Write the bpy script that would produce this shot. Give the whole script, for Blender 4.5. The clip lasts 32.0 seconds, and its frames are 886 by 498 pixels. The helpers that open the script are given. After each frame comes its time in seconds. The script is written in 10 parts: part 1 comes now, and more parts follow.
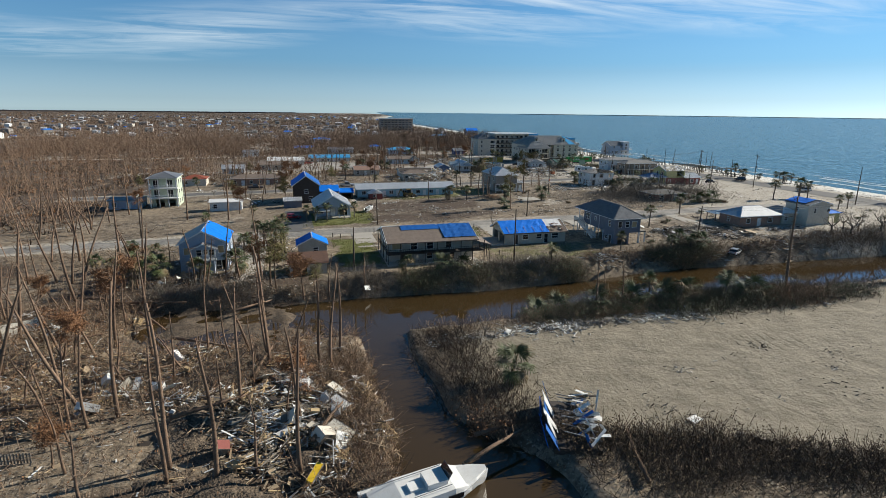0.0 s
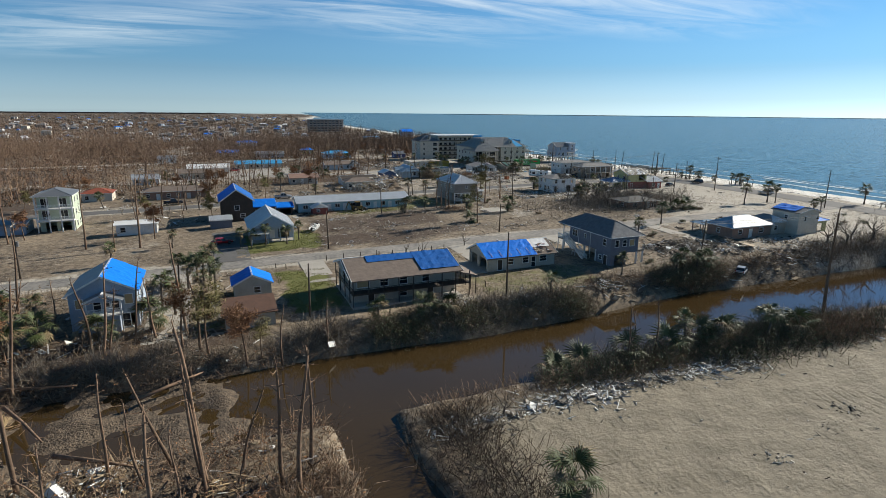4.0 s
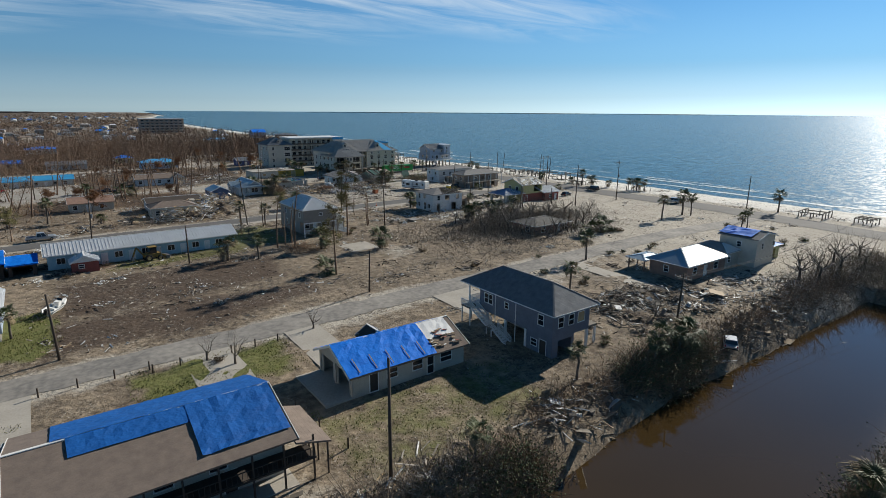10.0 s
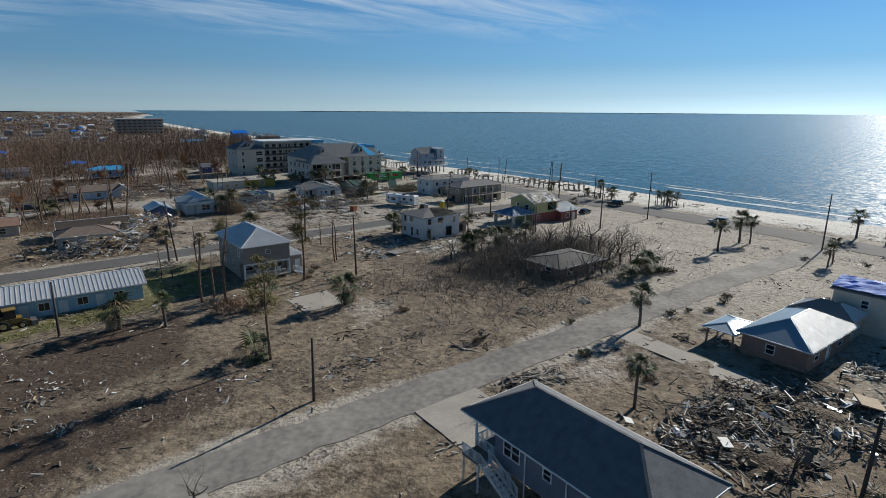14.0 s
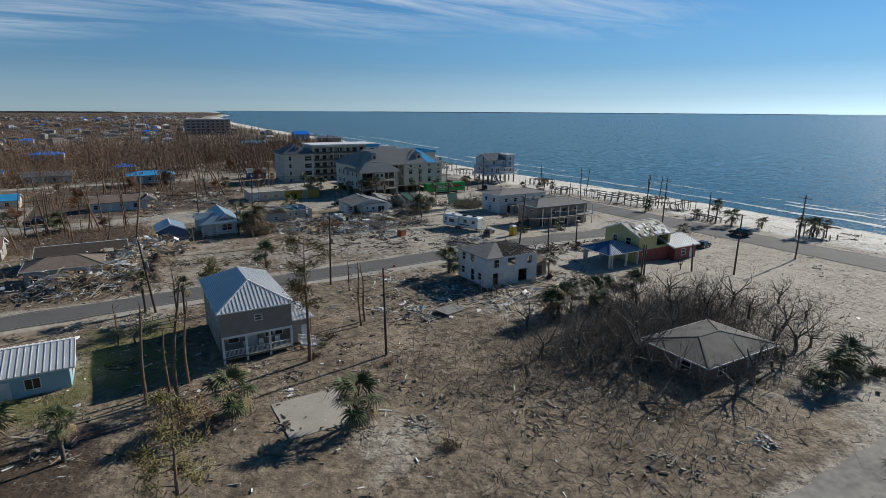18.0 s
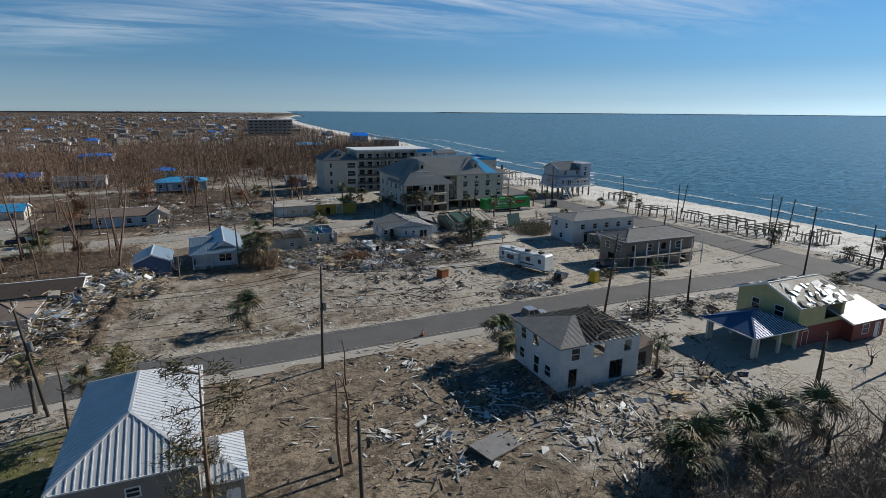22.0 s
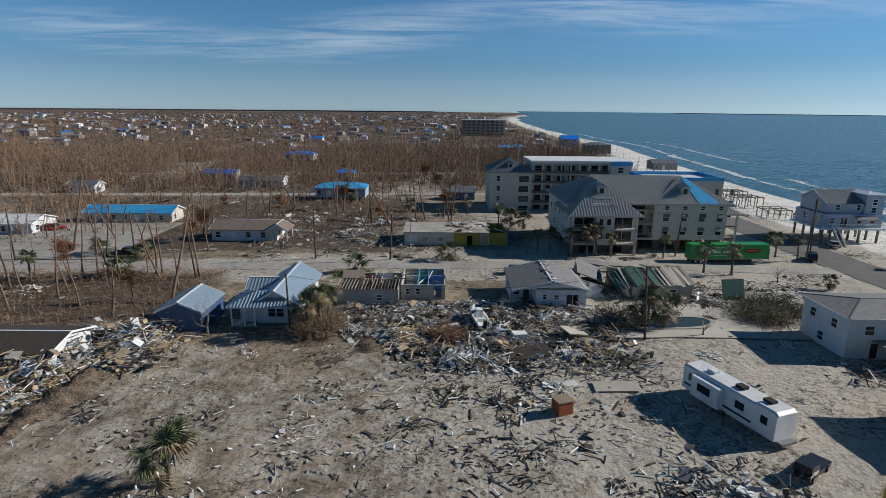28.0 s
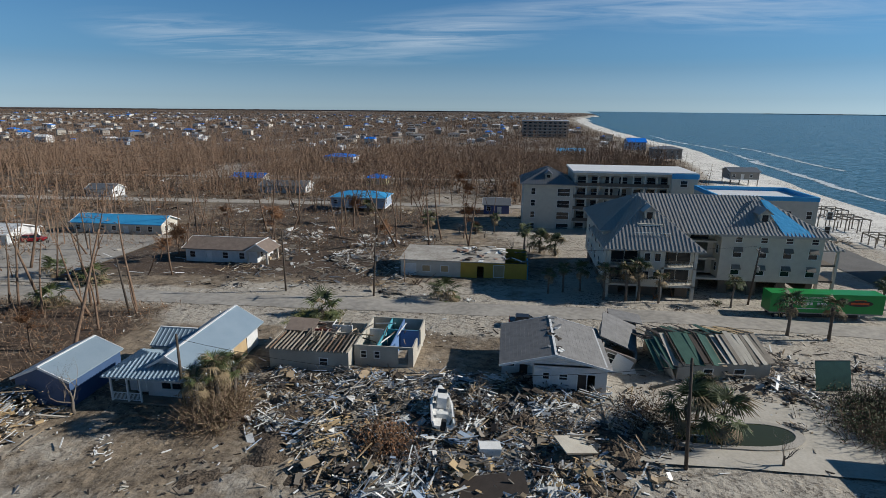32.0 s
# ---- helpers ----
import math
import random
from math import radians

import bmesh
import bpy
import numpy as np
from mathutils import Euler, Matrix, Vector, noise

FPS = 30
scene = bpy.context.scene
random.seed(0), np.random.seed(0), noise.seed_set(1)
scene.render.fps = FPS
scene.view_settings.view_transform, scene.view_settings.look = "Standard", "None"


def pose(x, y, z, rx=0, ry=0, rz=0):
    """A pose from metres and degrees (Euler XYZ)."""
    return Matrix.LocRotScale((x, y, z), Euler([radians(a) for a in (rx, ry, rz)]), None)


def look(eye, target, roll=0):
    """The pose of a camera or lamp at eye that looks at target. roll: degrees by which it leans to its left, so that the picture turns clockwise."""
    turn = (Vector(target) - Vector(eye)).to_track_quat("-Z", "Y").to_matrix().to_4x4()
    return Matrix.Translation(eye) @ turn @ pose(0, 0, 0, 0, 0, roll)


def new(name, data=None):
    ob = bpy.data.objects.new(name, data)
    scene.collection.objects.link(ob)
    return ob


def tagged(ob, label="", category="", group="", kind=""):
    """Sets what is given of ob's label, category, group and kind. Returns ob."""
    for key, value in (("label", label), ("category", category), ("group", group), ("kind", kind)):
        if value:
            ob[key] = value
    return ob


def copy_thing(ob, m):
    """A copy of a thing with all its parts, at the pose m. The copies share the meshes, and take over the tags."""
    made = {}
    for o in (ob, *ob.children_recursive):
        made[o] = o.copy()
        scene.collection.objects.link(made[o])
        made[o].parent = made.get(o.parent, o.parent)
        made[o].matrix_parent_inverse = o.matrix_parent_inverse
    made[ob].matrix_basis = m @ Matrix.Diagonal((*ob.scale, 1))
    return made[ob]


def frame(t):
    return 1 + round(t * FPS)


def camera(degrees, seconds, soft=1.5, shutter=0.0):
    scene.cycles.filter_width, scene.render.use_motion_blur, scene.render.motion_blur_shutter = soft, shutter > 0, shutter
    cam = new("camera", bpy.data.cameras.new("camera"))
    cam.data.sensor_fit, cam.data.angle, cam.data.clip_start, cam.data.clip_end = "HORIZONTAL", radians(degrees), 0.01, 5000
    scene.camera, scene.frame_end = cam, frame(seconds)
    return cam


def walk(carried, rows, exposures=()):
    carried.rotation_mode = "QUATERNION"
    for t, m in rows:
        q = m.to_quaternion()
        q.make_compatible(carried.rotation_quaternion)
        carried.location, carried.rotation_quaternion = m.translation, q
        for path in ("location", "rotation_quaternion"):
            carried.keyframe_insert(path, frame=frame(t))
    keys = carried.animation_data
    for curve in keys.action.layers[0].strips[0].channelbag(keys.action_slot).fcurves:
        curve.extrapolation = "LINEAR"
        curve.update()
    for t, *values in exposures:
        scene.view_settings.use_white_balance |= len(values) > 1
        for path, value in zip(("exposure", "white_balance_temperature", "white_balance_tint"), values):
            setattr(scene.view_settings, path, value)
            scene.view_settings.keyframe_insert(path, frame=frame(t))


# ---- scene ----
cam = camera(77.3, 32.0, 0.5)
METRES, EYE, TILT, LEAN, TURN = 250.0, 29.0, 0.80, -0.95, -15.2
ROWS = [
    (0.0, 0.0, 0.0, 0.0, -0.08, -14.81, 0.31),
    (0.5, -0.0037, 0.0108, -0.0, -0.33, -14.81, 0.31),
    (1.0, -0.0076, 0.0217, -0.0001, -1.37, -14.82, 0.3),
    (1.5, -0.0114, 0.0329, -0.0002, -3.2, -14.82, 0.31),
    (2.0, -0.0153, 0.0442, -0.0004, -4.85, -14.83, 0.32),
    (2.5, -0.0192, 0.0554, -0.0003, -5.96, -14.83, 0.32),
    (4.5, -0.033, 0.1031, 0.0006, -9.05, -14.88, 0.27),
    (5.0, -0.035, 0.1163, 0.0001, -12.58, -14.9, 0.27),
    (5.5, -0.0358, 0.1303, -0.0003, -16.01, -14.92, 0.23),
    (6.0, -0.0347, 0.145, -0.0006, -18.24, -14.93, 0.21),
    (6.5, -0.0318, 0.1606, -0.0009, -19.42, -14.96, 0.21),
    (7.0, -0.0271, 0.1766, -0.0009, -19.95, -15.03, 0.21),
    (7.5, -0.0211, 0.1931, -0.0012, -20.21, -15.04, 0.2),
    (8.0, -0.014, 0.2102, -0.0014, -20.42, -15.06, 0.18),
    (8.5, -0.0061, 0.2277, -0.002, -20.62, -15.07, 0.21),
    (9.0, 0.0019, 0.2456, -0.0023, -20.79, -15.09, 0.2),
    (9.5, 0.01, 0.2632, -0.0024, -20.88, -15.11, 0.24),
    (10.0, 0.0174, 0.2806, -0.0027, -20.99, -15.14, 0.21),
    (10.5, 0.0244, 0.298, -0.0032, -21.14, -15.13, 0.19),
    (11.0, 0.0314, 0.3144, -0.0031, -21.21, -15.17, 0.23),
    (11.5, 0.0382, 0.3309, -0.0032, -21.3, -15.19, 0.24),
    (12.0, 0.0447, 0.3474, -0.0039, -21.38, -15.18, 0.22),
    (12.5, 0.0512, 0.3638, -0.0044, -21.57, -15.16, 0.22),
    (13.0, 0.0578, 0.3802, -0.0048, -21.77, -15.16, 0.21),
    (13.5, 0.0646, 0.3965, -0.0049, -21.69, -15.2, 0.22),
    (15.5, 0.0899, 0.4606, -0.0056, -20.12, -15.2, 0.34),
    (16.0, 0.0956, 0.4768, -0.0059, -19.3, -15.2, 0.36),
    (16.5, 0.1012, 0.4932, -0.0064, -18.12, -15.18, 0.36),
    (17.0, 0.1066, 0.5099, -0.007, -16.7, -15.16, 0.36),
    (17.5, 0.1118, 0.5266, -0.0075, -15.6, -15.14, 0.38),
    (18.0, 0.1169, 0.5434, -0.0079, -14.67, -15.14, 0.38),
    (18.5, 0.1222, 0.5604, -0.0084, -13.89, -15.12, 0.37),
    (19.0, 0.1267, 0.5771, -0.0083, -13.12, -15.15, 0.38),
    (19.5, 0.1317, 0.5933, -0.0085, -12.27, -15.14, 0.42),
    (20.0, 0.1363, 0.6092, -0.009, -10.97, -15.1, 0.45),
    (20.5, 0.141, 0.6249, -0.0092, -10.07, -15.11, 0.44),
    (21.0, 0.146, 0.6408, -0.0096, -9.59, -15.08, 0.45),
    (21.5, 0.1511, 0.6567, -0.0101, -8.87, -15.04, 0.44),
    (22.0, 0.1566, 0.6725, -0.0107, -7.9, -15.02, 0.43),
    (22.5, 0.1619, 0.6871, -0.0111, -6.42, -14.99, 0.4),
    (23.0, 0.168, 0.7024, -0.0116, -4.19, -14.98, 0.44),
    (23.5, 0.1741, 0.7171, -0.0119, -1.56, -14.959, 0.402),
    (24.0, 0.1799, 0.7321, -0.0123, 0.94, -14.947, 0.429),
    (24.5, 0.1855, 0.7469, -0.0127, 2.74, -14.934, 0.459),
    (25.0, 0.1905, 0.7616, -0.013, 4.46, -14.92, 0.512),
    (25.5, 0.1955, 0.7758, -0.0132, 6.22, -14.895, 0.507),
    (26.0, 0.1997, 0.7901, -0.0134, 8.1, -14.869, 0.525),
    (26.5, 0.2037, 0.804, -0.0135, 10.44, -14.853, 0.554),
    (28.5, 0.2153, 0.8567, -0.0132, 16.08, -14.787, 0.546),
    (29.0, 0.2179, 0.8702, -0.0134, 17.41, -14.771, 0.555),
    (29.5, 0.2206, 0.8837, -0.0136, 18.76, -14.755, 0.583),
    (30.0, 0.2234, 0.897, -0.0138, 20.01, -14.75, 0.618),
    (30.5, 0.2259, 0.9104, -0.014, 20.84, -14.746, 0.641),
    (31.0, 0.2278, 0.9236, -0.0141, 21.4, -14.753, 0.611),
    (31.5, 0.2292, 0.9364, -0.0142, 21.71, -14.781, 0.618),
    (32.0, 0.2301, 0.9491, -0.0146, 21.92, -14.71, 0.63),
]
EXPOSURES = [(0, 0.43, 6700, 7), (8, 0.34, 6700, 7), (13, -0.05, 6430, 8), (32, -0.04, 6280, 9)]
walk(cam, [(t, pose(-0.46, 0.16, EYE, TILT, LEAN, TURN) @ pose(METRES * x, METRES * y, METRES * z, 90 + pitch, roll, yaw)) for t, x, y, z, yaw, pitch, roll in ROWS], exposures=EXPOSURES)

# ---- sun, sky and exposure ----
SUN_EL, SUN_AZ = radians(27.0), radians(80.0)  # azimuth from +y towards +x
TO_SUN = Vector((math.cos(SUN_EL) * math.sin(SUN_AZ), math.cos(SUN_EL) * math.cos(SUN_AZ), math.sin(SUN_EL)))
sun = new("sun", bpy.data.lights.new("sun", "SUN"))
sun.data.energy, sun.data.angle, sun.data.color = 5.0, radians(0.55), (1.0, 0.94, 0.85)
sun.matrix_world = look((0, 0, 300), Vector((0, 0, 300)) - TO_SUN)
world = bpy.data.worlds.new("sky")
scene.world = world
world.use_nodes = True
wn, wl = world.node_tree.nodes, world.node_tree.links
wn.clear()
sky = wn.new("ShaderNodeTexSky")
sky.sky_type, sky.sun_disc = "NISHITA", False
sky.sun_elevation, sky.sun_rotation = SUN_EL, SUN_AZ
sky.altitude, sky.air_density, sky.dust_density, sky.ozone_density = 0, 1.0, 0.12, 3.0
bg = wn.new("ShaderNodeBackground")
bg.inputs["Strength"].default_value = 0.08
# thin high cirrus drawn out into streaks
tc = wn.new("ShaderNodeTexCoord")
sx = wn.new("ShaderNodeSeparateXYZ")
wl.new(tc.outputs["Generated"], sx.inputs[0])
addz = wn.new("ShaderNodeMath")
addz.operation, addz.inputs[1].default_value = "ADD", 0.06
wl.new(sx.outputs["Z"], addz.inputs[0])
dx, dy = wn.new("ShaderNodeMath"), wn.new("ShaderNodeMath")
for n, o in ((dx, "X"), (dy, "Y")):
    n.operation = "DIVIDE"
    wl.new(sx.outputs[o], n.inputs[0])
    wl.new(addz.outputs[0], n.inputs[1])
cv = wn.new("ShaderNodeCombineXYZ")
wl.new(dx.outputs[0], cv.inputs[0])
wl.new(dy.outputs[0], cv.inputs[1])
mp = wn.new("ShaderNodeMapping")
mp.inputs["Rotation"].default_value = (0, 0, radians(52))
mp.inputs["Scale"].default_value = (0.5, 1.6, 1)
wl.new(cv.outputs[0], mp.inputs[0])
cn = wn.new("ShaderNodeTexNoise")
cn.inputs["Scale"].default_value, cn.inputs["Detail"].default_value, cn.inputs["Roughness"].default_value = 1.5, 6, 0.6
cn.inputs["Distortion"].default_value = 0.8
wl.new(mp.outputs[0], cn.inputs["Vector"])
cr = wn.new("ShaderNodeMapRange")
cr.inputs["From Min"].default_value, cr.inputs["From Max"].default_value = 0.4, 0.72
cr.inputs["To Max"].default_value = 0.62
wl.new(cn.outputs["Fac"], cr.inputs["Value"])
# where the cirrus hangs: bearing and height above the horizon, in degrees, length, depth and tilt
bearing = wn.new("ShaderNodeMath")
bearing.operation = "ARCTAN2"
wl.new(sx.outputs["X"], bearing.inputs[0])
wl.new(sx.outputs["Y"], bearing.inputs[1])
dome = wn.new("ShaderNodeCombineXYZ")
wl.new(bearing.outputs[0], dome.inputs[0])
wl.new(sx.outputs["Z"], dome.inputs[1])
veil = None
for az, el, ln, dp, tilt_ in ((17, 9.2, 21, 3.0, -4), (43, 8.8, 15, 2.6, -3), (-7, 6.8, 16, 2.6, 7), (-27, 5.8, 13, 2.2, -4), (30, 11.0, 30, 2.6, 0), (-60, 9, 24, 2.6, 3), (78, 9.5, 14, 1.6, -3), (110, 12, 30, 4, 4), (180, 14, 40, 5, 0), (-120, 12, 30, 4, 0)):
    pm = wn.new("ShaderNodeMapping")
    pm.vector_type = "TEXTURE"
    pm.inputs["Location"].default_value = (radians(az), math.sin(radians(el)), 0)
    pm.inputs["Rotation"].default_value = (0, 0, radians(tilt_))
    pm.inputs["Scale"].default_value = (radians(ln), radians(dp), 1)
    wl.new(dome.outputs[0], pm.inputs[0])
    gr = wn.new("ShaderNodeTexGradient")
    gr.gradient_type = "SPHERICAL"
    wl.new(pm.outputs[0], gr.inputs[0])
    if veil is None:
        veil = gr.outputs["Fac"]
    else:
        av = wn.new("ShaderNodeMath")
        av.operation, av.use_clamp = "ADD", True
        wl.new(veil, av.inputs[0])
        wl.new(gr.outputs["Fac"], av.inputs[1])
        veil = av.outputs[0]
thin = wn.new("ShaderNodeMath")
thin.operation = "MULTIPLY"
wl.new(veil, thin.inputs[0])
wl.new(cr.outputs[0], thin.inputs[1])
cm = wn.new("ShaderNodeMix")
cm.data_type = "RGBA"
cm.inputs["B"].default_value = (9.0, 9.8, 10.4, 1)
wl.new(thin.outputs[0], cm.inputs["Factor"])
# clear maritime air: cyan at the horizon, deep blue overhead
zr = wn.new("ShaderNodeValToRGB")
el_ = zr.color_ramp.elements
el_[0].position, el_[0].color = 0.0, (0.62, 0.86, 1.0, 1)
el_[1].position, el_[1].color = 0.24, (0.1, 0.42, 1.0, 1)
mid_ = el_.new(0.08)
mid_.color = (0.27, 0.62, 1.0, 1)
wl.new(sx.outputs["Z"], zr.inputs[0])
tint = wn.new("ShaderNodeMix")
tint.data_type, tint.blend_type = "RGBA", "COLOR"
tint.inputs["Factor"].default_value = 0.95
wl.new(sky.outputs[0], tint.inputs["A"])
wl.new(zr.outputs[0], tint.inputs["B"])
# clear dry air: the dome darkens from the horizon towards the zenith
depth = wn.new("ShaderNodeMapRange")
depth.interpolation_type = "SMOOTHSTEP"
depth.inputs["From Min"].default_value, depth.inputs["From Max"].default_value = 0.15, 0.75
depth.inputs["To Min"].default_value, depth.inputs["To Max"].default_value = 1.0, 0.5
wl.new(sx.outputs["Z"], depth.inputs["Value"])
deep = wn.new("ShaderNodeMix")
deep.data_type, deep.blend_type = "RGBA", "MULTIPLY"
deep.inputs["Factor"].default_value = 1.0
wl.new(tint.outputs["Result"], deep.inputs["A"])
wl.new(depth.outputs[0], deep.inputs["B"])
wl.new(deep.outputs["Result"], cm.inputs["A"])
wl.new(cm.outputs["Result"], bg.inputs["Color"])
wo = wn.new("ShaderNodeOutputWorld")
wl.new(bg.outputs[0], wo.inputs[0])


# ---- materials ----
def mat(name, a, b=None, rough=0.75, metal=0.0, scale=1.2, fine=14.0, bump=0.25, bscale=30.0, rand=0.0, island=0.0, coords="Object", spec=0.4, dist=0.02, mix2=0.5):
    """A surface of two colours mixed by coarse and fine noise, with fine relief; rand and island vary its brightness."""
    m = bpy.data.materials.new(name)
    m.use_nodes = True
    n, l = m.node_tree.nodes, m.node_tree.links
    p = n["Principled BSDF"]
    b = b or tuple(c * 0.7 for c in a)
    t = n.new("ShaderNodeTexCoord").outputs["Object"] if coords == "Object" else n.new("ShaderNodeNewGeometry").outputs["Position"]
    n1, n2 = n.new("ShaderNodeTexNoise"), n.new("ShaderNodeTexNoise")
    for q, s in ((n1, scale), (n2, fine)):
        q.inputs["Scale"].default_value, q.inputs["Detail"].default_value = s, 4
        l.new(t, q.inputs["Vector"])
    ad = n.new("ShaderNodeMix")
    ad.inputs["Factor"].default_value = mix2
    l.new(n1.outputs["Fac"], ad.inputs["A"])
    l.new(n2.outputs["Fac"], ad.inputs["B"])
    r = n.new("ShaderNodeMapRange")
    r.inputs["From Min"].default_value, r.inputs["From Max"].default_value = 0.36, 0.64
    l.new(ad.outputs["Result"], r.inputs["Value"])
    mx = n.new("ShaderNodeMix")
    mx.data_type = "RGBA"
    mx.inputs["A"].default_value, mx.inputs["B"].default_value = (*a, 1), (*b, 1)
    l.new(r.outputs[0], mx.inputs["Factor"])
    col = mx.outputs["Result"]
    for amount, node, out in ((rand, "ShaderNodeObjectInfo", "Random"), (island, "ShaderNodeNewGeometry", "Random Per Island")):
        if amount:
            v = n.new("ShaderNodeMapRange")
            v.inputs["To Min"].default_value, v.inputs["To Max"].default_value = 1 - amount, 1 + amount
            l.new(n.new(node).outputs[out], v.inputs["Value"])
            h = n.new("ShaderNodeHueSaturation")
            l.new(v.outputs[0], h.inputs["Value"])
            l.new(col, h.inputs["Color"])
            col = h.outputs[0]
    l.new(col, p.inputs["Base Color"])
    p.inputs["Roughness"].default_value, p.inputs["Metallic"].default_value = rough, metal
    p.inputs["Specular IOR Level"].default_value = spec
    if bump:
        q = n.new("ShaderNodeTexNoise")
        q.inputs["Scale"].default_value, q.inputs["Detail"].default_value = bscale, 3
        l.new(t, q.inputs["Vector"])
        bp = n.new("ShaderNodeBump")
        bp.inputs["Strength"].default_value, bp.inputs["Distance"].default_value = bump, dist
        l.new(q.outputs["Fac"], bp.inputs["Height"])
        l.new(bp.outputs[0], p.inputs["Normal"])
    return m


def lined(name, a, b, period, axis, rough=0.7, rand=0.0, depth=0.4):
    """Lap siding or boards: grooves at a fixed pitch along one axis over a worn two-colour paint."""
    m = mat(name, a, b, rough=rough, bump=0, rand=rand)
    n, l = m.node_tree.nodes, m.node_tree.links
    w = n.new("ShaderNodeTexWave")
    w.wave_profile, w.bands_direction = "SAW", axis
    w.inputs["Scale"].default_value = 0.314 / period
    l.new(n.new("ShaderNodeTexCoord").outputs["Object"], w.inputs["Vector"])
    bp = n.new("ShaderNodeBump")
    bp.inputs["Strength"].default_value, bp.inputs["Distance"].default_value = depth, 0.03
    l.new(w.outputs["Fac"], bp.inputs["Height"])
    l.new(bp.outputs[0], n["Principled BSDF"].inputs["Normal"])
    return m


WHITE = mat("white_paint", (0.78, 0.78, 0.76), (0.6, 0.6, 0.57), rough=0.6, rand=0.06)
TRIM = mat("trim_paint", (0.8, 0.8, 0.78), (0.68, 0.68, 0.66), rough=0.5)
SIDING_WHITE = lined("white_siding", (0.7, 0.7, 0.69), (0.54, 0.55, 0.54), 0.18, "Z")
SIDING_GREY = lined("blue_grey_siding", (0.17, 0.19, 0.23), (0.13, 0.145, 0.18), 0.18, "Z")
SIDING_BLUE = lined("pale_blue_siding", (0.36, 0.43, 0.52), (0.29, 0.36, 0.45), 0.18, "Z")
SIDING_TAN = lined("taupe_siding", (0.3, 0.27, 0.235), (0.24, 0.215, 0.19), 0.2, "Z")
SIDING_AQUA = lined("aqua_block", (0.33, 0.5, 0.56), (0.27, 0.43, 0.5), 0.2, "Z", depth=0.25)
SIDING_NAVY = lined("navy_metal_wall", (0.06, 0.11, 0.22), (0.05, 0.09, 0.18), 0.3, "X", rough=0.5)
STUCCO = mat("cream_stucco", (0.6, 0.56, 0.48), (0.5, 0.46, 0.39), rough=0.85, bump=0.3)
STUCCO_DIRTY = mat("dirty_cream_wall", (0.5, 0.47, 0.4), (0.36, 0.33, 0.28), rough=0.85, scale=0.6)
CONDO_WALL = mat("condo_stucco", (0.58, 0.55, 0.47), (0.49, 0.46, 0.39), rough=0.85, bump=0.2)
# condo wall darkened for recessed storeys and galleries: shade painted into the colour
CONDO_SHADED = mat("condo_shaded_brown", (0.16, 0.13, 0.1), (0.12, 0.1, 0.08), rough=0.85)
YELLOW_WALL = mat("yellow_green_paint", (0.5, 0.47, 0.24), (0.42, 0.4, 0.2), rough=0.75)
RED_WALL = mat("red_paint", (0.27, 0.075, 0.06), (0.2, 0.055, 0.045), rough=0.7)
BRICK = mat("brown_brick", (0.34, 0.215, 0.16), (0.24, 0.15, 0.115), rough=0.85, fine=30, bump=0.4)
CHAR = mat("dark_weathered_wood", (0.07, 0.055, 0.045), (0.045, 0.036, 0.03), rough=0.85)
WOOD = mat("bare_wood", (0.38, 0.29, 0.19), (0.26, 0.2, 0.13), rough=0.8, rand=0.2, island=0.2)
WOOD_GREY = mat("weathered_grey_wood", (0.25, 0.22, 0.18), (0.16, 0.14, 0.115), rough=0.85, rand=0.2, island=0.25)
OSB = mat("plywood", (0.5, 0.37, 0.21), (0.4, 0.29, 0.16), rough=0.8, fine=25)
SHINGLE_DARK = lined("dark_slate_shingle", (0.19, 0.2, 0.212), (0.11, 0.117, 0.128), 0.11, "Z", rough=0.9, depth=0.9)
SHINGLE_BROWN = lined("brown_shingle", (0.235, 0.185, 0.15), (0.15, 0.118, 0.1), 0.11, "Z", rough=0.9, depth=0.9)
SHINGLE_GREY = lined("grey_shingle", (0.25, 0.245, 0.24), (0.16, 0.157, 0.155), 0.11, "Z", rough=0.9, depth=0.9)
METAL_ROOF = mat("galvanised_roof", (0.78, 0.79, 0.8), (0.66, 0.67, 0.68), rough=0.36, metal=0.4, scale=0.5, bump=0.05)
METAL_BLUE = mat("pale_blue_metal_roof", (0.36, 0.45, 0.52), (0.3, 0.39, 0.46), rough=0.38, metal=0.4, scale=0.5, bump=0.05)
METAL_GREY = mat("grey_metal_roof", (0.27, 0.28, 0.29), (0.21, 0.22, 0.23), rough=0.45, metal=0.5, scale=0.4, bump=0.05)
METAL_WHITE = mat("white_roof_membrane", (0.8, 0.8, 0.79), (0.68, 0.68, 0.67), rough=0.5, scale=0.5)
METAL_GREEN = mat("green_metal_roof", (0.085, 0.17, 0.13), (0.06, 0.12, 0.095), rough=0.45, metal=0.3)
STEEL = mat("painted_steel", (0.3, 0.31, 0.32), (0.2, 0.2, 0.2), rough=0.5, metal=0.6)
TARP = mat("blue_tarpaulin", (0.005, 0.2, 0.78), (0.004, 0.16, 0.66), rough=0.62, spec=0.15, scale=0.7, bump=0.5, bscale=2.2, dist=0.12)
TARP_DARK = mat("faded_blue_tarpaulin", (0.012, 0.12, 0.42), (0.01, 0.09, 0.32), rough=0.6, spec=0.2, scale=0.7, bump=0.5, bscale=2.5, dist=0.12)
TARP_SKY = mat("sky_blue_tarpaulin", (0.06, 0.36, 0.66), (0.045, 0.3, 0.58), rough=0.45, scale=0.7, bump=0.4, bscale=2.5, dist=0.1)
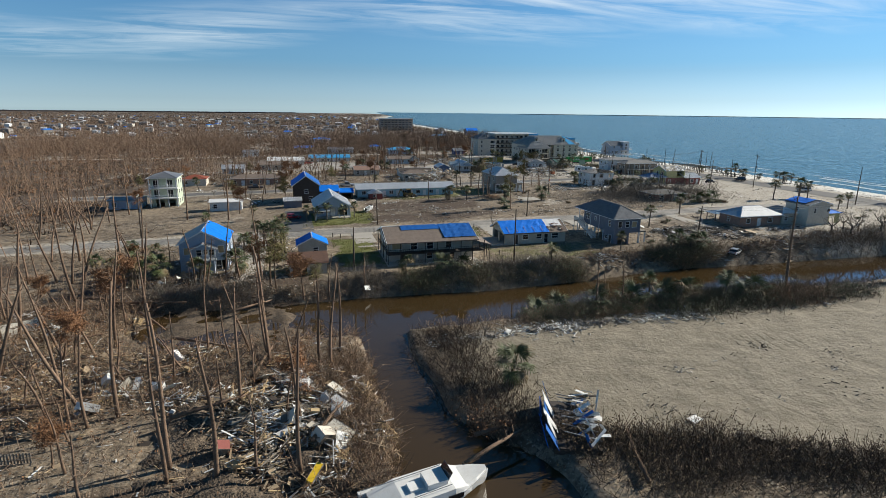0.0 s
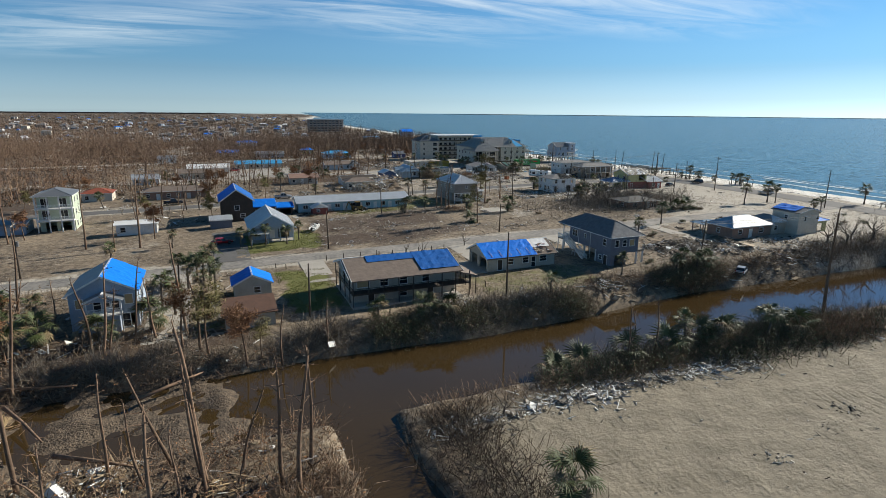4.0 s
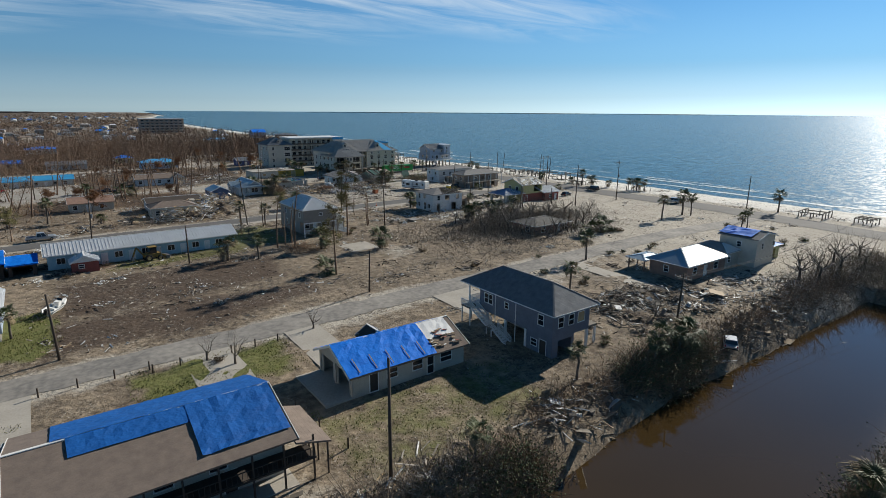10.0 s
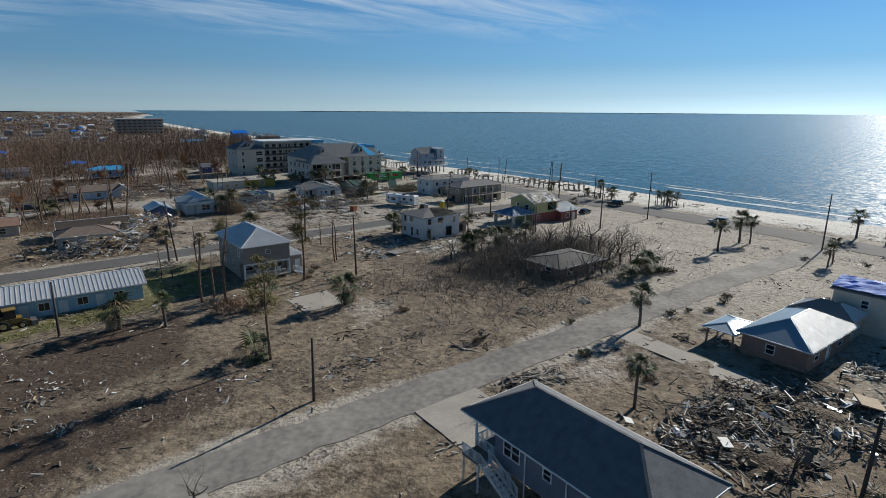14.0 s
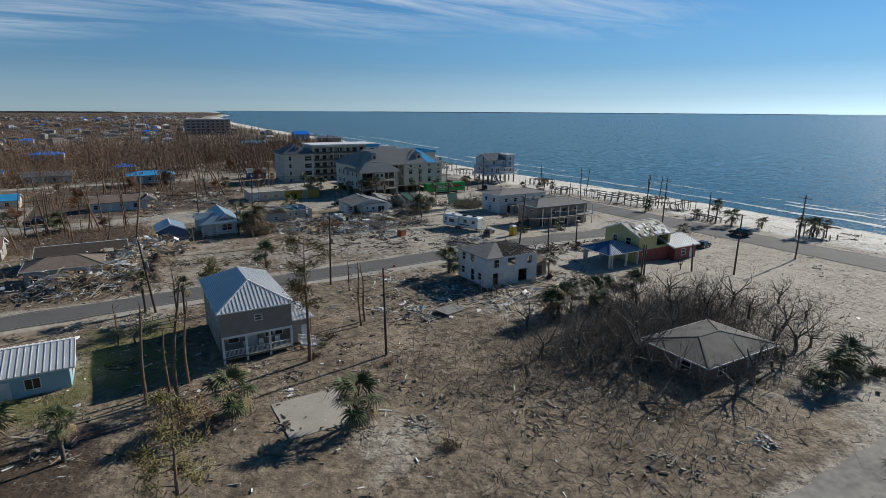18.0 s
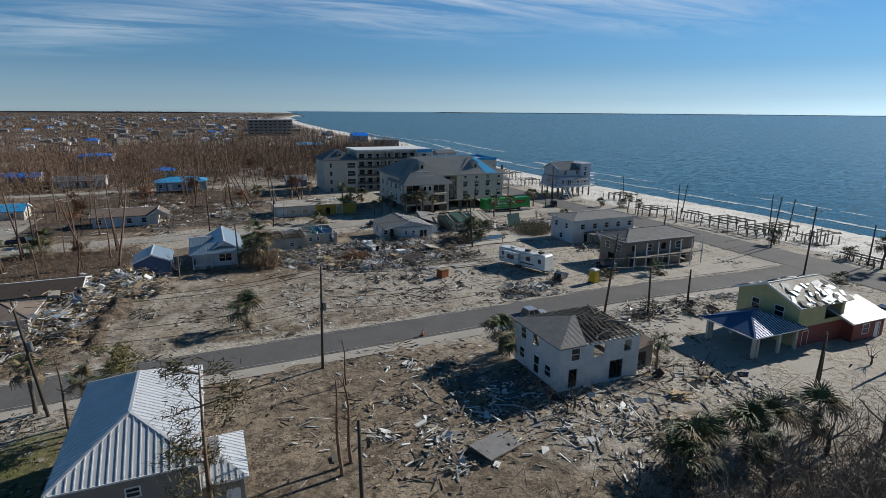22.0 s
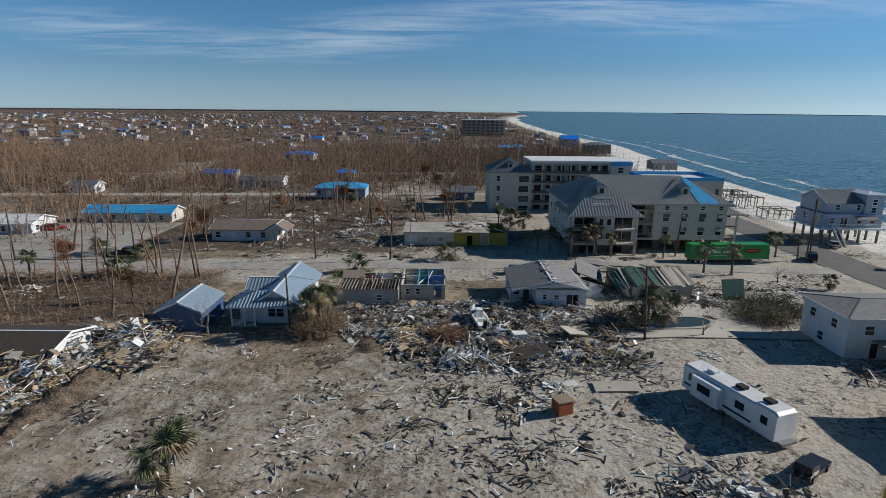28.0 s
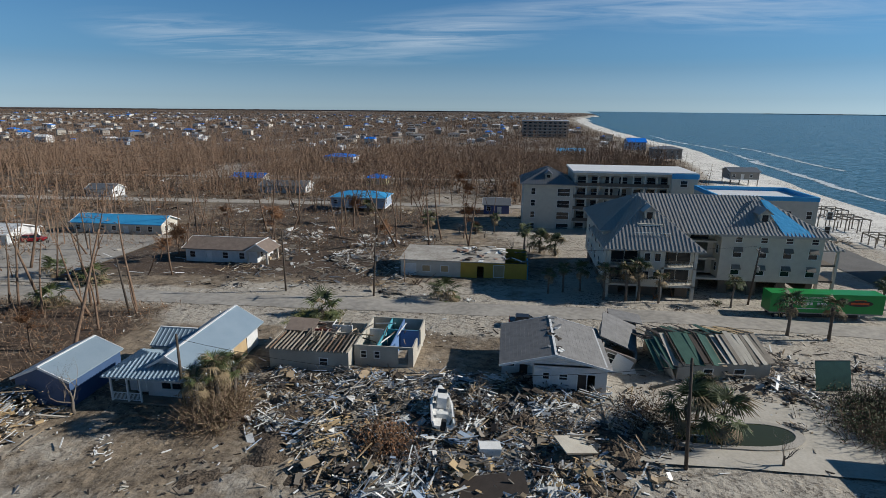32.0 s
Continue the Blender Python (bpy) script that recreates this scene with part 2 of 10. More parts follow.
CONCRETE = mat("concrete", (0.46, 0.425, 0.37), (0.35, 0.32, 0.275), rough=0.9, scale=0.35, fine=5, coords="World")
ASPHALT = mat("asphalt", (0.145, 0.14, 0.135), (0.105, 0.102, 0.098), rough=0.88, scale=0.25, fine=3, coords="World", bscale=18)
ASPHALT_SANDY = mat("sand_strewn_asphalt", (0.34, 0.315, 0.28), (0.16, 0.152, 0.142), rough=0.9, scale=0.16, fine=1.3, coords="World", bscale=18)
GLASS = mat("window_glass", (0.02, 0.025, 0.03), (0.015, 0.02, 0.025), rough=0.08, bump=0, spec=0.6)
DARK = mat("dark_opening", (0.02, 0.018, 0.016), rough=0.95, bump=0)
BARK = mat("dead_pine_bark", (0.25, 0.165, 0.11), (0.1, 0.066, 0.046), rough=0.95, scale=1.5, fine=10, bump=0.6, rand=0.2)
BARK_GREY = mat("grey_bark", (0.17, 0.145, 0.118), (0.08, 0.066, 0.054), rough=0.95, scale=1.5, fine=10, bump=0.5, rand=0.2)
MULCH = mat("splintered_litter", (0.2, 0.15, 0.105), (0.035, 0.028, 0.022), rough=0.95, scale=1.4, fine=5, bump=1.0, bscale=4, dist=0.25, coords="World")
TWIG_DARK = mat("dark_dead_twigs", (0.13, 0.095, 0.068), (0.045, 0.033, 0.025), rough=0.95, scale=0.8, fine=5, island=0.4, bump=0)
TWIG = mat("dry_twigs", (0.34, 0.24, 0.16), (0.15, 0.102, 0.07), rough=0.95, scale=0.8, fine=5, island=0.35, bump=0)
TWIG_GREY = mat("grey_dead_twigs", (0.31, 0.265, 0.212), (0.13, 0.108, 0.086), rough=0.95, scale=0.8, fine=5, island=0.3, bump=0)
RUST_NEEDLE = mat("rusty_dead_needles", (0.3, 0.15, 0.07), (0.15, 0.078, 0.042), rough=0.9, scale=0.8, fine=4, island=0.35, bump=0)
NEEDLE = mat("pine_needles", (0.21, 0.18, 0.065), (0.1, 0.088, 0.036), rough=0.85, island=0.35, bump=0)
FROND = mat("palm_frond", (0.095, 0.118, 0.036), (0.052, 0.066, 0.024), rough=0.6, rand=0.35, bump=0)
FROND_DRY = mat("dry_palm_frond", (0.26, 0.2, 0.11), (0.18, 0.13, 0.075), rough=0.8, rand=0.3, bump=0)
LEAF = mat("shrub_leaves", (0.085, 0.105, 0.035), (0.045, 0.058, 0.022), rough=0.7, island=0.4, bump=0)
LEAF_DRY = mat("brown_leaves", (0.14, 0.095, 0.05), (0.085, 0.06, 0.033), rough=0.85, island=0.4, bump=0)
GRASS = mat("lawn_grass", (0.13, 0.16, 0.035), (0.17, 0.155, 0.06), rough=0.9, island=0.35, bump=0, scale=0.3, coords="World")
POLE = mat("creosoted_pole", (0.1, 0.078, 0.06), (0.06, 0.048, 0.038), rough=0.9)
CABLE = mat("cable_rubber", (0.03, 0.03, 0.03), rough=0.6, bump=0)
RUBBER = mat("rubber", (0.02, 0.02, 0.02), rough=0.8, bump=0)
CHROME = mat("chrome", (0.6, 0.6, 0.6), rough=0.2, metal=1, bump=0)
FIBREGLASS = mat("white_fibreglass", (0.78, 0.78, 0.76), (0.62, 0.61, 0.58), rough=0.3, scale=0.9)
CAR_DARK = mat("dark_car_paint", (0.03, 0.032, 0.036), (0.025, 0.026, 0.03), rough=0.25, bump=0)
CAR_SILVER = mat("silver_car_paint", (0.5, 0.51, 0.52), (0.46, 0.47, 0.48), rough=0.3, metal=0.5, bump=0)
CAR_RED = mat("red_car_paint", (0.35, 0.02, 0.025), rough=0.25, bump=0)
GREEN_PAINT = mat("green_trailer_paint", (0.02, 0.27, 0.055), (0.017, 0.23, 0.05), rough=0.4, bump=0)
YELLOW_PAINT = mat("yellow_paint", (0.6, 0.4, 0.02), (0.5, 0.33, 0.02), rough=0.5)
ORANGE = mat("orange_plastic", (0.65, 0.1, 0.02), rough=0.5, bump=0)
PURPLE = mat("violet_blue_paint", (0.1, 0.12, 0.27), (0.08, 0.1, 0.22), rough=0.7)
MULTI = [WOOD, WOOD_GREY, WHITE, STEEL, CHAR, SIDING_BLUE, OSB, CONCRETE]


# ---- mesh helpers ----
class Geo:
    """Loose mesh data: points, faces and a material slot for each face."""

    def __init__(self):
        self.v, self.f, self.m = [], [], []

    def add(self, pts, faces, slot=0):
        k = len(self.v)
        self.v.extend(pts)
        self.f.extend([tuple(i + k for i in q) for q in faces])
        self.m.extend([slot] * len(faces))
        return self


BOX = [(0, 3, 2, 1), (4, 5, 6, 7), (0, 1, 5, 4), (1, 2, 6, 5), (2, 3, 7, 6), (3, 0, 4, 7)]


def box(g, x0, y0, z0, x1, y1, z1, slot=0):
    return g.add([(x0, y0, z0), (x1, y0, z0), (x1, y1, z0), (x0, y1, z0), (x0, y0, z1), (x1, y0, z1), (x1, y1, z1), (x0, y1, z1)], BOX, slot)


def slab(g, m, sx, sy, sz, slot=0):
    """A box about the middle of the pose m."""
    a, b, c = sx / 2, sy / 2, sz / 2
    return g.add([tuple(m @ Vector(p)) for p in ((-a, -b, -c), (a, -b, -c), (a, b, -c), (-a, b, -c), (-a, -b, c), (a, -b, c), (a, b, c), (-a, b, c))], BOX, slot)


def beam(g, p, q, w, h, slot=0):
    """A straight timber from p to q."""
    p, q = Vector(p), Vector(q)
    d = q - p
    m = Matrix.Translation((p + q) / 2) @ d.to_track_quat("X", "Z").to_matrix().to_4x4()
    return slab(g, m, d.length, w, h, slot)


def tube(g, pts, radii, n=6, slot=0, cap=True):
    """A tapered round along a line of points."""
    k, rings = len(g.v), len(pts)
    pts = [Vector(p) for p in pts]
    for i, p in enumerate(pts):
        d = (pts[min(i + 1, rings - 1)] - pts[max(i - 1, 0)]).normalized()
        a = d.orthogonal().normalized() if abs(d.z) > 0.95 else d.cross(Vector((0, 0, 1))).normalized()
        b = d.cross(a)
        for j in range(n):
            w = 2 * math.pi * j / n
            g.v.append(tuple(p + (a * math.cos(w) + b * math.sin(w)) * radii[i]))
    for i in range(rings - 1):
        for j in range(n):
            o, e = k + i * n, (j + 1) % n
            g.f.append((o + j, o + e, o + n + e, o + n + j))
            g.m.append(slot)
    if cap:
        g.f.extend([tuple(k + j for j in reversed(range(n))), tuple(k + (rings - 1) * n + j for j in range(n))])
        g.m.extend([slot, slot])
    return g


def mesh_of(name, g, mats, smooth=False):
    me = bpy.data.meshes.new(name)
    me.from_pydata(g.v, [], g.f)
    for m in mats if isinstance(mats, (list, tuple)) else [mats]:
        me.materials.append(m)
    if any(g.m):
        me.polygons.foreach_set("material_index", g.m)
    if smooth:
        me.polygons.foreach_set("use_smooth", [True] * len(g.f))
    me.update()
    return me


def part(name, g, mats, parent, label="", smooth=False, kind=""):
    """One mesh under a thing or a part, in its parent's coordinates."""
    ob = new(name, mesh_of(name, g, mats, smooth))
    ob.parent = parent
    return tagged(ob, label, kind=kind)


def thing(name, label, category, x=0, y=0, z=0, rz=0, group="", kind="", rx=0, ry=0):
    ob = new(name)
    ob.empty_display_size = 0.3
    ob.matrix_basis = pose(x, y, z, rx, ry, rz)
    return tagged(ob, label, category, group, kind)


def single(name, g, mats, label, category="", kind="", group="", smooth=False):
    """A thing that is one mesh, in world coordinates."""
    return tagged(new(name, mesh_of(name, g, mats, smooth)), label, category, group, kind)


R = random.Random(7)


def uni(a, b):
    return R.uniform(a, b)


# ---- lie of the land ----
SEA = -4.2


def ease(a, b, x):
    u = min(max((x - a) / (b - a), 0.0), 1.0)
    return u * u * (3 - 2 * u)


def blend(a, b, u):
    return a + (b - a) * u


def shore(y):
    """The water's edge: x by y."""
    return 253 + 30 * ease(440, 740, y) + 215 * ease(800, 3800, y) + 230 * ease(1900, 4300, y) + 2.5 * math.sin(y / 37.0)


def slope(x, y):
    """The gentle fall of the whole site."""
    k = blend(0.01571, 0.0095, ease(250, 310, y))
    return 0.01571 * 60 + k * (min(max(x, -90), 190) - 60) - 0.00533 * min(max(y, 0), 420)


def inlet(x, y):
    u = ease(40, 56, y)
    return max(abs(x - blend(15.0, 11.6, u)) - blend(7.5, 3.2, u), y - 84)


def height(x, y):
    up = -1.2 * (1 - ease(100, 165, y)) - 1.3 * ease(135, 180, x)
    wob = 1.2 * noise.noise(Vector((x * 0.09, y * 0.09, 3)))
    wide = ease(-24, -40, x) + ease(146, 165, x)
    nb = 95 + 4.2 * ease(45, 78, x)
    u = blend(ease(nb + 0.3, nb + 5.0, y + wob), ease(62, 104, y), min(wide, 1))
    low = -3.3 + 0.5 * ease(10, -20, x)
    h = blend(low, up, u)
    d = min(max(79 - y + wob, y - nb + wob, -24 - x, x - 143), inlet(x, y) + wob)
    h = blend(h, -8.5, ease(1.5, -3.5, d)) + slope(x, y)
    s = shore(y)
    h = blend(h, SEA - 0.5, ease(s - 52, s + 9, x))
    return h - 2.5 * ease(s, s + 60, x)


def rough_ground(x, y):
    h = height(x, y)
    if h > SEA:
        h += 0.16 * noise.noise(Vector((x * 0.22, y * 0.22, 0))) + 0.07 * noise.noise(Vector((x * 0.8, y * 0.8, 5)))
    return h


ROADS = [(-75, 136.8, 186, 142.2), (-75, 214.9, 186, 221.8), (-75, 291.0, 186, 296.3), (184.0, 40, 194.6, 350)]


def road_gap(x, y):
    return min(max(x0 - x, x - x1, y0 - y, y - y1) for x0, y0, x1, y1 in ROADS)


def steps(lo, hi, fine, far):
    out, v, s = [], lo, fine
    while v <= hi:
        out.append(v)
        v += fine
    a, s = lo, fine
    while a > -far:
        s *= 1.16
        a -= s
        out.insert(0, max(a, -far))
    a, s = out[-1], fine
    while a < far:
        s *= 1.16
        a += s
        out.append(min(a, far))
    return out


LAWNS = [(8.0, 108, 17.5, 131), (27, 126, 46, 136), (40, 101, 66, 116), (2, 147, 22, 166), (30, 183, 58, 192), (55, 186, 70, 210), (-10, 104, 6, 112), (86, 284, 94, 291)]
LAWN_GREEN = (1.0, 0.75, 0.5, 0.95, 0.6, 0.6, 0.5, 0.8)
DARK_EARTH = [(-60, 30, 8, 50), (-40, 96, 6, 112), (20, 158, 60, 182), (18, 146, 62, 160), (34, 304, 98, 380), (16, 262, 66, 289)]
PALE = [(-16, 298, 38, 334), (68, 296.5, 118, 306), (126, 254, 162, 268), (120, 222, 184, 236), (-20, 284, 180, 299)]


def near_rect(r, x, y):
    return max(r[0] - x, x - r[2], r[1] - y, y - r[3])


xs, ys = steps(-62, 246, 1.3, 4950), steps(18, 330, 1.3, 4950)
NX = len(xs)
pts, sand, green, beach, scrub, spit, lots = [], [], [], [], [], [], []
for y in ys:
    for x in xs:
        g0 = road_gap(x, y)
        h = height(x, y) if g0 < 1.5 else rough_ground(x, y)
        if g0 < 0.6:
            h -= 0.035
        pts.append((x, y, h))
        w = 0.5 + 0.9 * noise.noise(Vector((x * 0.045, y * 0.045, 9)))
        e = 1 - min(max(g0, 0), 9) / 9
        s = max(ease(95, 175, x + 22 * w) * (1 if y > 98 else 0.25) * (1 - 0.75 * ease(345, 400, y)), 0.55 * e * w, 0.72 * ease(3.2, 0.4, g0) * (0.5 + w), 0.9 * ease(28, 8, abs(y - 240)) * ease(60, 120, x) * 0.6)
        if 50 < y < 80 and x > 18:
            s = max(s * 0.5, 0.24)
        s = max(s, ease(230, 290, y) * ease(120, 60, abs(x - 110)) * 0.35 * w)
        s = max(s, ease(shore(y) - 62 + 14 * ease(400, 600, y), shore(y) - 45 + 14 * ease(400, 600, y), x))
        n4 = noise.noise(Vector((x * 0.025, y * 0.025, 4)))
        s = max(s, 0.36 * ease(0.02, 0.55, noise.noise(Vector((x * 0.07, y * 0.07, 21)))) * (0.4 + w), 0.42 * ease(-0.05, -0.4, n4) * ease(340, 400, y))
        s = max(s, max(0.85 * ease(3, -3, near_rect(r, x, y) + 3 * w - 1.5) for r in PALE))
        s = max(s, 0.36 * ease(5, -5, near_rect((62, 223, 122, 250), x, y) + 4 * w - 2))
        for r in DARK_EARTH:
            s *= ease(-4, 6, near_rect(r, x, y))
        sand.append(min(max(s, 0), 1))
        gr = max(k_ * ease(1.5, -2.5, near_rect(r, x, y) + 2.2 * noise.noise(Vector((x * 0.3, y * 0.3, 2)))) for r, k_ in zip(LAWNS, LAWN_GREEN))
        green.append(gr)
        lots.append(max(ease(4, -4, near_rect(r, x, y)) for r in ((62, 224, 134, 252), (22, 146, 124, 184), (84, 184, 112, 210), (128, 146, 180, 182))))
        spit.append(ease(17, 21, x) * ease(130, 105, x) * ease(77, 73, y) * ease(27 + 6 * w, 34 + 6 * w, y + (x - 27) * 0.42 - 13))
        beach.append(ease(shore(y) - 60 + 14 * ease(400, 600, y), shore(y) - 44 + 14 * ease(400, 600, y), x))
        wd = ease(395, 450, y + 14 * w) * ease(shore(y) - 54, shore(y) - 74, x) * (0.62 + 0.38 * ease(-0.3, 0.1, n4))
        wd = max(wd, ease(-36, -58, x + 8 * w) * (1 - ease(120, 135, y) * ease(190, 160, y)), 0.8 * ease(298, 335, y) * ease(96, 84, x) * w)
        for r in DARK_EARTH:
            wd = max(wd, 0.75 * ease(2, -5, near_rect(r, x, y) + 5 * w - 2.5))
        scrub.append(wd * (1 if g0 > 1 else 0.3))
faces = [(j * NX + i, j * NX + i + 1, (j + 1) * NX + i + 1, (j + 1) * NX + i) for j in range(len(ys) - 1) for i in range(NX - 1)]
me = bpy.data.meshes.new("ground")
me.from_pydata(pts, [], faces)
me.polygons.foreach_set("use_smooth", [True] * len(faces))
for nm, data in (("sand", sand), ("green", green), ("beach", beach), ("scrub", scrub), ("spit", spit), ("lots", lots)):
    at = me.attributes.new(nm, "FLOAT", "POINT")
    at.data.foreach_set("value", data)


def ground_material():
    m = mat("sandy_earth", (0.34, 0.268, 0.187), (0.1, 0.075, 0.052), rough=0.95, scale=0.09, fine=0.9, coords="World", bump=0.8, bscale=1.6, dist=0.16, mix2=0.55)
    n, l = m.node_tree.nodes, m.node_tree.links
    p = n["Principled BSDF"]
    pos = n.new("ShaderNodeNewGeometry").outputs["Position"]

    def layer(attr, scale, a, b, lo, hi, mixn):
        at = n.new("ShaderNodeAttribute")
        at.attribute_name = attr
        q = n.new("ShaderNodeTexNoise")
        q.inputs["Scale"].default_value, q.inputs["Detail"].default_value, q.inputs["Roughness"].default_value = scale, 6, 0.65
        l.new(pos, q.inputs["Vector"])
        s = n.new("ShaderNodeMath")
        s.operation = "MULTIPLY_ADD"
        s.inputs[1].default_value = mixn
        l.new(q.outputs["Fac"], s.inputs[0])
        l.new(at.outputs["Fac"], s.inputs[2])
        r = n.new("ShaderNodeMapRange")
        r.interpolation_type = "SMOOTHSTEP"
        r.inputs["From Min"].default_value, r.inputs["From Max"].default_value = lo, hi
        l.new(s.outputs[0], r.inputs["Value"])
        c = n.new("ShaderNodeMix")
        c.data_type = "RGBA"
        c.inputs["A"].default_value, c.inputs["B"].default_value = (*a, 1), (*b, 1)
        q2 = n.new("ShaderNodeTexNoise")
        q2.inputs["Scale"].default_value, q2.inputs["Detail"].default_value = scale * 3.7, 5
        l.new(pos, q2.inputs["Vector"])
        l.new(q2.outputs["Fac"], c.inputs["Factor"])
        o = n.new("ShaderNodeMix")
        o.data_type = "RGBA"
        l.new(r.outputs[0], o.inputs["Factor"])
        l.new(p.inputs["Base Color"].links[0].from_socket, o.inputs["A"])
        l.new(c.outputs["Result"], o.inputs["B"])
        l.new(o.outputs["Result"], p.inputs["Base Color"])

    layer("scrub", 0.3, (0.125, 0.082, 0.053), (0.04, 0.028, 0.02), 0.6, 1.1, 0.8)
    layer("sand", 0.35, (0.56, 0.51, 0.43), (0.33, 0.29, 0.235), 0.66, 1.0, 0.9)
    layer("beach", 0.12, (0.84, 0.82, 0.77), (0.62, 0.59, 0.53), 0.7, 1.0, 0.6)
    # churned hummocks and furrows
    q = n.new("ShaderNodeTexNoise")
    q.inputs["Scale"].default_value, q.inputs["Detail"].default_value, q.inputs["Roughness"].default_value = 0.55, 7, 0.68
    l.new(pos, q.inputs["Vector"])
    bp = n.new("ShaderNodeBump")
    bp.inputs["Strength"].default_value, bp.inputs["Distance"].default_value = 0.6, 0.5
    l.new(q.outputs["Fac"], bp.inputs["Height"])
    l.new(p.inputs["Normal"].links[0].from_socket, bp.inputs["Normal"])
    l.new(bp.outputs[0], p.inputs["Normal"])
    # stray wheel tracks wandering over the sand
    q = n.new("ShaderNodeTexNoise")
    q.inputs["Scale"].default_value, q.inputs["Detail"].default_value, q.inputs["Roughness"].default_value = 0.035, 1.5, 0.4
    l.new(pos, q.inputs["Vector"])
    pp = n.new("ShaderNodeMath")
    pp.operation = "PINGPONG"
    pp.inputs[1].default_value = 0.03
    l.new(q.outputs["Fac"], pp.inputs[0])
    r = n.new("ShaderNodeMapRange")
    r.inputs["From Min"].default_value, r.inputs["From Max"].default_value, r.inputs["To Min"].default_value, r.inputs["To Max"].default_value = 0.0, 0.005, 0.75, 0.0
    l.new(pp.outputs[0], r.inputs["Value"])
    q = n.new("ShaderNodeTexNoise")
    q.inputs["Scale"].default_value, q.inputs["Detail"].default_value, q.inputs["Roughness"].default_value = 0.13, 5, 0.7
    l.new(pos, q.inputs["Vector"])
    r2 = n.new("ShaderNodeMapRange")
    r2.inputs["From Min"].default_value, r2.inputs["From Max"].default_value = 0.52, 0.62
    l.new(q.outputs["Fac"], r2.inputs["Value"])
    mu = n.new("ShaderNodeMath")
    mu.operation = "MULTIPLY"
    l.new(r.outputs[0], mu.inputs[0])
    l.new(r2.outputs[0], mu.inputs[1])
    o = n.new("ShaderNodeMix")
    o.data_type = "RGBA"
    o.inputs["B"].default_value = (0.11, 0.084, 0.06, 1)
    l.new(mu.outputs[0], o.inputs["Factor"])
    l.new(p.inputs["Base Color"].links[0].from_socket, o.inputs["A"])
    l.new(o.outputs["Result"], p.inputs["Base Color"])
    # crumbs of bark, roots and turned soil
    q = n.new("ShaderNodeTexNoise")
    q.inputs["Scale"].default_value, q.inputs["Detail"].default_value, q.inputs["Roughness"].default_value = 0.07, 5, 0.7
    l.new(pos, q.inputs["Vector"])
    patch = n.new("ShaderNodeMapRange")
    patch.inputs["From Min"].default_value, patch.inputs["From Max"].default_value, patch.inputs["To Min"].default_value = 0.42, 0.6, 0.12
    l.new(q.outputs["Fac"], patch.inputs["Value"])
    for sc, lo, hi, c in ((2.4, 0.55, 0.6, (0.055, 0.04, 0.028)), (0.9, 0.57, 0.63, (0.075, 0.056, 0.04)), (0.7, 0.6, 0.66, (0.36, 0.3, 0.225)), (4.5, 0.62, 0.66, (0.56, 0.52, 0.46))):
        q = n.new("ShaderNodeTexNoise")
        q.inputs["Scale"].default_value, q.inputs["Detail"].default_value, q.inputs["Roughness"].default_value, q.inputs["Distortion"].default_value = sc, 5, 0.7, 0.6
        l.new(pos, q.inputs["Vector"])
        r = n.new("ShaderNodeMapRange")
        r.inputs["From Min"].default_value, r.inputs["From Max"].default_value, r.inputs["To Max"].default_value = lo - 0.02, hi - 0.02, 0.9
        l.new(q.outputs["Fac"], r.inputs["Value"])
        mu = n.new("ShaderNodeMath")
        mu.operation = "MULTIPLY"
        l.new(r.outputs[0], mu.inputs[0])
        l.new(patch.outputs[0], mu.inputs[1])
        o = n.new("ShaderNodeMix")
        o.data_type = "RGBA"
        o.inputs["B"].default_value = (*c, 1)
        l.new(mu.outputs[0], o.inputs["Factor"])
        l.new(p.inputs["Base Color"].links[0].from_socket, o.inputs["A"])
        l.new(o.outputs["Result"], p.inputs["Base Color"])
    layer("green", 0.35, (0.11, 0.14, 0.03), (0.185, 0.165, 0.06), 0.75, 1.15, 0.8)
    layer("spit", 0.12, (0.35, 0.305, 0.23), (0.13, 0.108, 0.076), 0.7, 1.05, 0.7)
    # wheel tracks turning on the bare spit and the graded lots
    for centre, pitch, gate, dark in (((84, 58, 0), 1.5, "spit", (0.15, 0.125, 0.085)), ((60, 130, 0), 1.3, "lots", (0.09, 0.068, 0.048))):
        off = n.new("ShaderNodeVectorMath")
        off.operation = "SUBTRACT"
        off.inputs[1].default_value = centre
        l.new(pos, off.inputs[0])
        wv = n.new("ShaderNodeTexWave")
        wv.wave_type, wv.rings_direction = "RINGS", "Z"
        wv.inputs["Scale"].default_value, wv.inputs["Distortion"].default_value, wv.inputs["Detail"].default_value, wv.inputs["Detail Scale"].default_value = 0.314 / pitch, 22, 3, 0.12
        l.new(off.outputs[0], wv.inputs["Vector"])
        r = n.new("ShaderNodeMapRange")
        r.inputs["From Min"].default_value, r.inputs["From Max"].default_value = 0.72, 0.95
        l.new(wv.outputs["Fac"], r.inputs["Value"])
        q = n.new("ShaderNodeTexNoise")
        q.inputs["Scale"].default_value, q.inputs["Detail"].default_value, q.inputs["Roughness"].default_value = 0.11, 4, 0.7
        l.new(pos, q.inputs["Vector"])
        r2 = n.new("ShaderNodeMapRange")
        r2.inputs["From Min"].default_value, r2.inputs["From Max"].default_value, r2.inputs["To Max"].default_value = 0.57, 0.7, 0.5
        l.new(q.outputs["Fac"], r2.inputs["Value"])
        at = n.new("ShaderNodeAttribute")
        at.attribute_name = gate
        prod = r.outputs[0]
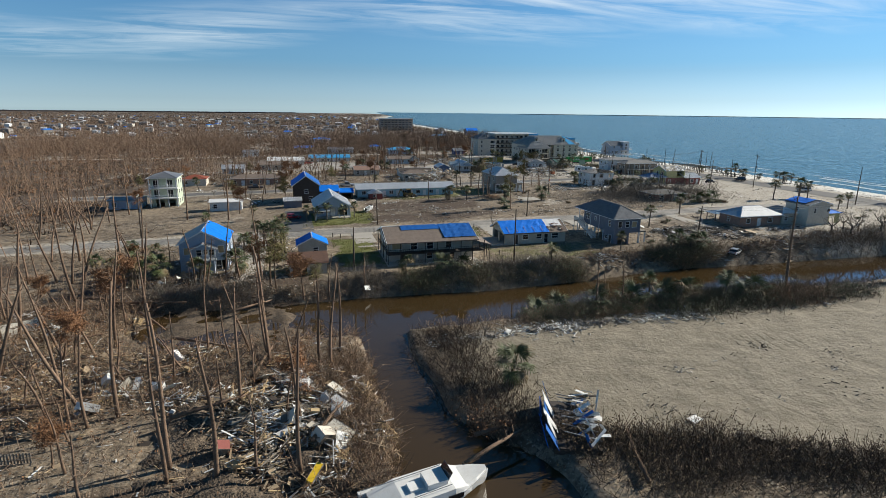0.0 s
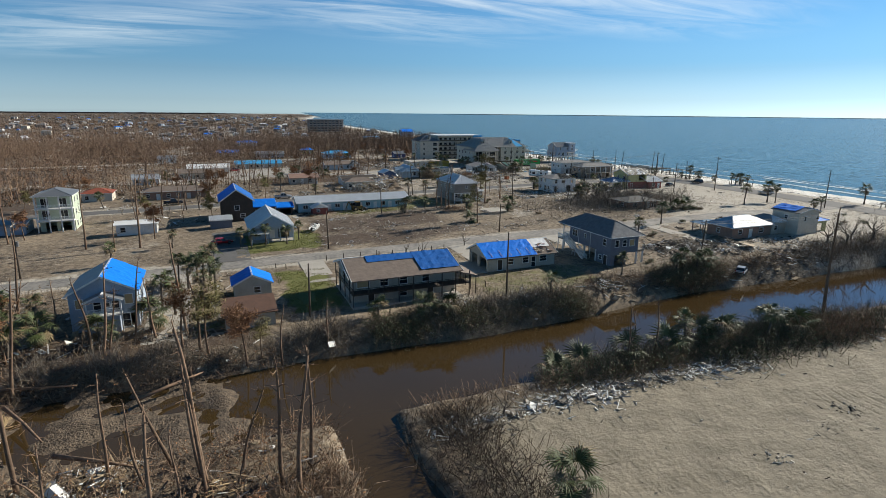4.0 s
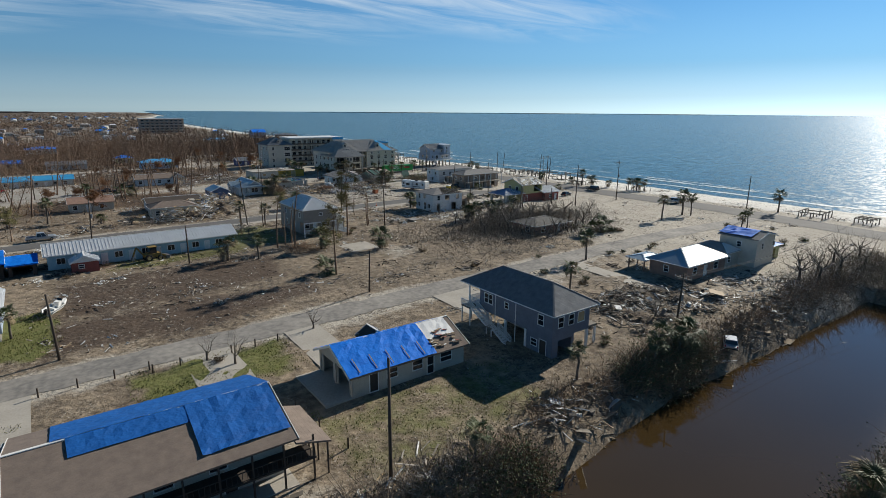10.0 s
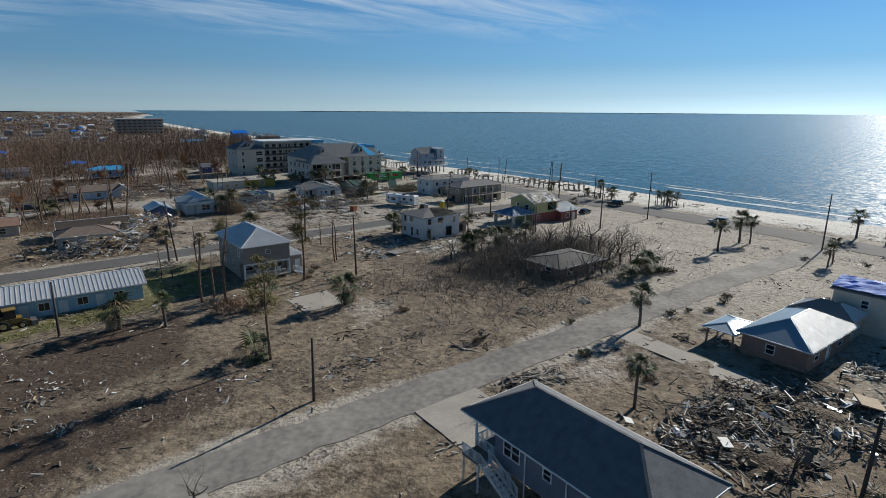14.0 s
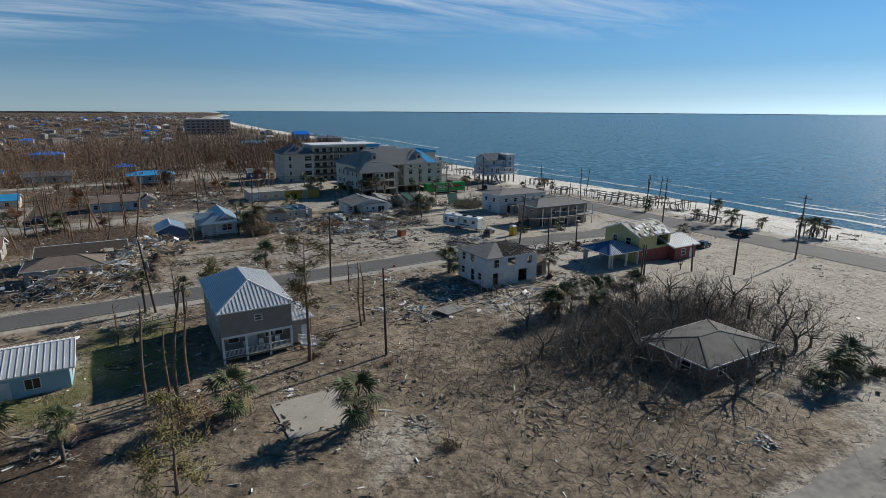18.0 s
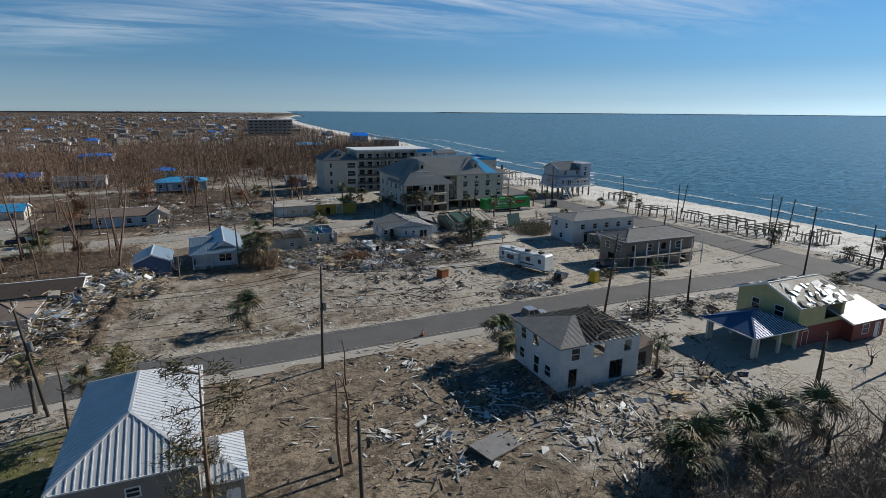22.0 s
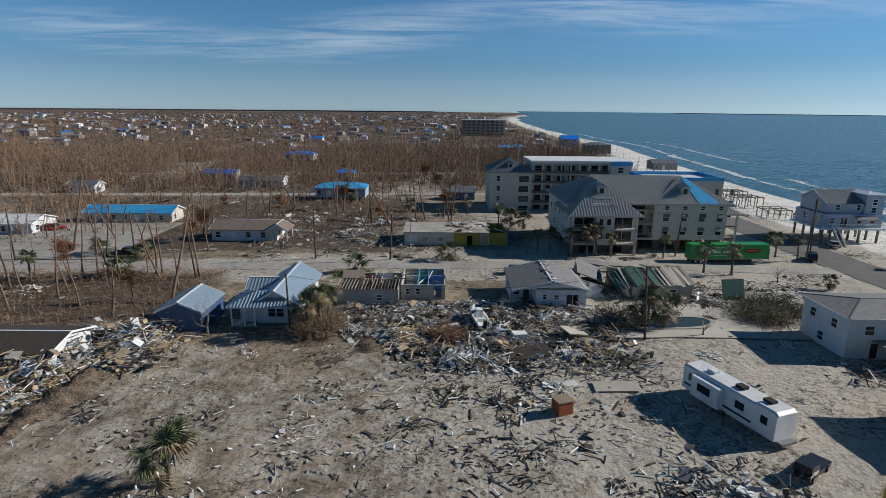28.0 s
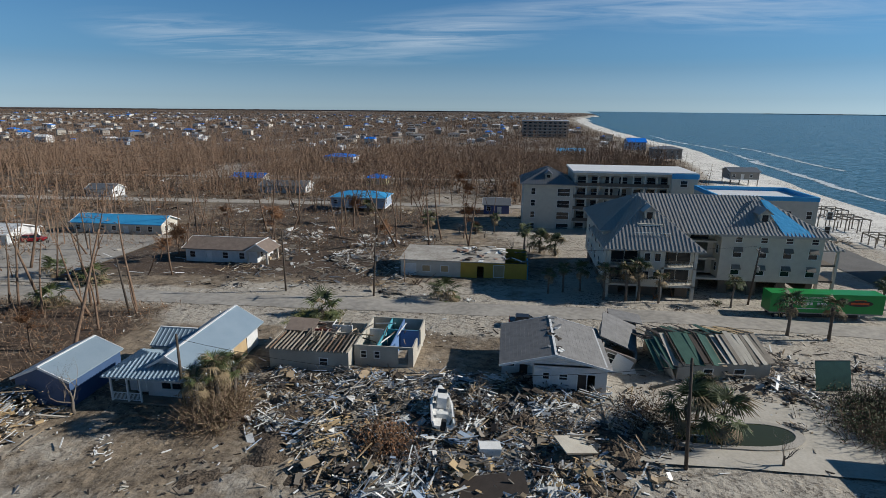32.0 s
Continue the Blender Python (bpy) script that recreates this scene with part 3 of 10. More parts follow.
        for sock in (r2.outputs[0], at.outputs["Fac"]):
            mu = n.new("ShaderNodeMath")
            mu.operation = "MULTIPLY"
            l.new(prod, mu.inputs[0])
            l.new(sock, mu.inputs[1])
            prod = mu.outputs[0]
        bp = n.new("ShaderNodeBump")
        bp.invert = True
        bp.inputs["Strength"].default_value, bp.inputs["Distance"].default_value = 0.8, 0.15
        l.new(prod, bp.inputs["Height"])
        l.new(p.inputs["Normal"].links[0].from_socket, bp.inputs["Normal"])
        l.new(bp.outputs[0], p.inputs["Normal"])
        o = n.new("ShaderNodeMix")
        o.data_type = "RGBA"
        o.inputs["B"].default_value = (*dark, 1)
        l.new(prod, o.inputs["Factor"])
        l.new(p.inputs["Base Color"].links[0].from_socket, o.inputs["A"])
        l.new(o.outputs["Result"], p.inputs["Base Color"])
    return m


me.materials.append(ground_material())
tagged(new("ground", me), "sandy storm-scoured earth with worn lawns and beach sand", "ground", kind="structure")

# roads follow the land as thin sheets
def strip(name, x0, y0, x1, y1, m, label, lift=0.02, kind="structure", ragged=0.6, cell=2.0):
    g = Geo()
    nx, ny = max(2, int((x1 - x0) / cell)), max(2, int((y1 - y0) / cell))
    for j in range(ny + 1):
        for i in range(nx + 1):
            x, y = blend(x0, x1, i / nx), blend(y0, y1, j / ny)
            rag = ragged * noise.noise(Vector((x * 0.35, y * 0.35, 7)))
            x += rag if i in (0, nx) else 0
            y += rag if j in (0, ny) else 0
            g.v.append((x, y, height(x, y) + lift))
    for j in range(ny):
        for i in range(nx):
            a = j * (nx + 1) + i
            g.f.append((a, a + 1, a + nx + 2, a + nx + 1))
            g.m.append(0)
    return single(name, g, m, label, name, kind)


strip("road", *ROADS[0], ASPHALT_SANDY, "sand-strewn asphalt lane beside the canal houses")
strip("road", *ROADS[1], ASPHALT, "dark asphalt street across the cleared lots")
strip("road", *ROADS[2], mat("sand_covered_asphalt", (0.44, 0.405, 0.355), (0.25, 0.235, 0.21), rough=0.9, scale=0.14, fine=1.2, coords="World"), "pale sand-covered street in front of the condominium")
strip("road", *ROADS[3], ASPHALT, "asphalt coast road along the beach", lift=0.035)
strip("road", -150, 385, 124, 391.5, mat("sand_drifted_street", (0.45, 0.41, 0.35), (0.3, 0.27, 0.23), rough=0.9, scale=0.2, fine=2, coords="World"), "pale sandy back street among the snapped pines", lift=0.12)
strip("road", -110, 452, 150, 457, ASPHALT_SANDY, "pale sandy street through the far blocks", lift=0.2)

# ---- water ----
def water_material(name, deep, rough, scale, strength, dist, spec=0.5):
    m = mat(name, deep, tuple(c * 0.8 for c in deep), rough=rough, scale=0.01, fine=0.06, coords="World", bump=0, spec=spec)
    n, l = m.node_tree.nodes, m.node_tree.links
    prev = None
    for sc, st in scale:
        q = n.new("ShaderNodeTexNoise")
        q.inputs["Scale"].default_value, q.inputs["Detail"].default_value = sc, 4
        l.new(n.new("ShaderNodeNewGeometry").outputs["Position"], q.inputs["Vector"])
        bp = n.new("ShaderNodeBump")
        bp.inputs["Strength"].default_value, bp.inputs["Distance"].default_value = strength, st
        l.new(q.outputs["Fac"], bp.inputs["Height"])
        if prev:
            l.new(prev.outputs[0], bp.inputs["Normal"])
        prev = bp
    l.new(prev.outputs[0], n["Principled BSDF"].inputs["Normal"])
    return m


SEA_WATER = water_material("sea_water", (0.011, 0.066, 0.08), 0.2, ((0.06, 0.1), (0.25, 0.09), (1.1, 0.06)), 1.0, 1, spec=0.14)
n_, l_ = SEA_WATER.node_tree.nodes, SEA_WATER.node_tree.links
q_ = n_.new("ShaderNodeTexNoise")
q_.inputs["Scale"].default_value, q_.inputs["Detail"].default_value, q_.inputs["Roughness"].default_value = 0.35, 8, 0.8
l_.new(n_.new("ShaderNodeNewGeometry").outputs["Position"], q_.inputs["Vector"])
r_ = n_.new("ShaderNodeMapRange")
r_.inputs["From Min"].default_value, r_.inputs["From Max"].default_value, r_.inputs["To Min"].default_value, r_.inputs["To Max"].default_value = 0.45, 0.6, 0.3, 0.12
l_.new(q_.outputs["Fac"], r_.inputs["Value"])
l_.new(r_.outputs[0], n_["Principled BSDF"].inputs["Roughness"])
CANAL_WATER = water_material("murky_canal_water", (0.056, 0.036, 0.015), 0.025, ((0.4, 0.006), (2.5, 0.002)), 0.6, 1)

g = Geo()
rings = [0] + [60 * 1.09 ** i for i in range(53)]
rings = [r for r in rings if r < 4900] + [4940]
NA = 180
for r in rings:
    for k in range(NA):
        a = 2 * math.pi * k / NA
        # the far sea lifts a little so that the drawn horizon keeps the true height
        g.v.append((240 + r * math.cos(a) * 0.94, 200 + r * math.sin(a) * 0.94, SEA + 15 * max(0, (r - 1500) / 3440) ** 2))
for i in range(len(rings) - 1):
    for k in range(NA):
        b = (k + 1) % NA
        xm, ym = 240 + (rings[i] + rings[i + 1]) * 0.47 * math.cos(2 * math.pi * (k + 0.5) / NA), 200 + (rings[i] + rings[i + 1]) * 0.47 * math.sin(2 * math.pi * (k + 0.5) / NA)
        if xm > shore(ym) - 25:
            g.f.append((i * NA + k, i * NA + b, (i + 1) * NA + b, (i + 1) * NA + k))
            g.m.append(0)
single("sea", g, SEA_WATER, "calm blue-green sea with small ripples", "sea", "structure", smooth=True)
g = Geo()
box(g, -40, 30, SEA - 3, 160, 104, SEA + 0.02)
single("canal_water", g, CANAL_WATER, "murky brown water standing in the canal", "canal", "structure")


# ---- building kit ----
SIDES = {"s": (0, 1), "n": (0, -1), "w": (1, 1), "e": (1, -1)}


def wall(parent, side, x0, y0, x1, y1, z0, z1, m, holes=(), th=0.18, label=""):
    """One straight wall of a box-shaped house, with its openings cut through. Holes: (from, sill, width, height, kind)."""
    g = Geo()
    along = side in "sn"
    a, b = (x0, x1) if along else (y0 + th, y1 - th)
    o = {"s": y0, "n": y1 - th, "w": x0, "e": x1 - th}[side]

    start = x0 if along else y0
    hs = sorted((start + h[0], z0 + h[1], start + h[0] + h[2], z0 + h[1] + h[3], h[4] if len(h) > 4 else "w") for h in holes)
    us = sorted({a, b, *(min(max(h[i], a), b) for h in hs for i in (0, 2))})
    vs = sorted({z0, z1, *(min(max(h[i], z0), z1) for h in hs for i in (1, 3))})
    solid = {(i, j) for i in range(len(us) - 1) for j in range(len(vs) - 1)
             if not any(h[0] < (us[i] + us[i + 1]) / 2 < h[2] and h[1] < (vs[j] + vs[j + 1]) / 2 < h[3] for h in hs)}
    ids = {}

    def corner(i, j, k):
        if (i, j, k) not in ids:
            ids[i, j, k] = len(g.v)
            d = o + th * k
            g.v.append((us[i], d, vs[j]) if along else (d, us[i], vs[j]))
        return ids[i, j, k]

    for i, j in solid:
        c8 = [corner(i + p, j + q_, k) for k in (0, 1) for p, q_ in ((0, 0), (1, 0), (1, 1), (0, 1))]
        quads = [(c8[0], c8[1], c8[2], c8[3]), (c8[7], c8[6], c8[5], c8[4])]
        for near, quad in (((i, j - 1), (0, 4, 5, 1)), ((i + 1, j), (1, 5, 6, 2)), ((i, j + 1), (2, 6, 7, 3)), ((i - 1, j), (3, 7, 4, 0))):
            if near not in solid:
                quads.append(tuple(c8[n_] for n_ in quad))
        for quad in quads:
            g.f.append(quad if along else tuple(reversed(quad)))
            g.m.append(0)
    ob = part("wall", g, m, parent, label)
    out = -1 if side in "sw" else 1
    face = {"s": y0, "n": y1, "w": x0, "e": x1}[side]
    for u0, v0, u1, v1, kind in hs:
        if kind == "o":
            continue
        f, pn = Geo(), Geo()
        d0, d1 = sorted((face + out * 0.04, face - out * 0.1))
        p0, p1 = sorted((face - out * 0.05, face - out * 0.07))

        def at(gg, ua, va, ub, vb, da, db):
            if along:
                box(gg, ua, da, va, ub, db, vb)
            else:
                box(gg, da, ua, va, db, ub, vb)

        w = 0.09
        at(f, u0 - w, v0 - w, u1 + w, v0, d0, d1)
        at(f, u0 - w, v1, u1 + w, v1 + w, d0, d1)
        at(f, u0 - w, v0, u0, v1, d0, d1)
        at(f, u1, v0, u1 + w, v1, d0, d1)
        if kind == "w":
            at(f, u0, (v0 + v1) / 2 - 0.03, u1, (v0 + v1) / 2 + 0.03, d0, d1)
        if kind == "g":
            at(f, (u0 + u1) / 2 - 0.03, v0, (u0 + u1) / 2 + 0.03, v1, d0, d1)
        nm = "door" if kind in "dD" else "window"
        fr = part(nm, f, TRIM, parent)
        at(pn, u0, v0, u1, v1, p0, p1)
        part("leaf" if kind in "dD" else "board" if kind == "b" else "pane", pn, {"d": WHITE, "D": CHAR, "b": OSB}.get(kind, GLASS), fr)
    return ob


def walls(parent, x0, y0, x1, y1, z0, z1, m, s=(), n=(), w=(), e=(), skip="", th=0.18):
    for side, holes in (("s", s), ("n", n), ("w", w), ("e", e)):
        if side not in skip:
            wall(parent, side, x0, y0, x1, y1, z0, z1, m, holes, th)


def floor_slab(parent, x0, y0, x1, y1, z0, z1, m=CONCRETE, name="floor_slab"):
    return part(name, box(Geo(), x0, y0, z0, x1, y1, z1), m, parent)


def clip_poly(poly, e, s, o, u):
    """The reach of the line at u across a flat polygon, in the plane's own axes."""
    hit = []
    for p, q in zip(poly, poly[1:] + poly[:1]):
        a, b = (p - o).dot(e) - u, (q - o).dot(e) - u
        if (a < 0) != (b < 0):
            hit.append((p + (q - p) * (a / (a - b)) - o).dot(s))
    return (min(hit), max(hit)) if len(hit) > 1 else None


def plane_axes(poly):
    o = poly[0]
    e = (poly[1] - o).normalized()
    nrm = e.cross(poly[2] - poly[1]).normalized()
    if nrm.z < 0:
        nrm = -nrm
    return o, e, nrm.cross(e), nrm


def ribs(g, poly, pitch, w=0.06, h=0.06, slot=0, lift=0.0):
    """Raised seams up a roof slope whose first edge is the eave."""
    poly = [Vector(p) for p in poly]
    o, e, s, nrm = plane_axes(poly)
    us = [(p - o).dot(e) for p in poly]
    u = min(us) + pitch / 2
    while u < max(us):
        r = clip_poly(poly, e, s, o, u)
        if r and r[1] - r[0] > 0.2:
            a, b = o + e * u + s * r[0], o + e * u + s * r[1]
            beam(g, a + nrm * (h / 2 + lift), b + nrm * (h / 2 + lift), w, h, slot)
        u += pitch
    return g


def tarp(parent, poly, m, u=(0, 1), v=(0, 1), lift=0.06, wrinkle=0.05, name="tarpaulin", seed=0, cell=0.6, label=""):
    """A creased sheet over part of a slope; u and v are shares along the eave and up the slope."""
    poly = [Vector(p) for p in poly]
    o, e, s, nrm = plane_axes(poly)
    us = [(p - o).dot(e) for p in poly]
    u0, u1 = blend(min(us), max(us), u[0]), blend(min(us), max(us), u[1])
    nu = max(3, int((u1 - u0) / cell))
    g, cols = Geo(), []
    tall = max((p - o).dot(s) for p in poly)
    nv = max(3, int(tall * (v[1] - v[0]) / cell))
    for i in range(nu + 1):
        uu = blend(u0, u1, i / nu)
        r = clip_poly(poly, e, s, o, min(max(uu, min(us) + 0.02), max(us) - 0.02))
        if not r:
            continue
        v0, v1 = r[0] + tall * v[0], min(r[1], r[0] + tall * v[1])
        col = []
        for j in range(nv + 1):
            p = o + e * uu + s * blend(v0, max(v1, v0 + 0.02), j / nv)
            k = abs(noise.noise(p * 0.9 + Vector((seed, 0, 0)))) + 0.5 * abs(noise.noise(Vector((uu * 2.5, j * 0.3, seed))))
            col.append(len(g.v))
            g.v.append(tuple(p + nrm * (lift + wrinkle * 2 * k)))
        cols.append(col)
    for c, d in zip(cols, cols[1:]):
        for j in range(nv):
            g.f.append((c[j], d[j], d[j + 1], c[j + 1]))
            g.m.append(0)
    return part(name, g, m, parent, label)


def hip_shape(x0, y0, x1, y1, z, rise, over, flat=0.0):
    """Eave corners and ridge ends of a hip roof; flat shortens the hips (a half gable)."""
    x0, y0, x1, y1 = x0 - over, y0 - over, x1 + over, y1 + over
    k = min(x1 - x0, y1 - y0) / 2
    q = k * (1 - flat)
    c = [(x0, y0, z), (x1, y0, z), (x1, y1, z), (x0, y1, z)]
    if x1 - x0 >= y1 - y0:
        r = [(x0 + q, (y0 + y1) / 2, z + rise), (x1 - q, (y0 + y1) / 2, z + rise)]
        slopes = {"s": [c[0], c[1], r[1], r[0]], "n": [c[2], c[3], r[0], r[1]], "w": [c[3], c[0], r[0]], "e": [c[1], c[2], r[1]]}
    else:
        r = [((x0 + x1) / 2, y0 + q, z + rise), ((x0 + x1) / 2, y1 - q, z + rise)]
        slopes = {"w": [c[3], c[0], r[0], r[1]], "e": [c[1], c[2], r[1], r[0]], "s": [c[0], c[1], r[0]], "n": [c[2], c[3], r[1]]}
    return c, r, slopes


def sheet_solid(slopes, c, th):
    """Slopes with fascia and soffit, closed below."""
    g = Geo()
    up = Vector((0, 0, th))
    for p in slopes.values():
        g.add([tuple(Vector(q) + up) for q in p], [tuple(range(len(p)))])
    lo = [tuple(q) for q in c]
    hi = [tuple(Vector(q) + up) for q in c]
    g.add(lo + hi, [(0, 3, 2, 1), (0, 1, 5, 4), (1, 2, 6, 5), (2, 3, 7, 6), (3, 0, 4, 7)])
    return g


def hip_roof(parent, x0, y0, x1, y1, z, rise, m, over=0.5, th=0.16, seams=0.0, flat=0.0, gutter=True, label=""):
    c, r, sl = hip_shape(x0, y0, x1, y1, z, rise, over, flat)
    ob = part("roof", sheet_solid(sl, c, th), m, parent, label)
    top = {k: [tuple(Vector(q) + Vector((0, 0, th))) for q in p] for k, p in sl.items()}
    if seams:
        g = Geo()
        for p in top.values():
            ribs(g, p, seams)
        part("seam", g, m, ob)
    g = Geo()
    for p in [(r[0], r[1])] + ([(c[0], r[0]), (c[3], r[0]), (c[1], r[1]), (c[2], r[1])] if x1 - x0 >= y1 - y0 else [(c[0], r[0]), (c[1], r[0]), (c[2], r[1]), (c[3], r[1])]):
        beam(g, Vector(p[0]) + Vector((0, 0, th + 0.02)), Vector(p[1]) + Vector((0, 0, th + 0.02)), 0.22, 0.07)
    part("ridge_cap", g, m, ob)
    if gutter:
        g = Geo()
        for p, q in zip(c, c[1:] + c[:1]):
            beam(g, Vector(p) + Vector((0, 0, th * 0.6)), Vector(q) + Vector((0, 0, th * 0.6)), 0.14, 0.12)
        part("gutter", g, TRIM, ob)
    return top, ob


def gable_roof(parent, x0, y0, x1, y1, z, rise, m, axis="x", over=0.45, th=0.16, seams=0.0, wallm=None, gables="", label=""):
    """A ridged roof along one axis; gables names the ends that get a triangular wall."""
    X0, Y0, X1, Y1 = x0 - over, y0 - over, x1 + over, y1 + over
    half = ((Y1 - Y0) if axis == "x" else (X1 - X0)) / 2
    inner = ((y1 - y0) if axis == "x" else (x1 - x0)) / 2
    low = z - rise * over / inner
    if axis == "x":
        r = [(X0, (Y0 + Y1) / 2, z + rise), (X1, (Y0 + Y1) / 2, z + rise)]
        sl = {"s": [(X0, Y0, low), (X1, Y0, low), r[1], r[0]], "n": [(X1, Y1, low), (X0, Y1, low), r[0], r[1]]}
    else:
        r = [((X0 + X1) / 2, Y0, z + rise), ((X0 + X1) / 2, Y1, z + rise)]
        sl = {"w": [(X0, Y1, low), (X0, Y0, low), r[0], r[1]], "e": [(X1, Y0, low), (X1, Y1, low), r[1], r[0]]}
    up = Vector((0, 0, th))
    g, top = Geo(), {}
    for k, p in sl.items():
        hi = [tuple(Vector(q) + up) for q in p]
        top[k] = hi
        g.add([tuple(q) for q in p] + hi, [(3, 2, 1, 0), (4, 5, 6, 7), (0, 1, 5, 4), (1, 2, 6, 5), (2, 3, 7, 6), (3, 0, 4, 7)])
    ob = part("roof", g, m, parent, label)
    if seams:
        g = Geo()
        for p in top.values():
            ribs(g, p, seams)
        part("seam", g, m, ob)
    g = Geo()
    beam(g, Vector(r[0]) + Vector((0, 0, th + 0.02)), Vector(r[1]) + Vector((0, 0, th + 0.02)), 0.25, 0.07)
    for k, p in sl.items():
        for a, b in ((p[0], p[3]), (p[1], p[2])):
            beam(g, Vector(a) + up / 2, Vector(b) + up / 2, 0.06, th + 0.08)
    part("verge_trim", g, TRIM, ob)
    if wallm:
        for end in gables:
            g = Geo()
            if axis == "x":
                xx = x0 if end == "w" else x1 - 0.15
                tri = [(xx, y0, z), (xx, y1, z), (xx, (y0 + y1) / 2, z + rise)]
                off = Vector((0.15, 0, 0))
            else:
                yy = y0 if end == "s" else y1 - 0.15
                tri = [(x0, yy, z), (x1, yy, z), ((x0 + x1) / 2, yy, z + rise)]
                off = Vector((0, 0.15, 0))
            g.add(tri + [tuple(Vector(q) + off) for q in tri], [(0, 1, 2), (5, 4, 3), (0, 3, 4, 1), (1, 4, 5, 2), (2, 5, 3, 0)])
            part("gable_wall", g, wallm, parent)
    return top, ob


def post(parent, x, y, z0, z1, w=0.15, m=TRIM, name="post"):
    return part(name, box(Geo(), x - w / 2, y - w / 2, z0, x + w / 2, y + w / 2, z1), m, parent)


def railing(parent, p, q, h=0.95, m=TRIM, gap=0.14):
    """A balustrade from p to q at floor level: two rails and its balusters."""
    p, q = Vector(p), Vector(q)
    up = Vector((0, 0, h))
    g = Geo()
    beam(g, p + up, q + up, 0.08, 0.06)
    rail = part("railing", g, m, parent)
    part("lower_rail", beam(Geo(), p + up * 0.12, q + up * 0.12, 0.05, 0.05), m, rail)
    g, k = Geo(), max(2, int((q - p).length / gap))
    for i in range(k + 1):
        b = p.lerp(q, i / k)
        box(g, b.x - 0.02, b.y - 0.02, b.z + h * 0.12, b.x + 0.02, b.y + 0.02, b.z + h)
    part("balustrade", g, m, rail, kind="stuff")


def stair(parent, p, q, width, m=TRIM, n=None):
    """A straight flight from the foot p up to q, with strings, treads and handrails."""
    p, q = Vector(p), Vector(q)
    n = n or max(3, int((q.z - p.z) / 0.19))
    run = Vector((q.x - p.x, q.y - p.y, 0)).normalized()
    side = Vector((-run.y, run.x, 0)) * width / 2
    g = Geo()
    for i in range(n):
        c = p.lerp(q, (i + 0.5) / n)
        slab(g, Matrix.Translation(c) @ run.to_track_quat("X", "Z").to_matrix().to_4x4(), 0.3, width, 0.05)
    st = part("stair", g, m, parent)
    for sgn in (-1, 1):
        part("string", beam(Geo(), p + side * sgn, q + side * sgn, 0.06, 0.28), m, st)
        railing(parent, p + side * sgn, q + side * sgn)
    return st


def house(name, label, x0, y0, x1, y1, z=None, category="house", rz=0, group=""):
    """An Empty at the middle of a plan rectangle; returns it with its half sizes."""
    cx, cy = (x0 + x1) / 2, (y0 + y1) / 2
    if z is not None:
        z += slope(cx, cy)
    else:
        z = min(height(x0, y0), height(x1, y0), height(x0, y1), height(x1, y1))
    return thing(name, label, category, cx, cy, z, rz, group), (x1 - x0) / 2, (y1 - y0) / 2


# ---- buildings by the canal ----
# grey elevated house
H, a, b = house("raised_house", "blue-grey lap-sided house raised over open parking bays", 70.6, 109.9, 77.4, 126.2, -1.3)
floor_slab(H, -a, -b, a, b, 0, 0.1)
Z1, Z2 = 3.1, 6.1
floor_slab(H, -a, -b, a, b, Z1 - 0.35, Z1, SIDING_GREY, "floor_frame")
walls(H, -a, -b + 0.0, a, b - 2.4, Z1, Z2, SIDING_GREY, s=[(1.0, 1.0, 0.9, 1.3), (2.9, 1.0, 0.9, 1.3), (4.6, 1.0, 1.2, 1.3, "b")],
      w=[(1.6, 1.0, 0.9, 1.3), (8.0, 1.3, 0.7, 0.8), (11.2, 1.0, 0.75, 1.3), (12.1, 1.0, 0.75, 1.3)], e=[(2, 1, 0.9, 1.3), (7, 1, 0.9, 1.3)], n=[(1.2, 0.1, 1.8, 2.1, "g"), (4.2, 1, 1, 1.2)])
wall(H, "w", -a, -b, a, -b + 4.6, 0.1, Z1 - 0.35, SIDING_GREY, [(1.0, 0, 1.1, 2.1, "D"), (2.6, 0.9, 1.0, 0.9)])
wall(H, "s", -a, -b, -a + 4.0, b, 0.1, Z1 - 0.35, SIDING_GREY, [(1.1, 0.0, 2.5, 2.3, "o")])
wall(H, "e", -a, -b, -a + 4.0, -b + 4.6, 0.1, Z1 - 0.35, SIDING_GREY)
for y in (-b + 4.7, -b + 8.6, -b + 12.4, b - 0.2):
    for x in (-a + 0.15, a - 0.15):
        post(H, x, y, 0.1, Z1 - 0.35, 0.3)
post(H, a + 1.5, -b + 0.2, 0, Z1 - 0.3, 0.25)
post(H, a - 0.15, -b + 0.15, 0.1, Z1 - 0.35, 0.3)
floor_slab(H, a, -b, a + 1.7, -b + 5, Z1 - 0.3, Z1, WOOD_GREY, "deck")
for y in (-b + 6.5, -b + 10.5):
    part("downpipe", tube(Geo(), [(-a - 0.08, y, 0.2), (-a - 0.08, y, Z2)], [0.06, 0.06], 6), TRIM, H)
part("inner_partition", box(Geo(), a - 2.8, -b + 4.6, 0.1, a - 2.6, b - 4, Z1 - 0.4), STUCCO_DIRTY, H)
hip_roof(H, -a, -b, a, b, Z2, 2.5, SHINGLE_DARK, over=0.9, label="dark slate-coloured shingle roof")
for x in (-a, -a / 3, a / 3, a):
    post(H, x, b - 0.1, Z1, Z2, 0.16)
railing(H, (-a, b - 0.05, Z1), (a, b - 0.05, Z1))
railing(H, (-a, b - 2.4, Z1), (-a, b, Z1))
stair(H, (-a - 1.0, b - 5.6, 1.5), (-a - 1.0, b - 2.2, Z1), 1.0)
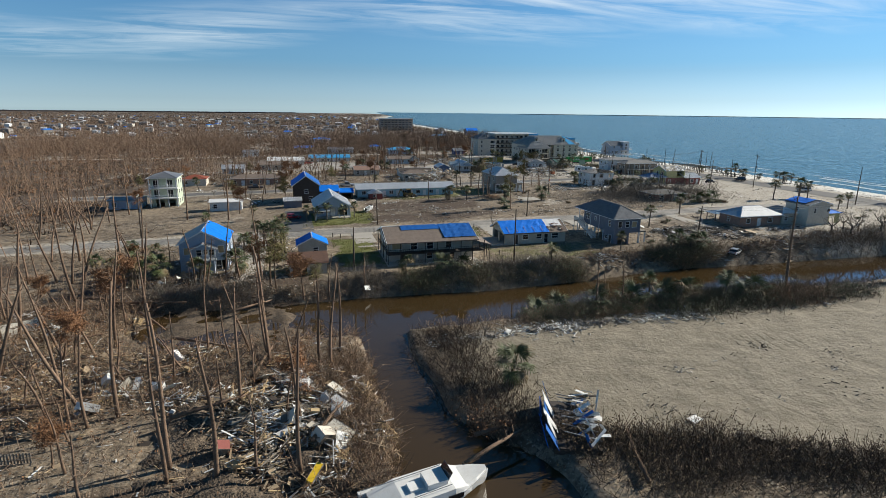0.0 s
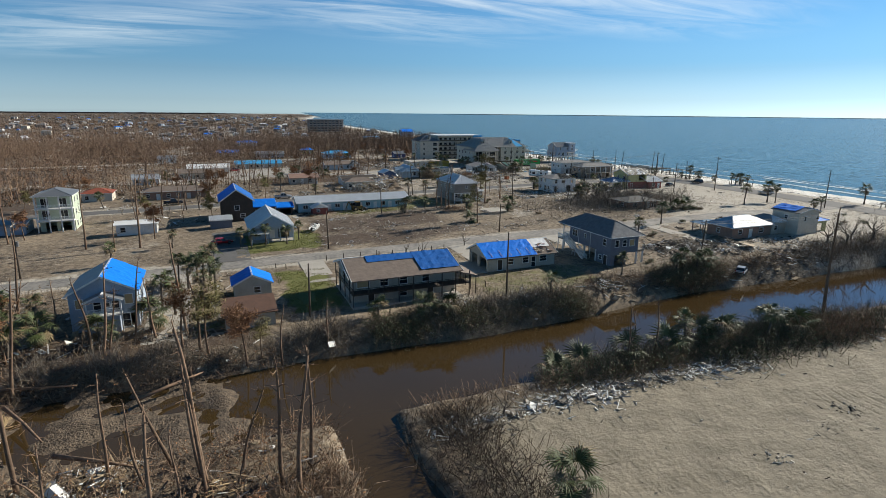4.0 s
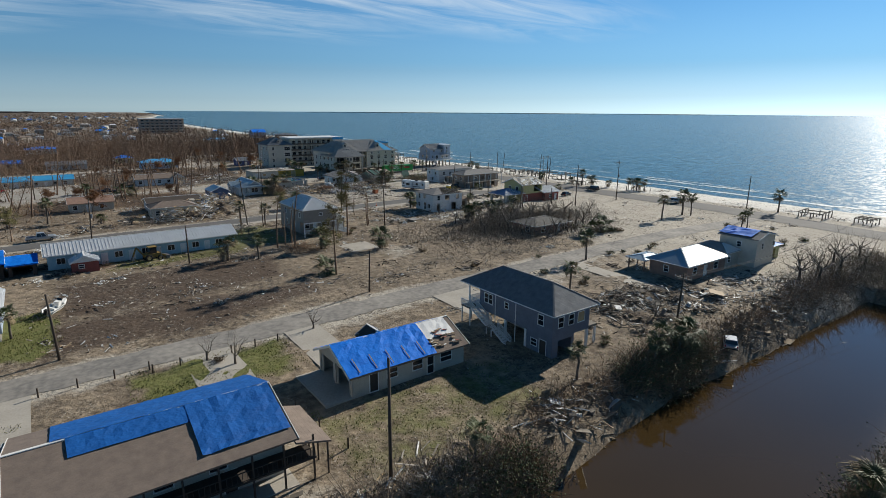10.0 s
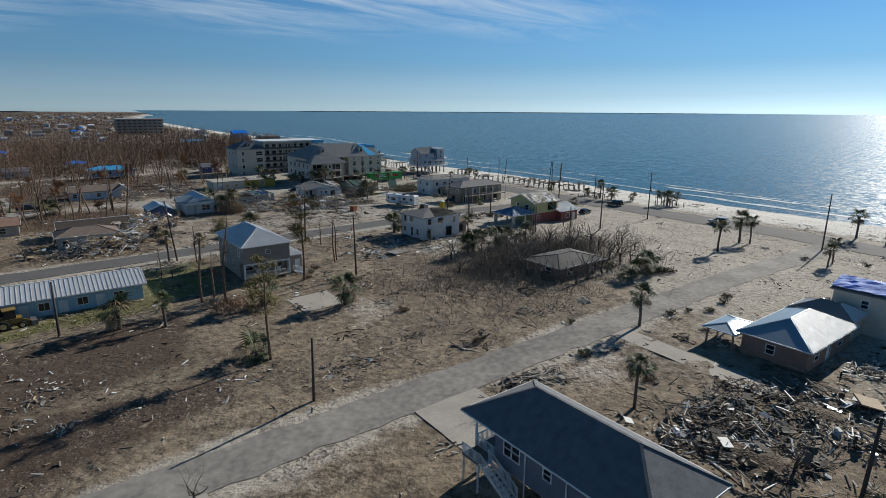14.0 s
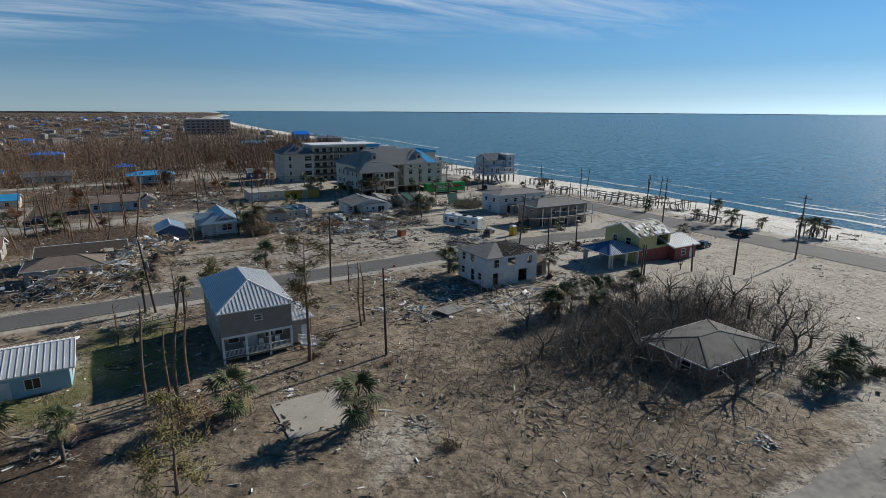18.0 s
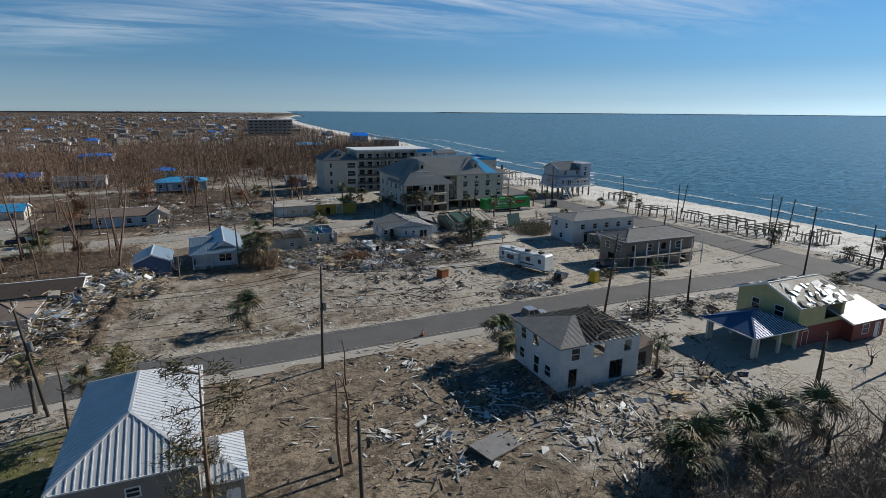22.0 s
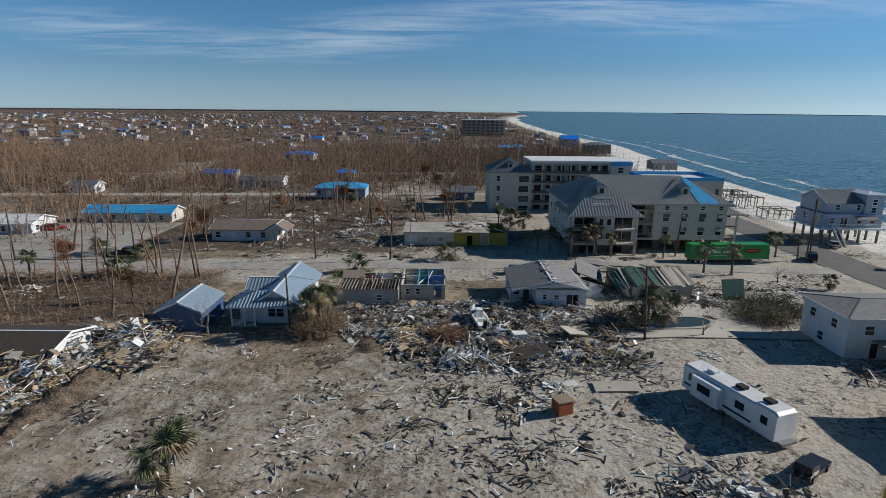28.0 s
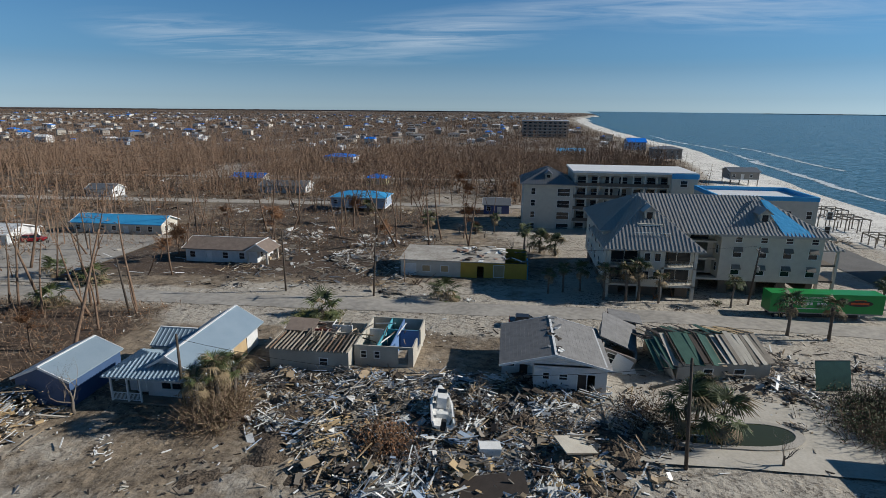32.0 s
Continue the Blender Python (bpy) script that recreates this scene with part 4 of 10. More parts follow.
floor_slab(H, -a - 1.6, b - 6.8, -a - 0.1, b - 5.6, 1.35, 1.5, WOOD_GREY, "landing")
stair(H, (-a - 1.0, b - 9.6, 0), (-a - 1.0, b - 6.8, 1.45), 1.0)
railing(H, (-a - 1.6, b - 6.8, 1.5), (-a - 1.6, b - 5.6, 1.5))
floor_slab(H, -a - 1.6, b - 2.2, -a, b - 0.2, Z1 - 0.2, Z1, WOOD_GREY, "landing")
railing(H, (-a - 1.6, b - 2.2, Z1), (-a - 1.6, b - 0.2, Z1))
for x, y, t in ((-1.5, -6.7, 1.4), (-0.1, -6.7, 1.4), (-1.5, -5.7, 1.4), (-1.5, -2.1, 2.9), (-1.5, -0.3, 2.9)):
    post(H, -a + x * 1.0, b + y, 0, t, 0.12)

# blue-tarp bungalow
H, a, b = house("bungalow", "beige block bungalow under a bright blue tarpaulin roof", 46.4, 115.8, 61.4, 124.2, -1.0)
floor_slab(H, -a - 3.2, -b, a, b, -0.3, 0.1)
walls(H, -a, -b, a, b, 0.1, 2.7, STUCCO_DIRTY, s=[(2.0, 0, 1.0, 2.1, "D"), (4.2, 1.0, 1.3, 1.1), (7.6, 1.0, 1.3, 1.1), (9.6, 0, 0.9, 2.1), (11.5, 1.0, 1.6, 1.1)], w=[(1.0, 0, 2.9, 2.2, "o"), (5.0, 0, 2.6, 2.2, "o")], e=[(2, 1, 1.2, 1.1)])
top, _ = gable_roof(H, -a - 0.2, -b, a, b, 2.7, 1.9, SHINGLE_BROWN, "x", over=0.5, wallm=STUCCO_DIRTY, gables="we")
tarp(H, top["s"], TARP, (0, 0.7), (0, 1), seed=3, wrinkle=0.09)
tarp(H, top["s"], METAL_WHITE, (0.68, 0.95), (0.45, 1), seed=5, name="white_sheet", label="torn white sheet with red print")
tarp(H, top["n"], TARP, (0.1, 1), (0, 1), seed=4)
o, e, s, nrm = plane_axes([Vector(q) for q in top["s"]])
for i in range(5):
    u = 1.4 + i * 2.1
    part("batten", beam(Geo(), o + e * u + s * 0.3 + nrm * 0.2, o + e * u + s * 2.4 + nrm * 0.2, 0.09, 0.03), WOOD, H)
g = Geo()
o, e, s, nrm = plane_axes([Vector(q) for q in top["s"]])
for i in range(26):
    u, v = uni(11.4, 15.0), uni(0.5, 3.4)
    slab(g, Matrix.Translation(o + e * u + s * v + nrm * 0.17) @ Matrix.Rotation(uni(-0.4, 0.4), 4, nrm), uni(0.3, 1.2), uni(0.1, 0.35), 0.04, R.choice((0, 0, 1, 2, 3)))
part("broken_decking", g, [WOOD, CHAR, RED_WALL, WHITE], H)
H2, a2, b2 = house("porch_roof", "small dark gable over the bungalow door", 52.2, 123.4, 55.0, 125.6, -0.9)
gable_roof(H2, -a2, -b2, a2, b2, 2.5, 0.9, CHAR, "y", over=0.3, wallm=STUCCO_DIRTY, gables="n")
for x in (-a2, a2):
    for y in (-b2 + 0.3, b2):
        post(H2, x, y, 0, 2.7, 0.2, STUCCO_DIRTY)
for y in (-b + 0.2, 0.0, b - 0.2):
    post(H, -a - 0.0, y, -0.1, 2.7, 0.3, STUCCO_DIRTY)

# brown-roofed house with veranda
H, a, b = house("veranda_house", "long dark veranda house with brown shingles and blue tarpaulin", 17.4, 106.2, 36.4, 119.4, -1.2)
floor_slab(H, -a, -b, a, b, -0.4, 0.25)
walls(H, -a + 0.6, -b + 2.3, a - 0.4, b - 0.3, 0.25, 4.6, STUCCO_DIRTY, s=[(0.7, 2.5, 2.0, 1.4, "b"), (4.6, 2.4, 1.3, 1.4), (8, 2.4, 1.3, 1.4), (12, 2.4, 1.3, 1.4), (2.5, 0, 1, 2.0, "D"), (8, 0.3, 1.2, 1.2), (13, 0, 1, 2.0, "D")], w=[(2, 2.4, 1.4, 1.3), (6, 2.4, 1.4, 1.3)], e=[(3, 2.4, 1.4, 1.3), (6, 0, 1, 2)])
floor_slab(H, -a, -b, a + 1.6, -b + 2.3, 2.15, 2.3, CHAR, "veranda_deck")
for i in range(9):
    post(H, blend(-a + 0.1, a + 1.4, i / 8), -b + 0.1, 0.0, 4.4, 0.14, CHAR)
for i in range(4):
    post(H, -a + 0.1, blend(-b + 2.5, b - 0.2, i / 3), 0.0, 4.4, 0.14, CHAR)
railing(H, (-a, -b + 0.05, 2.3), (a + 1.5, -b + 0.05, 2.3), 0.9, CHAR, 0.4)
railing(H, (-a + 0.05, -b, 2.3), (-a + 0.05, b, 2.3), 0.9, CHAR, 0.4)
top, rf = gable_roof(H, -a + 0.2, -b + 0.3, a - 0.2, b, 4.55, 2.0, SHINGLE_BROWN, "x", over=0.35, wallm=STUCCO_DIRTY, gables="we")
tarp(H, top["s"], TARP_DARK, (0.63, 0.99), (0.18, 1.0), seed=8, wrinkle=0.1)
tarp(H, top["s"], TARP_DARK, (0.2, 0.64), (0.72, 1.0), seed=9)
tarp(H, top["n"], TARP_DARK, (0.0, 0.85), (0, 1), seed=10)
q = [Vector(p) for p in top["s"]]
w = gable_roof(H, -a - 0.1, -b + 1.0, -a + 3.6, b - 0.8, 4.7, 1.72, SHINGLE_BROWN, "x", over=0.3, th=0.14)
g = Geo()
for p in w[0].values():
    ribs(g, p, 0.32, 0.1, 0.05)
part("corrugated_sheet", g, SHINGLE_BROWN, w[1])
part("porch_roof", slab(Geo(), pose(a + 1.4, -b + 3.4, 3.75, 0, 16, 0), 3.2, 7.0, 0.16), SHINGLE_BROWN, H)
for i in range(4):
    post(H, a + 2.7, blend(-b + 0.2, -b + 6.6, i / 3), 0.0, 3.3, 0.12, CHAR)
floor_slab(H, a, -b, a + 2.9, -b + 6, -0.4, 0.1, CONCRETE, "patio")

# two-storey house, half its roof tarped
H, a, b = house("gabled_house", "pale blue two-storey house, one roof slope under blue tarpaulin", -21.8, 112.4, -13.2, 122.6, -1.1)
walls(H, -a, -b, a, b, 0, 5.7, SIDING_BLUE, s=[(0.8, 3.6, 0.9, 1.3, "b"), (3.0, 2.9, 0.9, 2.0), (4.3, 3.5, 0.7, 1.2), (5.3, 2.9, 0.9, 2.0), (7.0, 3.7, 1.0, 1.4, "b"), (6.4, 0.2, 1.0, 2.0), (7.4, 0.2, 0.8, 2.0, "o")], e=[(1, 3.6, 0.9, 1.3), (4, 3.6, 0.9, 1.3), (7.5, 3.6, 0.9, 1.3), (1.2, 0.2, 1.0, 2.0, "D"), (4, 0.8, 1, 1.2), (7, 0.8, 1.5, 1.2)], w=[(3, 3.6, 1, 1.3)])
top, _ = gable_roof(H, -a, -b, a, b, 5.7, 2.3, METAL_GREY, "y", over=0.4, wallm=SIDING_BLUE, gables="sn")
tarp(H, top["e"], TARP, (0, 1), (0, 1), seed=11, wrinkle=0.05)
part("balcony_floor", box(Geo(), -2.0, -b - 1.6, 2.5, 2.3, -b, 2.7), TRIM, H)
railing(H, (-2.0, -b - 1.55, 2.7), (2.3, -b - 1.55, 2.7))
for x in (-2.0, 2.3):
    post(H, x, -b - 1.5, 0, 4.8, 0.16)
gable_roof(H, -2.2, -b - 1.8, 2.5, -b, 4.8, 1.0, METAL_GREY, "y", over=0.2, wallm=SIDING_BLUE, gables="s")
part("porch_wall", box(Geo(), -1.8, -b - 1.4, 0, 2.0, -b, 2.5), SIDING_BLUE, H)

# small shed and open store behind the bank
H, a, b = house("shed", "small grey shed with bright blue tarp roof", 0.2, 118.0, 6.2, 123.0, -1.0, "shed")
walls(H, -a, -b, a, b, 0, 2.6, STUCCO_DIRTY, s=[(3.2, 1, 1.0, 1.0)], e=[(1, 0, 1, 2, "D")])
top, _ = gable_roof(H, -a, -b, a, b, 2.6, 1.5, TARP, "y", over=0.35, wallm=STUCCO_DIRTY, gables="sn")
tarp(H, top["w"], TARP, seed=12)
tarp(H, top["e"], TARP, seed=13)
H, a, b = house("store_shed", "low open store with rusty brown sheet roof", -1.6, 105.0, 5.4, 110.2, -1.2, "shed")
walls(H, -a, -b, a, b, 0, 2.3, STUCCO_DIRTY, s=[(0.6, 0, 2.6, 2.0, "o")], th=0.12)
part("roof", slab(Geo(), pose(0, 0, 2.7, 8, 0, 0), 7.8, 6.2, 0.12), mat("rusty_sheet", (0.14, 0.075, 0.05), (0.09, 0.05, 0.035), rough=0.8), H)

# brick house under a white membrane, and its cream neighbour
H, a, b = house("brick_house", "brown brick bungalow with a bright white hip roof", 112.2, 116.8, 125.2, 124.2, -1.0)
walls(H, -a, -b, a, b, 0, 2.7, BRICK, s=[(2, 1, 1.2, 1.2), (5.6, 0, 1, 2.1, "d"), (9, 1, 1.4, 1.2)], w=[(3.6, 1, 0.9, 1.1)])
top, _ = hip_roof(H, -a, -b, a, b, 2.7, 2.0, METAL_BLUE, over=0.6, label="blue-grey hip roof partly wrapped in white membrane")
tarp(H, top["s"], METAL_WHITE, name="membrane", seed=14, wrinkle=0.02)
tarp(H, top["e"], METAL_WHITE, name="membrane", seed=15, wrinkle=0.02)
H, a, b = house("porch", "grey-roofed carport beside the brick house", 111.6, 124.9, 117.6, 128.6, -1.0, "carport")
hip_roof(H, -a, -b, a, b, 2.2, 0.6, METAL_BLUE, over=0.3)
for x in (-a + 0.2, 0, a - 0.2):
    for y in (-b + 0.2, b - 0.2):
        post(H, x, y, 0, 2.2, 0.2, BRICK)
H, a, b = house("cream_house", "cream two-storey house with tarped and torn roof", 131.0, 114.0, 138.2, 121.2, -1.1)
walls(H, -a, -b, a, b, 0, 5.5, STUCCO, s=[(2, 3.4, 0.6, 1.1), (6.4, 3.6, 0.9, 0.8)], w=[(3, 3.6, 0.8, 1)], e=[(1, 0, 2.4, 2.3, "o"), (4.6, 0.2, 1, 2)])
top, _ = gable_roof(H, -a, -b, a, b, 5.5, 0.9, SHINGLE_GREY, "y", over=0.4, wallm=STUCCO, gables="sn")
tarp(H, top["e"], TARP, seed=16, lift=0.14)
tarp(H, top["w"], TARP, (0, 0.8), (0.1, 1), seed=17, lift=0.14, wrinkle=0.12)
walls(H, -a - 5, -b + 3.2, -a, b + 3, 0, 2.8, STUCCO_DIRTY, s=[(1, 1, 1, 1)])
top, _ = hip_roof(H, -a - 5, -b + 3.2, -a, b + 3, 2.8, 1.4, METAL_GREY, over=0.4)
tarp(H, top["s"], METAL_WHITE, seed=18, name="white_sheet")
walls(H, a, -b + 1, a + 5, b - 2, 0, 2.8, YELLOW_WALL, s=[(1.5, 0, 2, 2.2, "o")], e=[(1, 0, 2, 2.2, "o")])
top, _ = hip_roof(H, a, -b + 1, a + 5, b - 2, 2.8, 0.8, TARP, over=0.5)

# ---- buildings in the middle lots ----
# long aqua motel
H, a, b = house("long_motel", "long aqua single-storey motel wing with galvanised roof", 21.5, 191.2, 55.8, 199.4, 0)
hs = []
for i in range(7):
    hs += [(1.5 + i * 4.8, 1.0, 1.3, 1.1, "g"), (4.0 + i * 4.8, 0, 0.95, 2.05, "d")]
walls(H, -a, -b, a, b, 0, 2.9, SIDING_AQUA, s=hs[:13], e=[(2, 1, 1.2, 1.1)], w=[(2, 1, 1.2, 1.1)])
gable_roof(H, -a, -b, a, b, 2.9, 1.3, METAL_ROOF, "x", over=0.6, seams=0.6, wallm=SIDING_AQUA, gables="we")
H, a, b = house("well_shed", "small red and white shed with tin roof", 25, 186.6, 29.4, 190.0, 0, "shed")
walls(H, -a, -b, a, b, 0, 2.0, RED_WALL, s=[(1.2, 0.9, 0.8, 0.7)])
gable_roof(H, -a, -b, a, b, 2.0, 1.1, METAL_ROOF, "y", over=0.3, seams=0.4, wallm=WHITE, gables="sn")

# tin-roofed two-storey house
H, a, b = house("porch_house", "taupe two-storey house with galvanised hip roof and porch", 71.0, 188.2, 79.2, 203.0, 0)
walls(H, -a, -b + 2.4, a, b, 0.7, 3.4, SIDING_TAN, s=[(1, 0.9, 1.2, 1.3), (3.3, 0, 1, 2.1, "d"), (5.4, 0.9, 0.9, 1.3), (6.6, 0.9, 0.9, 1.3)], e=[(2, 1, 0.9, 1.3), (8, 1, 0.9, 1.3)], w=[(3, 1, 1, 1.3), (8, 1, 1, 1.3)])
walls(H, -a, -b, a, b, 3.4, 6.3, SIDING_TAN, s=[(3.9, 1.5, 0.75, 0.6)], e=[(2, 1, 0.9, 1.2), (9, 1, 0.9, 1.2)], w=[(2, 1, 1, 1.2), (7, 1, 1, 1.2), (11, 1, 1, 1.2)])
top, rf = hip_roof(H, -a, -b, a, b, 6.3, 2.3, METAL_ROOF, over=0.35, seams=0.45)
floor_slab(H, -a, -b, a, b, 0.5, 0.7, WOOD_GREY, "porch_floor")
for x in (-a + 0.12, -a / 3, a / 3, a - 0.12):
    post(H, x, -b + 0.12, 0.7, 3.4, 0.24)
    post(H, x, -b + 0.12, 0, 0.5, 0.24)
    post(H, x, b - 0.12, 0, 0.5, 0.24)
for x in (-a + 0.1, -a / 3, a / 3):
    railing(H, (x, -b + 0.1, 0.75), (x + 2 * a / 3 - 0.1, -b + 0.1, 0.75), 0.85)
part("porch_beam", box(Geo(), -a, -b + 0.02, 3.1, a, -b + 0.22, 3.42), TRIM, H)
for x in (-1.2, 0.6, 2.6):
    ch = part("porch_chair", box(Geo(), x - 0.3, -b + 1.2, 1.05, x + 0.3, -b + 1.75, 1.15), WHITE, H)
    part("chair_back", box(Geo(), x - 0.3, -b + 1.7, 1.15, x + 0.3, -b + 1.78, 1.75), WHITE, ch)
    for ux in (-0.26, 0.26):
        for uy in (1.25, 1.7):
            part("leg", box(Geo(), x + ux - 0.03, -b + uy - 0.03, 0.7, x + ux + 0.03, -b + uy + 0.03, 1.05), WHITE, ch)
walls(H, a, -b + 1.6, a + 2.8, b - 7.5, 0.3, 3.4, SIDING_TAN, s=[(1.6, 0.3, 0.8, 1.9, "d")], e=[(1, 1, 0.9, 1.2)])
g, cs, sl = None, *hip_shape(a - 0.2, -b + 1.6, a + 2.8, b - 7.5, 3.4, 1.0, 0.35)[::2]
annex = part("annex_roof", sheet_solid(sl, cs, 0.14), METAL_ROOF, H)
g = Geo()
for p in sl.values():
    ribs(g, [Vector(v) + Vector((0, 0, 0.14)) for v in p], 0.45)
part("seam", g, METAL_ROOF, annex)
stair(H, (a + 3.1, -b + 0.4, 0), (a + 0.9, -b + 0.4, 0.7), 1.2, n=4)

# dark timber house with tarped gables, and the grey cottage in front of it
H, a, b = house("timber_house", "dark timber house with blue tarpaulins on its gables", 0.0, 186, 8.4, 200, 0)
walls(H, -a, -b, a, b, 0, 5.8, CHAR, s=[(3.6, 3.2, 1.2, 1.2), (1, 0, 1, 2.1, "D"), (5, 1, 1.2, 1.1)], e=[(3, 1, 1.2, 1.2), (8, 3.4, 1.2, 1.2)])
top, _ = gable_roof(H, -a, -b, a, b, 5.8, 3.0, TARP, "y", over=0.5, wallm=CHAR, gables="sn")
tarp(H, top["w"], TARP, seed=20)
tarp(H, top["e"], TARP_DARK, seed=21)
walls(H, a, -b + 5, a + 6.5, b - 1, 0, 3.0, CHAR, s=[(1, 1, 1.2, 1.1), (4, 0, 1, 2.1, "d")])
top, _ = gable_roof(H, a, -b + 5, a + 6.5, b - 1, 3.0, 1.5, TARP, "x", over=0.4)
tarp(H, top["s"], TARP, seed=22)
walls(H, a + 7.2, -b + 4.5, a + 11.4, b - 3, 0, 2.5, CHAR, s=[(0.6, 0, 3, 2.1, "o")])
top, _ = gable_roof(H, a + 7.2, -b + 4.5, a + 11.4, b - 3, 2.5, 0.9, TARP, "x", over=0.4)
tarp(H, top["s"], TARP, seed=23)
H, a, b = house("cottage", "grey-blue cottage with metal gable roof and open porch", 5.6, 156.0, 15.4, 170.5, -0.1)
walls(H, -a, -b + 3.0, a, b, 0.2, 3.4, SIDING_BLUE, s=[(1, 0.9, 1.4, 1.3, "g"), (4.5, 0, 1, 2.1, "d"), (6.4, 0.2, 2.6, 2.2, "o")], w=[(3, 1, 1.2, 1.2), (7, 1, 1.2, 1.2)], e=[(3, 1, 1.2, 1.2), (7, 1, 1.2, 1.2)])
gable_roof(H, -a, -b, a, b, 3.4, 3.0, METAL_ROOF, "y", over=0.5, seams=0.5, wallm=SIDING_BLUE, gables="sn")
floor_slab(H, -a, -b, a, b, 0, 0.2)
for x in (-a + 0.2, -a / 3, a / 3, a - 0.2):
    post(H, x, -b + 0.2, 0.2, 3.4, 0.22)
part("awning", slab(Geo(), pose(-a + 1.8, -b - 0.6, 2.75, 14, 0, 0), 4.2, 2.4, 0.1), METAL_ROOF, H)
for x in (-a + 0.1, -a + 3.6):
    post(H, x, -b - 1.5, 0, 2.5, 0.14)
H, a, b = house("garden_shed", "small grey shed with ribbed white roof", -3.0, 177.4, 2.4, 181.0, 0, "shed")
walls(H, -a, -b, a, b, 0, 2.3, SIDING_GREY)
g = Geo()
slab(g, pose(0, 0, 2.5, 9, 0, 0), 5.9, 4.2, 0.1)
rf = part("roof", g, METAL_ROOF, H)
g = Geo()
for i in range(13):
    slab(g, pose(-2.8 + i * 0.466, 0, 2.6, 9, 0, 0), 0.08, 4.2, 0.08)
part("seam", g, METAL_ROOF, rf)

# gutted white house by the middle street
H, a, b = house("gutted_house", "gutted white two-storey house with its roof torn open", 113.2, 195.6, 123.6, 204.6, 0)
walls(H, -a, -b, a, b, 0, 4.9, SIDING_WHITE, w=[(1.6, 0.9, 1.0, 1.2), (4, 3.4, 1.3, 1.3, "o"), (6.6, 3.3, 1, 1.3), (3.8, 0.3, 1.0, 2.0), (6.8, 0.9, 1, 1.2)], s=[(1.2, 0.2, 1.1, 2.1, "o"), (1.4, 3.3, 1, 1.3), (4.2, 3.2, 1.6, 1.4, "o"), (6.5, 0.2, 1.8, 2.2, "o"), (8.3, 3.2, 1, 1.3, "o")], e=[(2, 3, 2, 1.5, "o"), (5, 0.3, 1.5, 2, "o")])
floor_slab(H, -a + 0.2, -b + 0.2, a - 0.2, b - 0.2, 2.75, 2.95, WOOD_GREY, "upper_floor")
c, r, sl = hip_shape(-a, -b, a, b, 4.9, 1.25, 0.4)
g = Geo()
p = [Vector(q) for q in sl["w"]]
g.add([tuple(q) for q in p] + [tuple(q + Vector((0, 0, 0.14))) for q in p], [(2, 1, 0), (3, 4, 5), (0, 1, 4, 3), (1, 2, 5, 4), (2, 0, 3, 5)])
q = [Vector(v) for v in sl["s"]]
q = [q[0], q[0].lerp(q[1], 0.3), q[3].lerp(q[2], 0.35), q[3]]
g.add([tuple(v) for v in q] + [tuple(v + Vector((0, 0, 0.14))) for v in q], [(3, 2, 1, 0), (4, 5, 6, 7), (0, 1, 5, 4), (1, 2, 6, 5), (2, 3, 7, 6), (3, 0, 4, 7)])
part("roof_remnant", g, SHINGLE_GREY, H)
for k in ("s", "n", "e"):
    g = Geo()
    ribs(g, sl[k], 0.6, 0.05, 0.16)
    for i in range(len(g.v) // 8):
        one = Geo()
        one.add(g.v[i * 8:i * 8 + 8], BOX)
        part("rafter", one, WOOD_GREY, H)
g = Geo()
for i in range(60):
    beam(g, (uni(-1, a), uni(-b, b), uni(4.7, 5.6)), (uni(-1, a), uni(-b, b), uni(4.7, 5.8)), 0.1, uni(0.05, 0.2), R.choice((0, 0, 1)))
part("fallen_framing", g, [WOOD_GREY, CHAR], H, kind="stuff")
walls(H, a, -b + 1, a + 3.0, b - 2, 0, 2.7, SIDING_TAN, s=[(0.5, 0, 1.6, 2.1, "o")])
part("torn_roof", slab(Geo(), pose(a + 1.4, -0.5, 2.95, 4, -9, 5), 3.6, 6.4, 0.12), SHINGLE_BROWN, H)

# yellow-green house with carport and red wing
H, a, b = house("yellow_house", "yellow-green two-storey house with battered roof and red wing", 146.6, 193.6, 155.4, 202.2, -0.5)
walls(H, -a, -b, a, b, 0, 5.6, YELLOW_WALL, w=[(2, 3.5, 1.2, 1.3), (5.4, 3.5, 1.0, 1.3)], s=[(1.2, 0, 1, 2.1, "D"), (5, 3.2, 3.2, 2.4, "o")], e=[(2, 3.4, 1.2, 1.3)])
part("base_panel", box(Geo(), -a - 0.03, -b - 0.03, 0, a + 0.03, -b - 0.004, 2.7), RED_WALL, H)
top, _ = gable_roof(H, -a, -b, a, b, 5.6, 1.7, mat("stained_roof_deck", (0.56, 0.52, 0.44), (0.3, 0.26, 0.2), rough=0.8, scale=0.7, fine=3), "x", over=0.6, wallm=YELLOW_WALL, gables="we")
g = Geo()
for i in range(60):
    o, e, s, nrm = plane_axes([Vector(v) for v in top[R.choice("sn")]])
    slab(g, Matrix.Translation(o + e * uni(0.5, 9.5) + s * uni(0.4, 4) + nrm * uni(0.04, 0.15)) @ nrm.to_track_quat("Z", "Y").to_matrix().to_4x4() @ pose(0, 0, 0, uni(-8, 8), uni(-8, 8), uni(0, 90)), uni(0.5, 2), uni(0.3, 1.2), 0.05, R.choice((0, 0, 1, 2)))
part("torn_sheets", g, [METAL_WHITE, WOOD_GREY, METAL_GREY], H)
top, _ = hip_roof(H, -a - 8.2, -b - 0.6, -a, -b + 6.4, 3.0, 1.5, mat("blue_metal_roof", (0.07, 0.14, 0.27), (0.055, 0.11, 0.22), rough=0.4, metal=0.3), over=0.4, label="blue metal carport roof")
g = Geo()
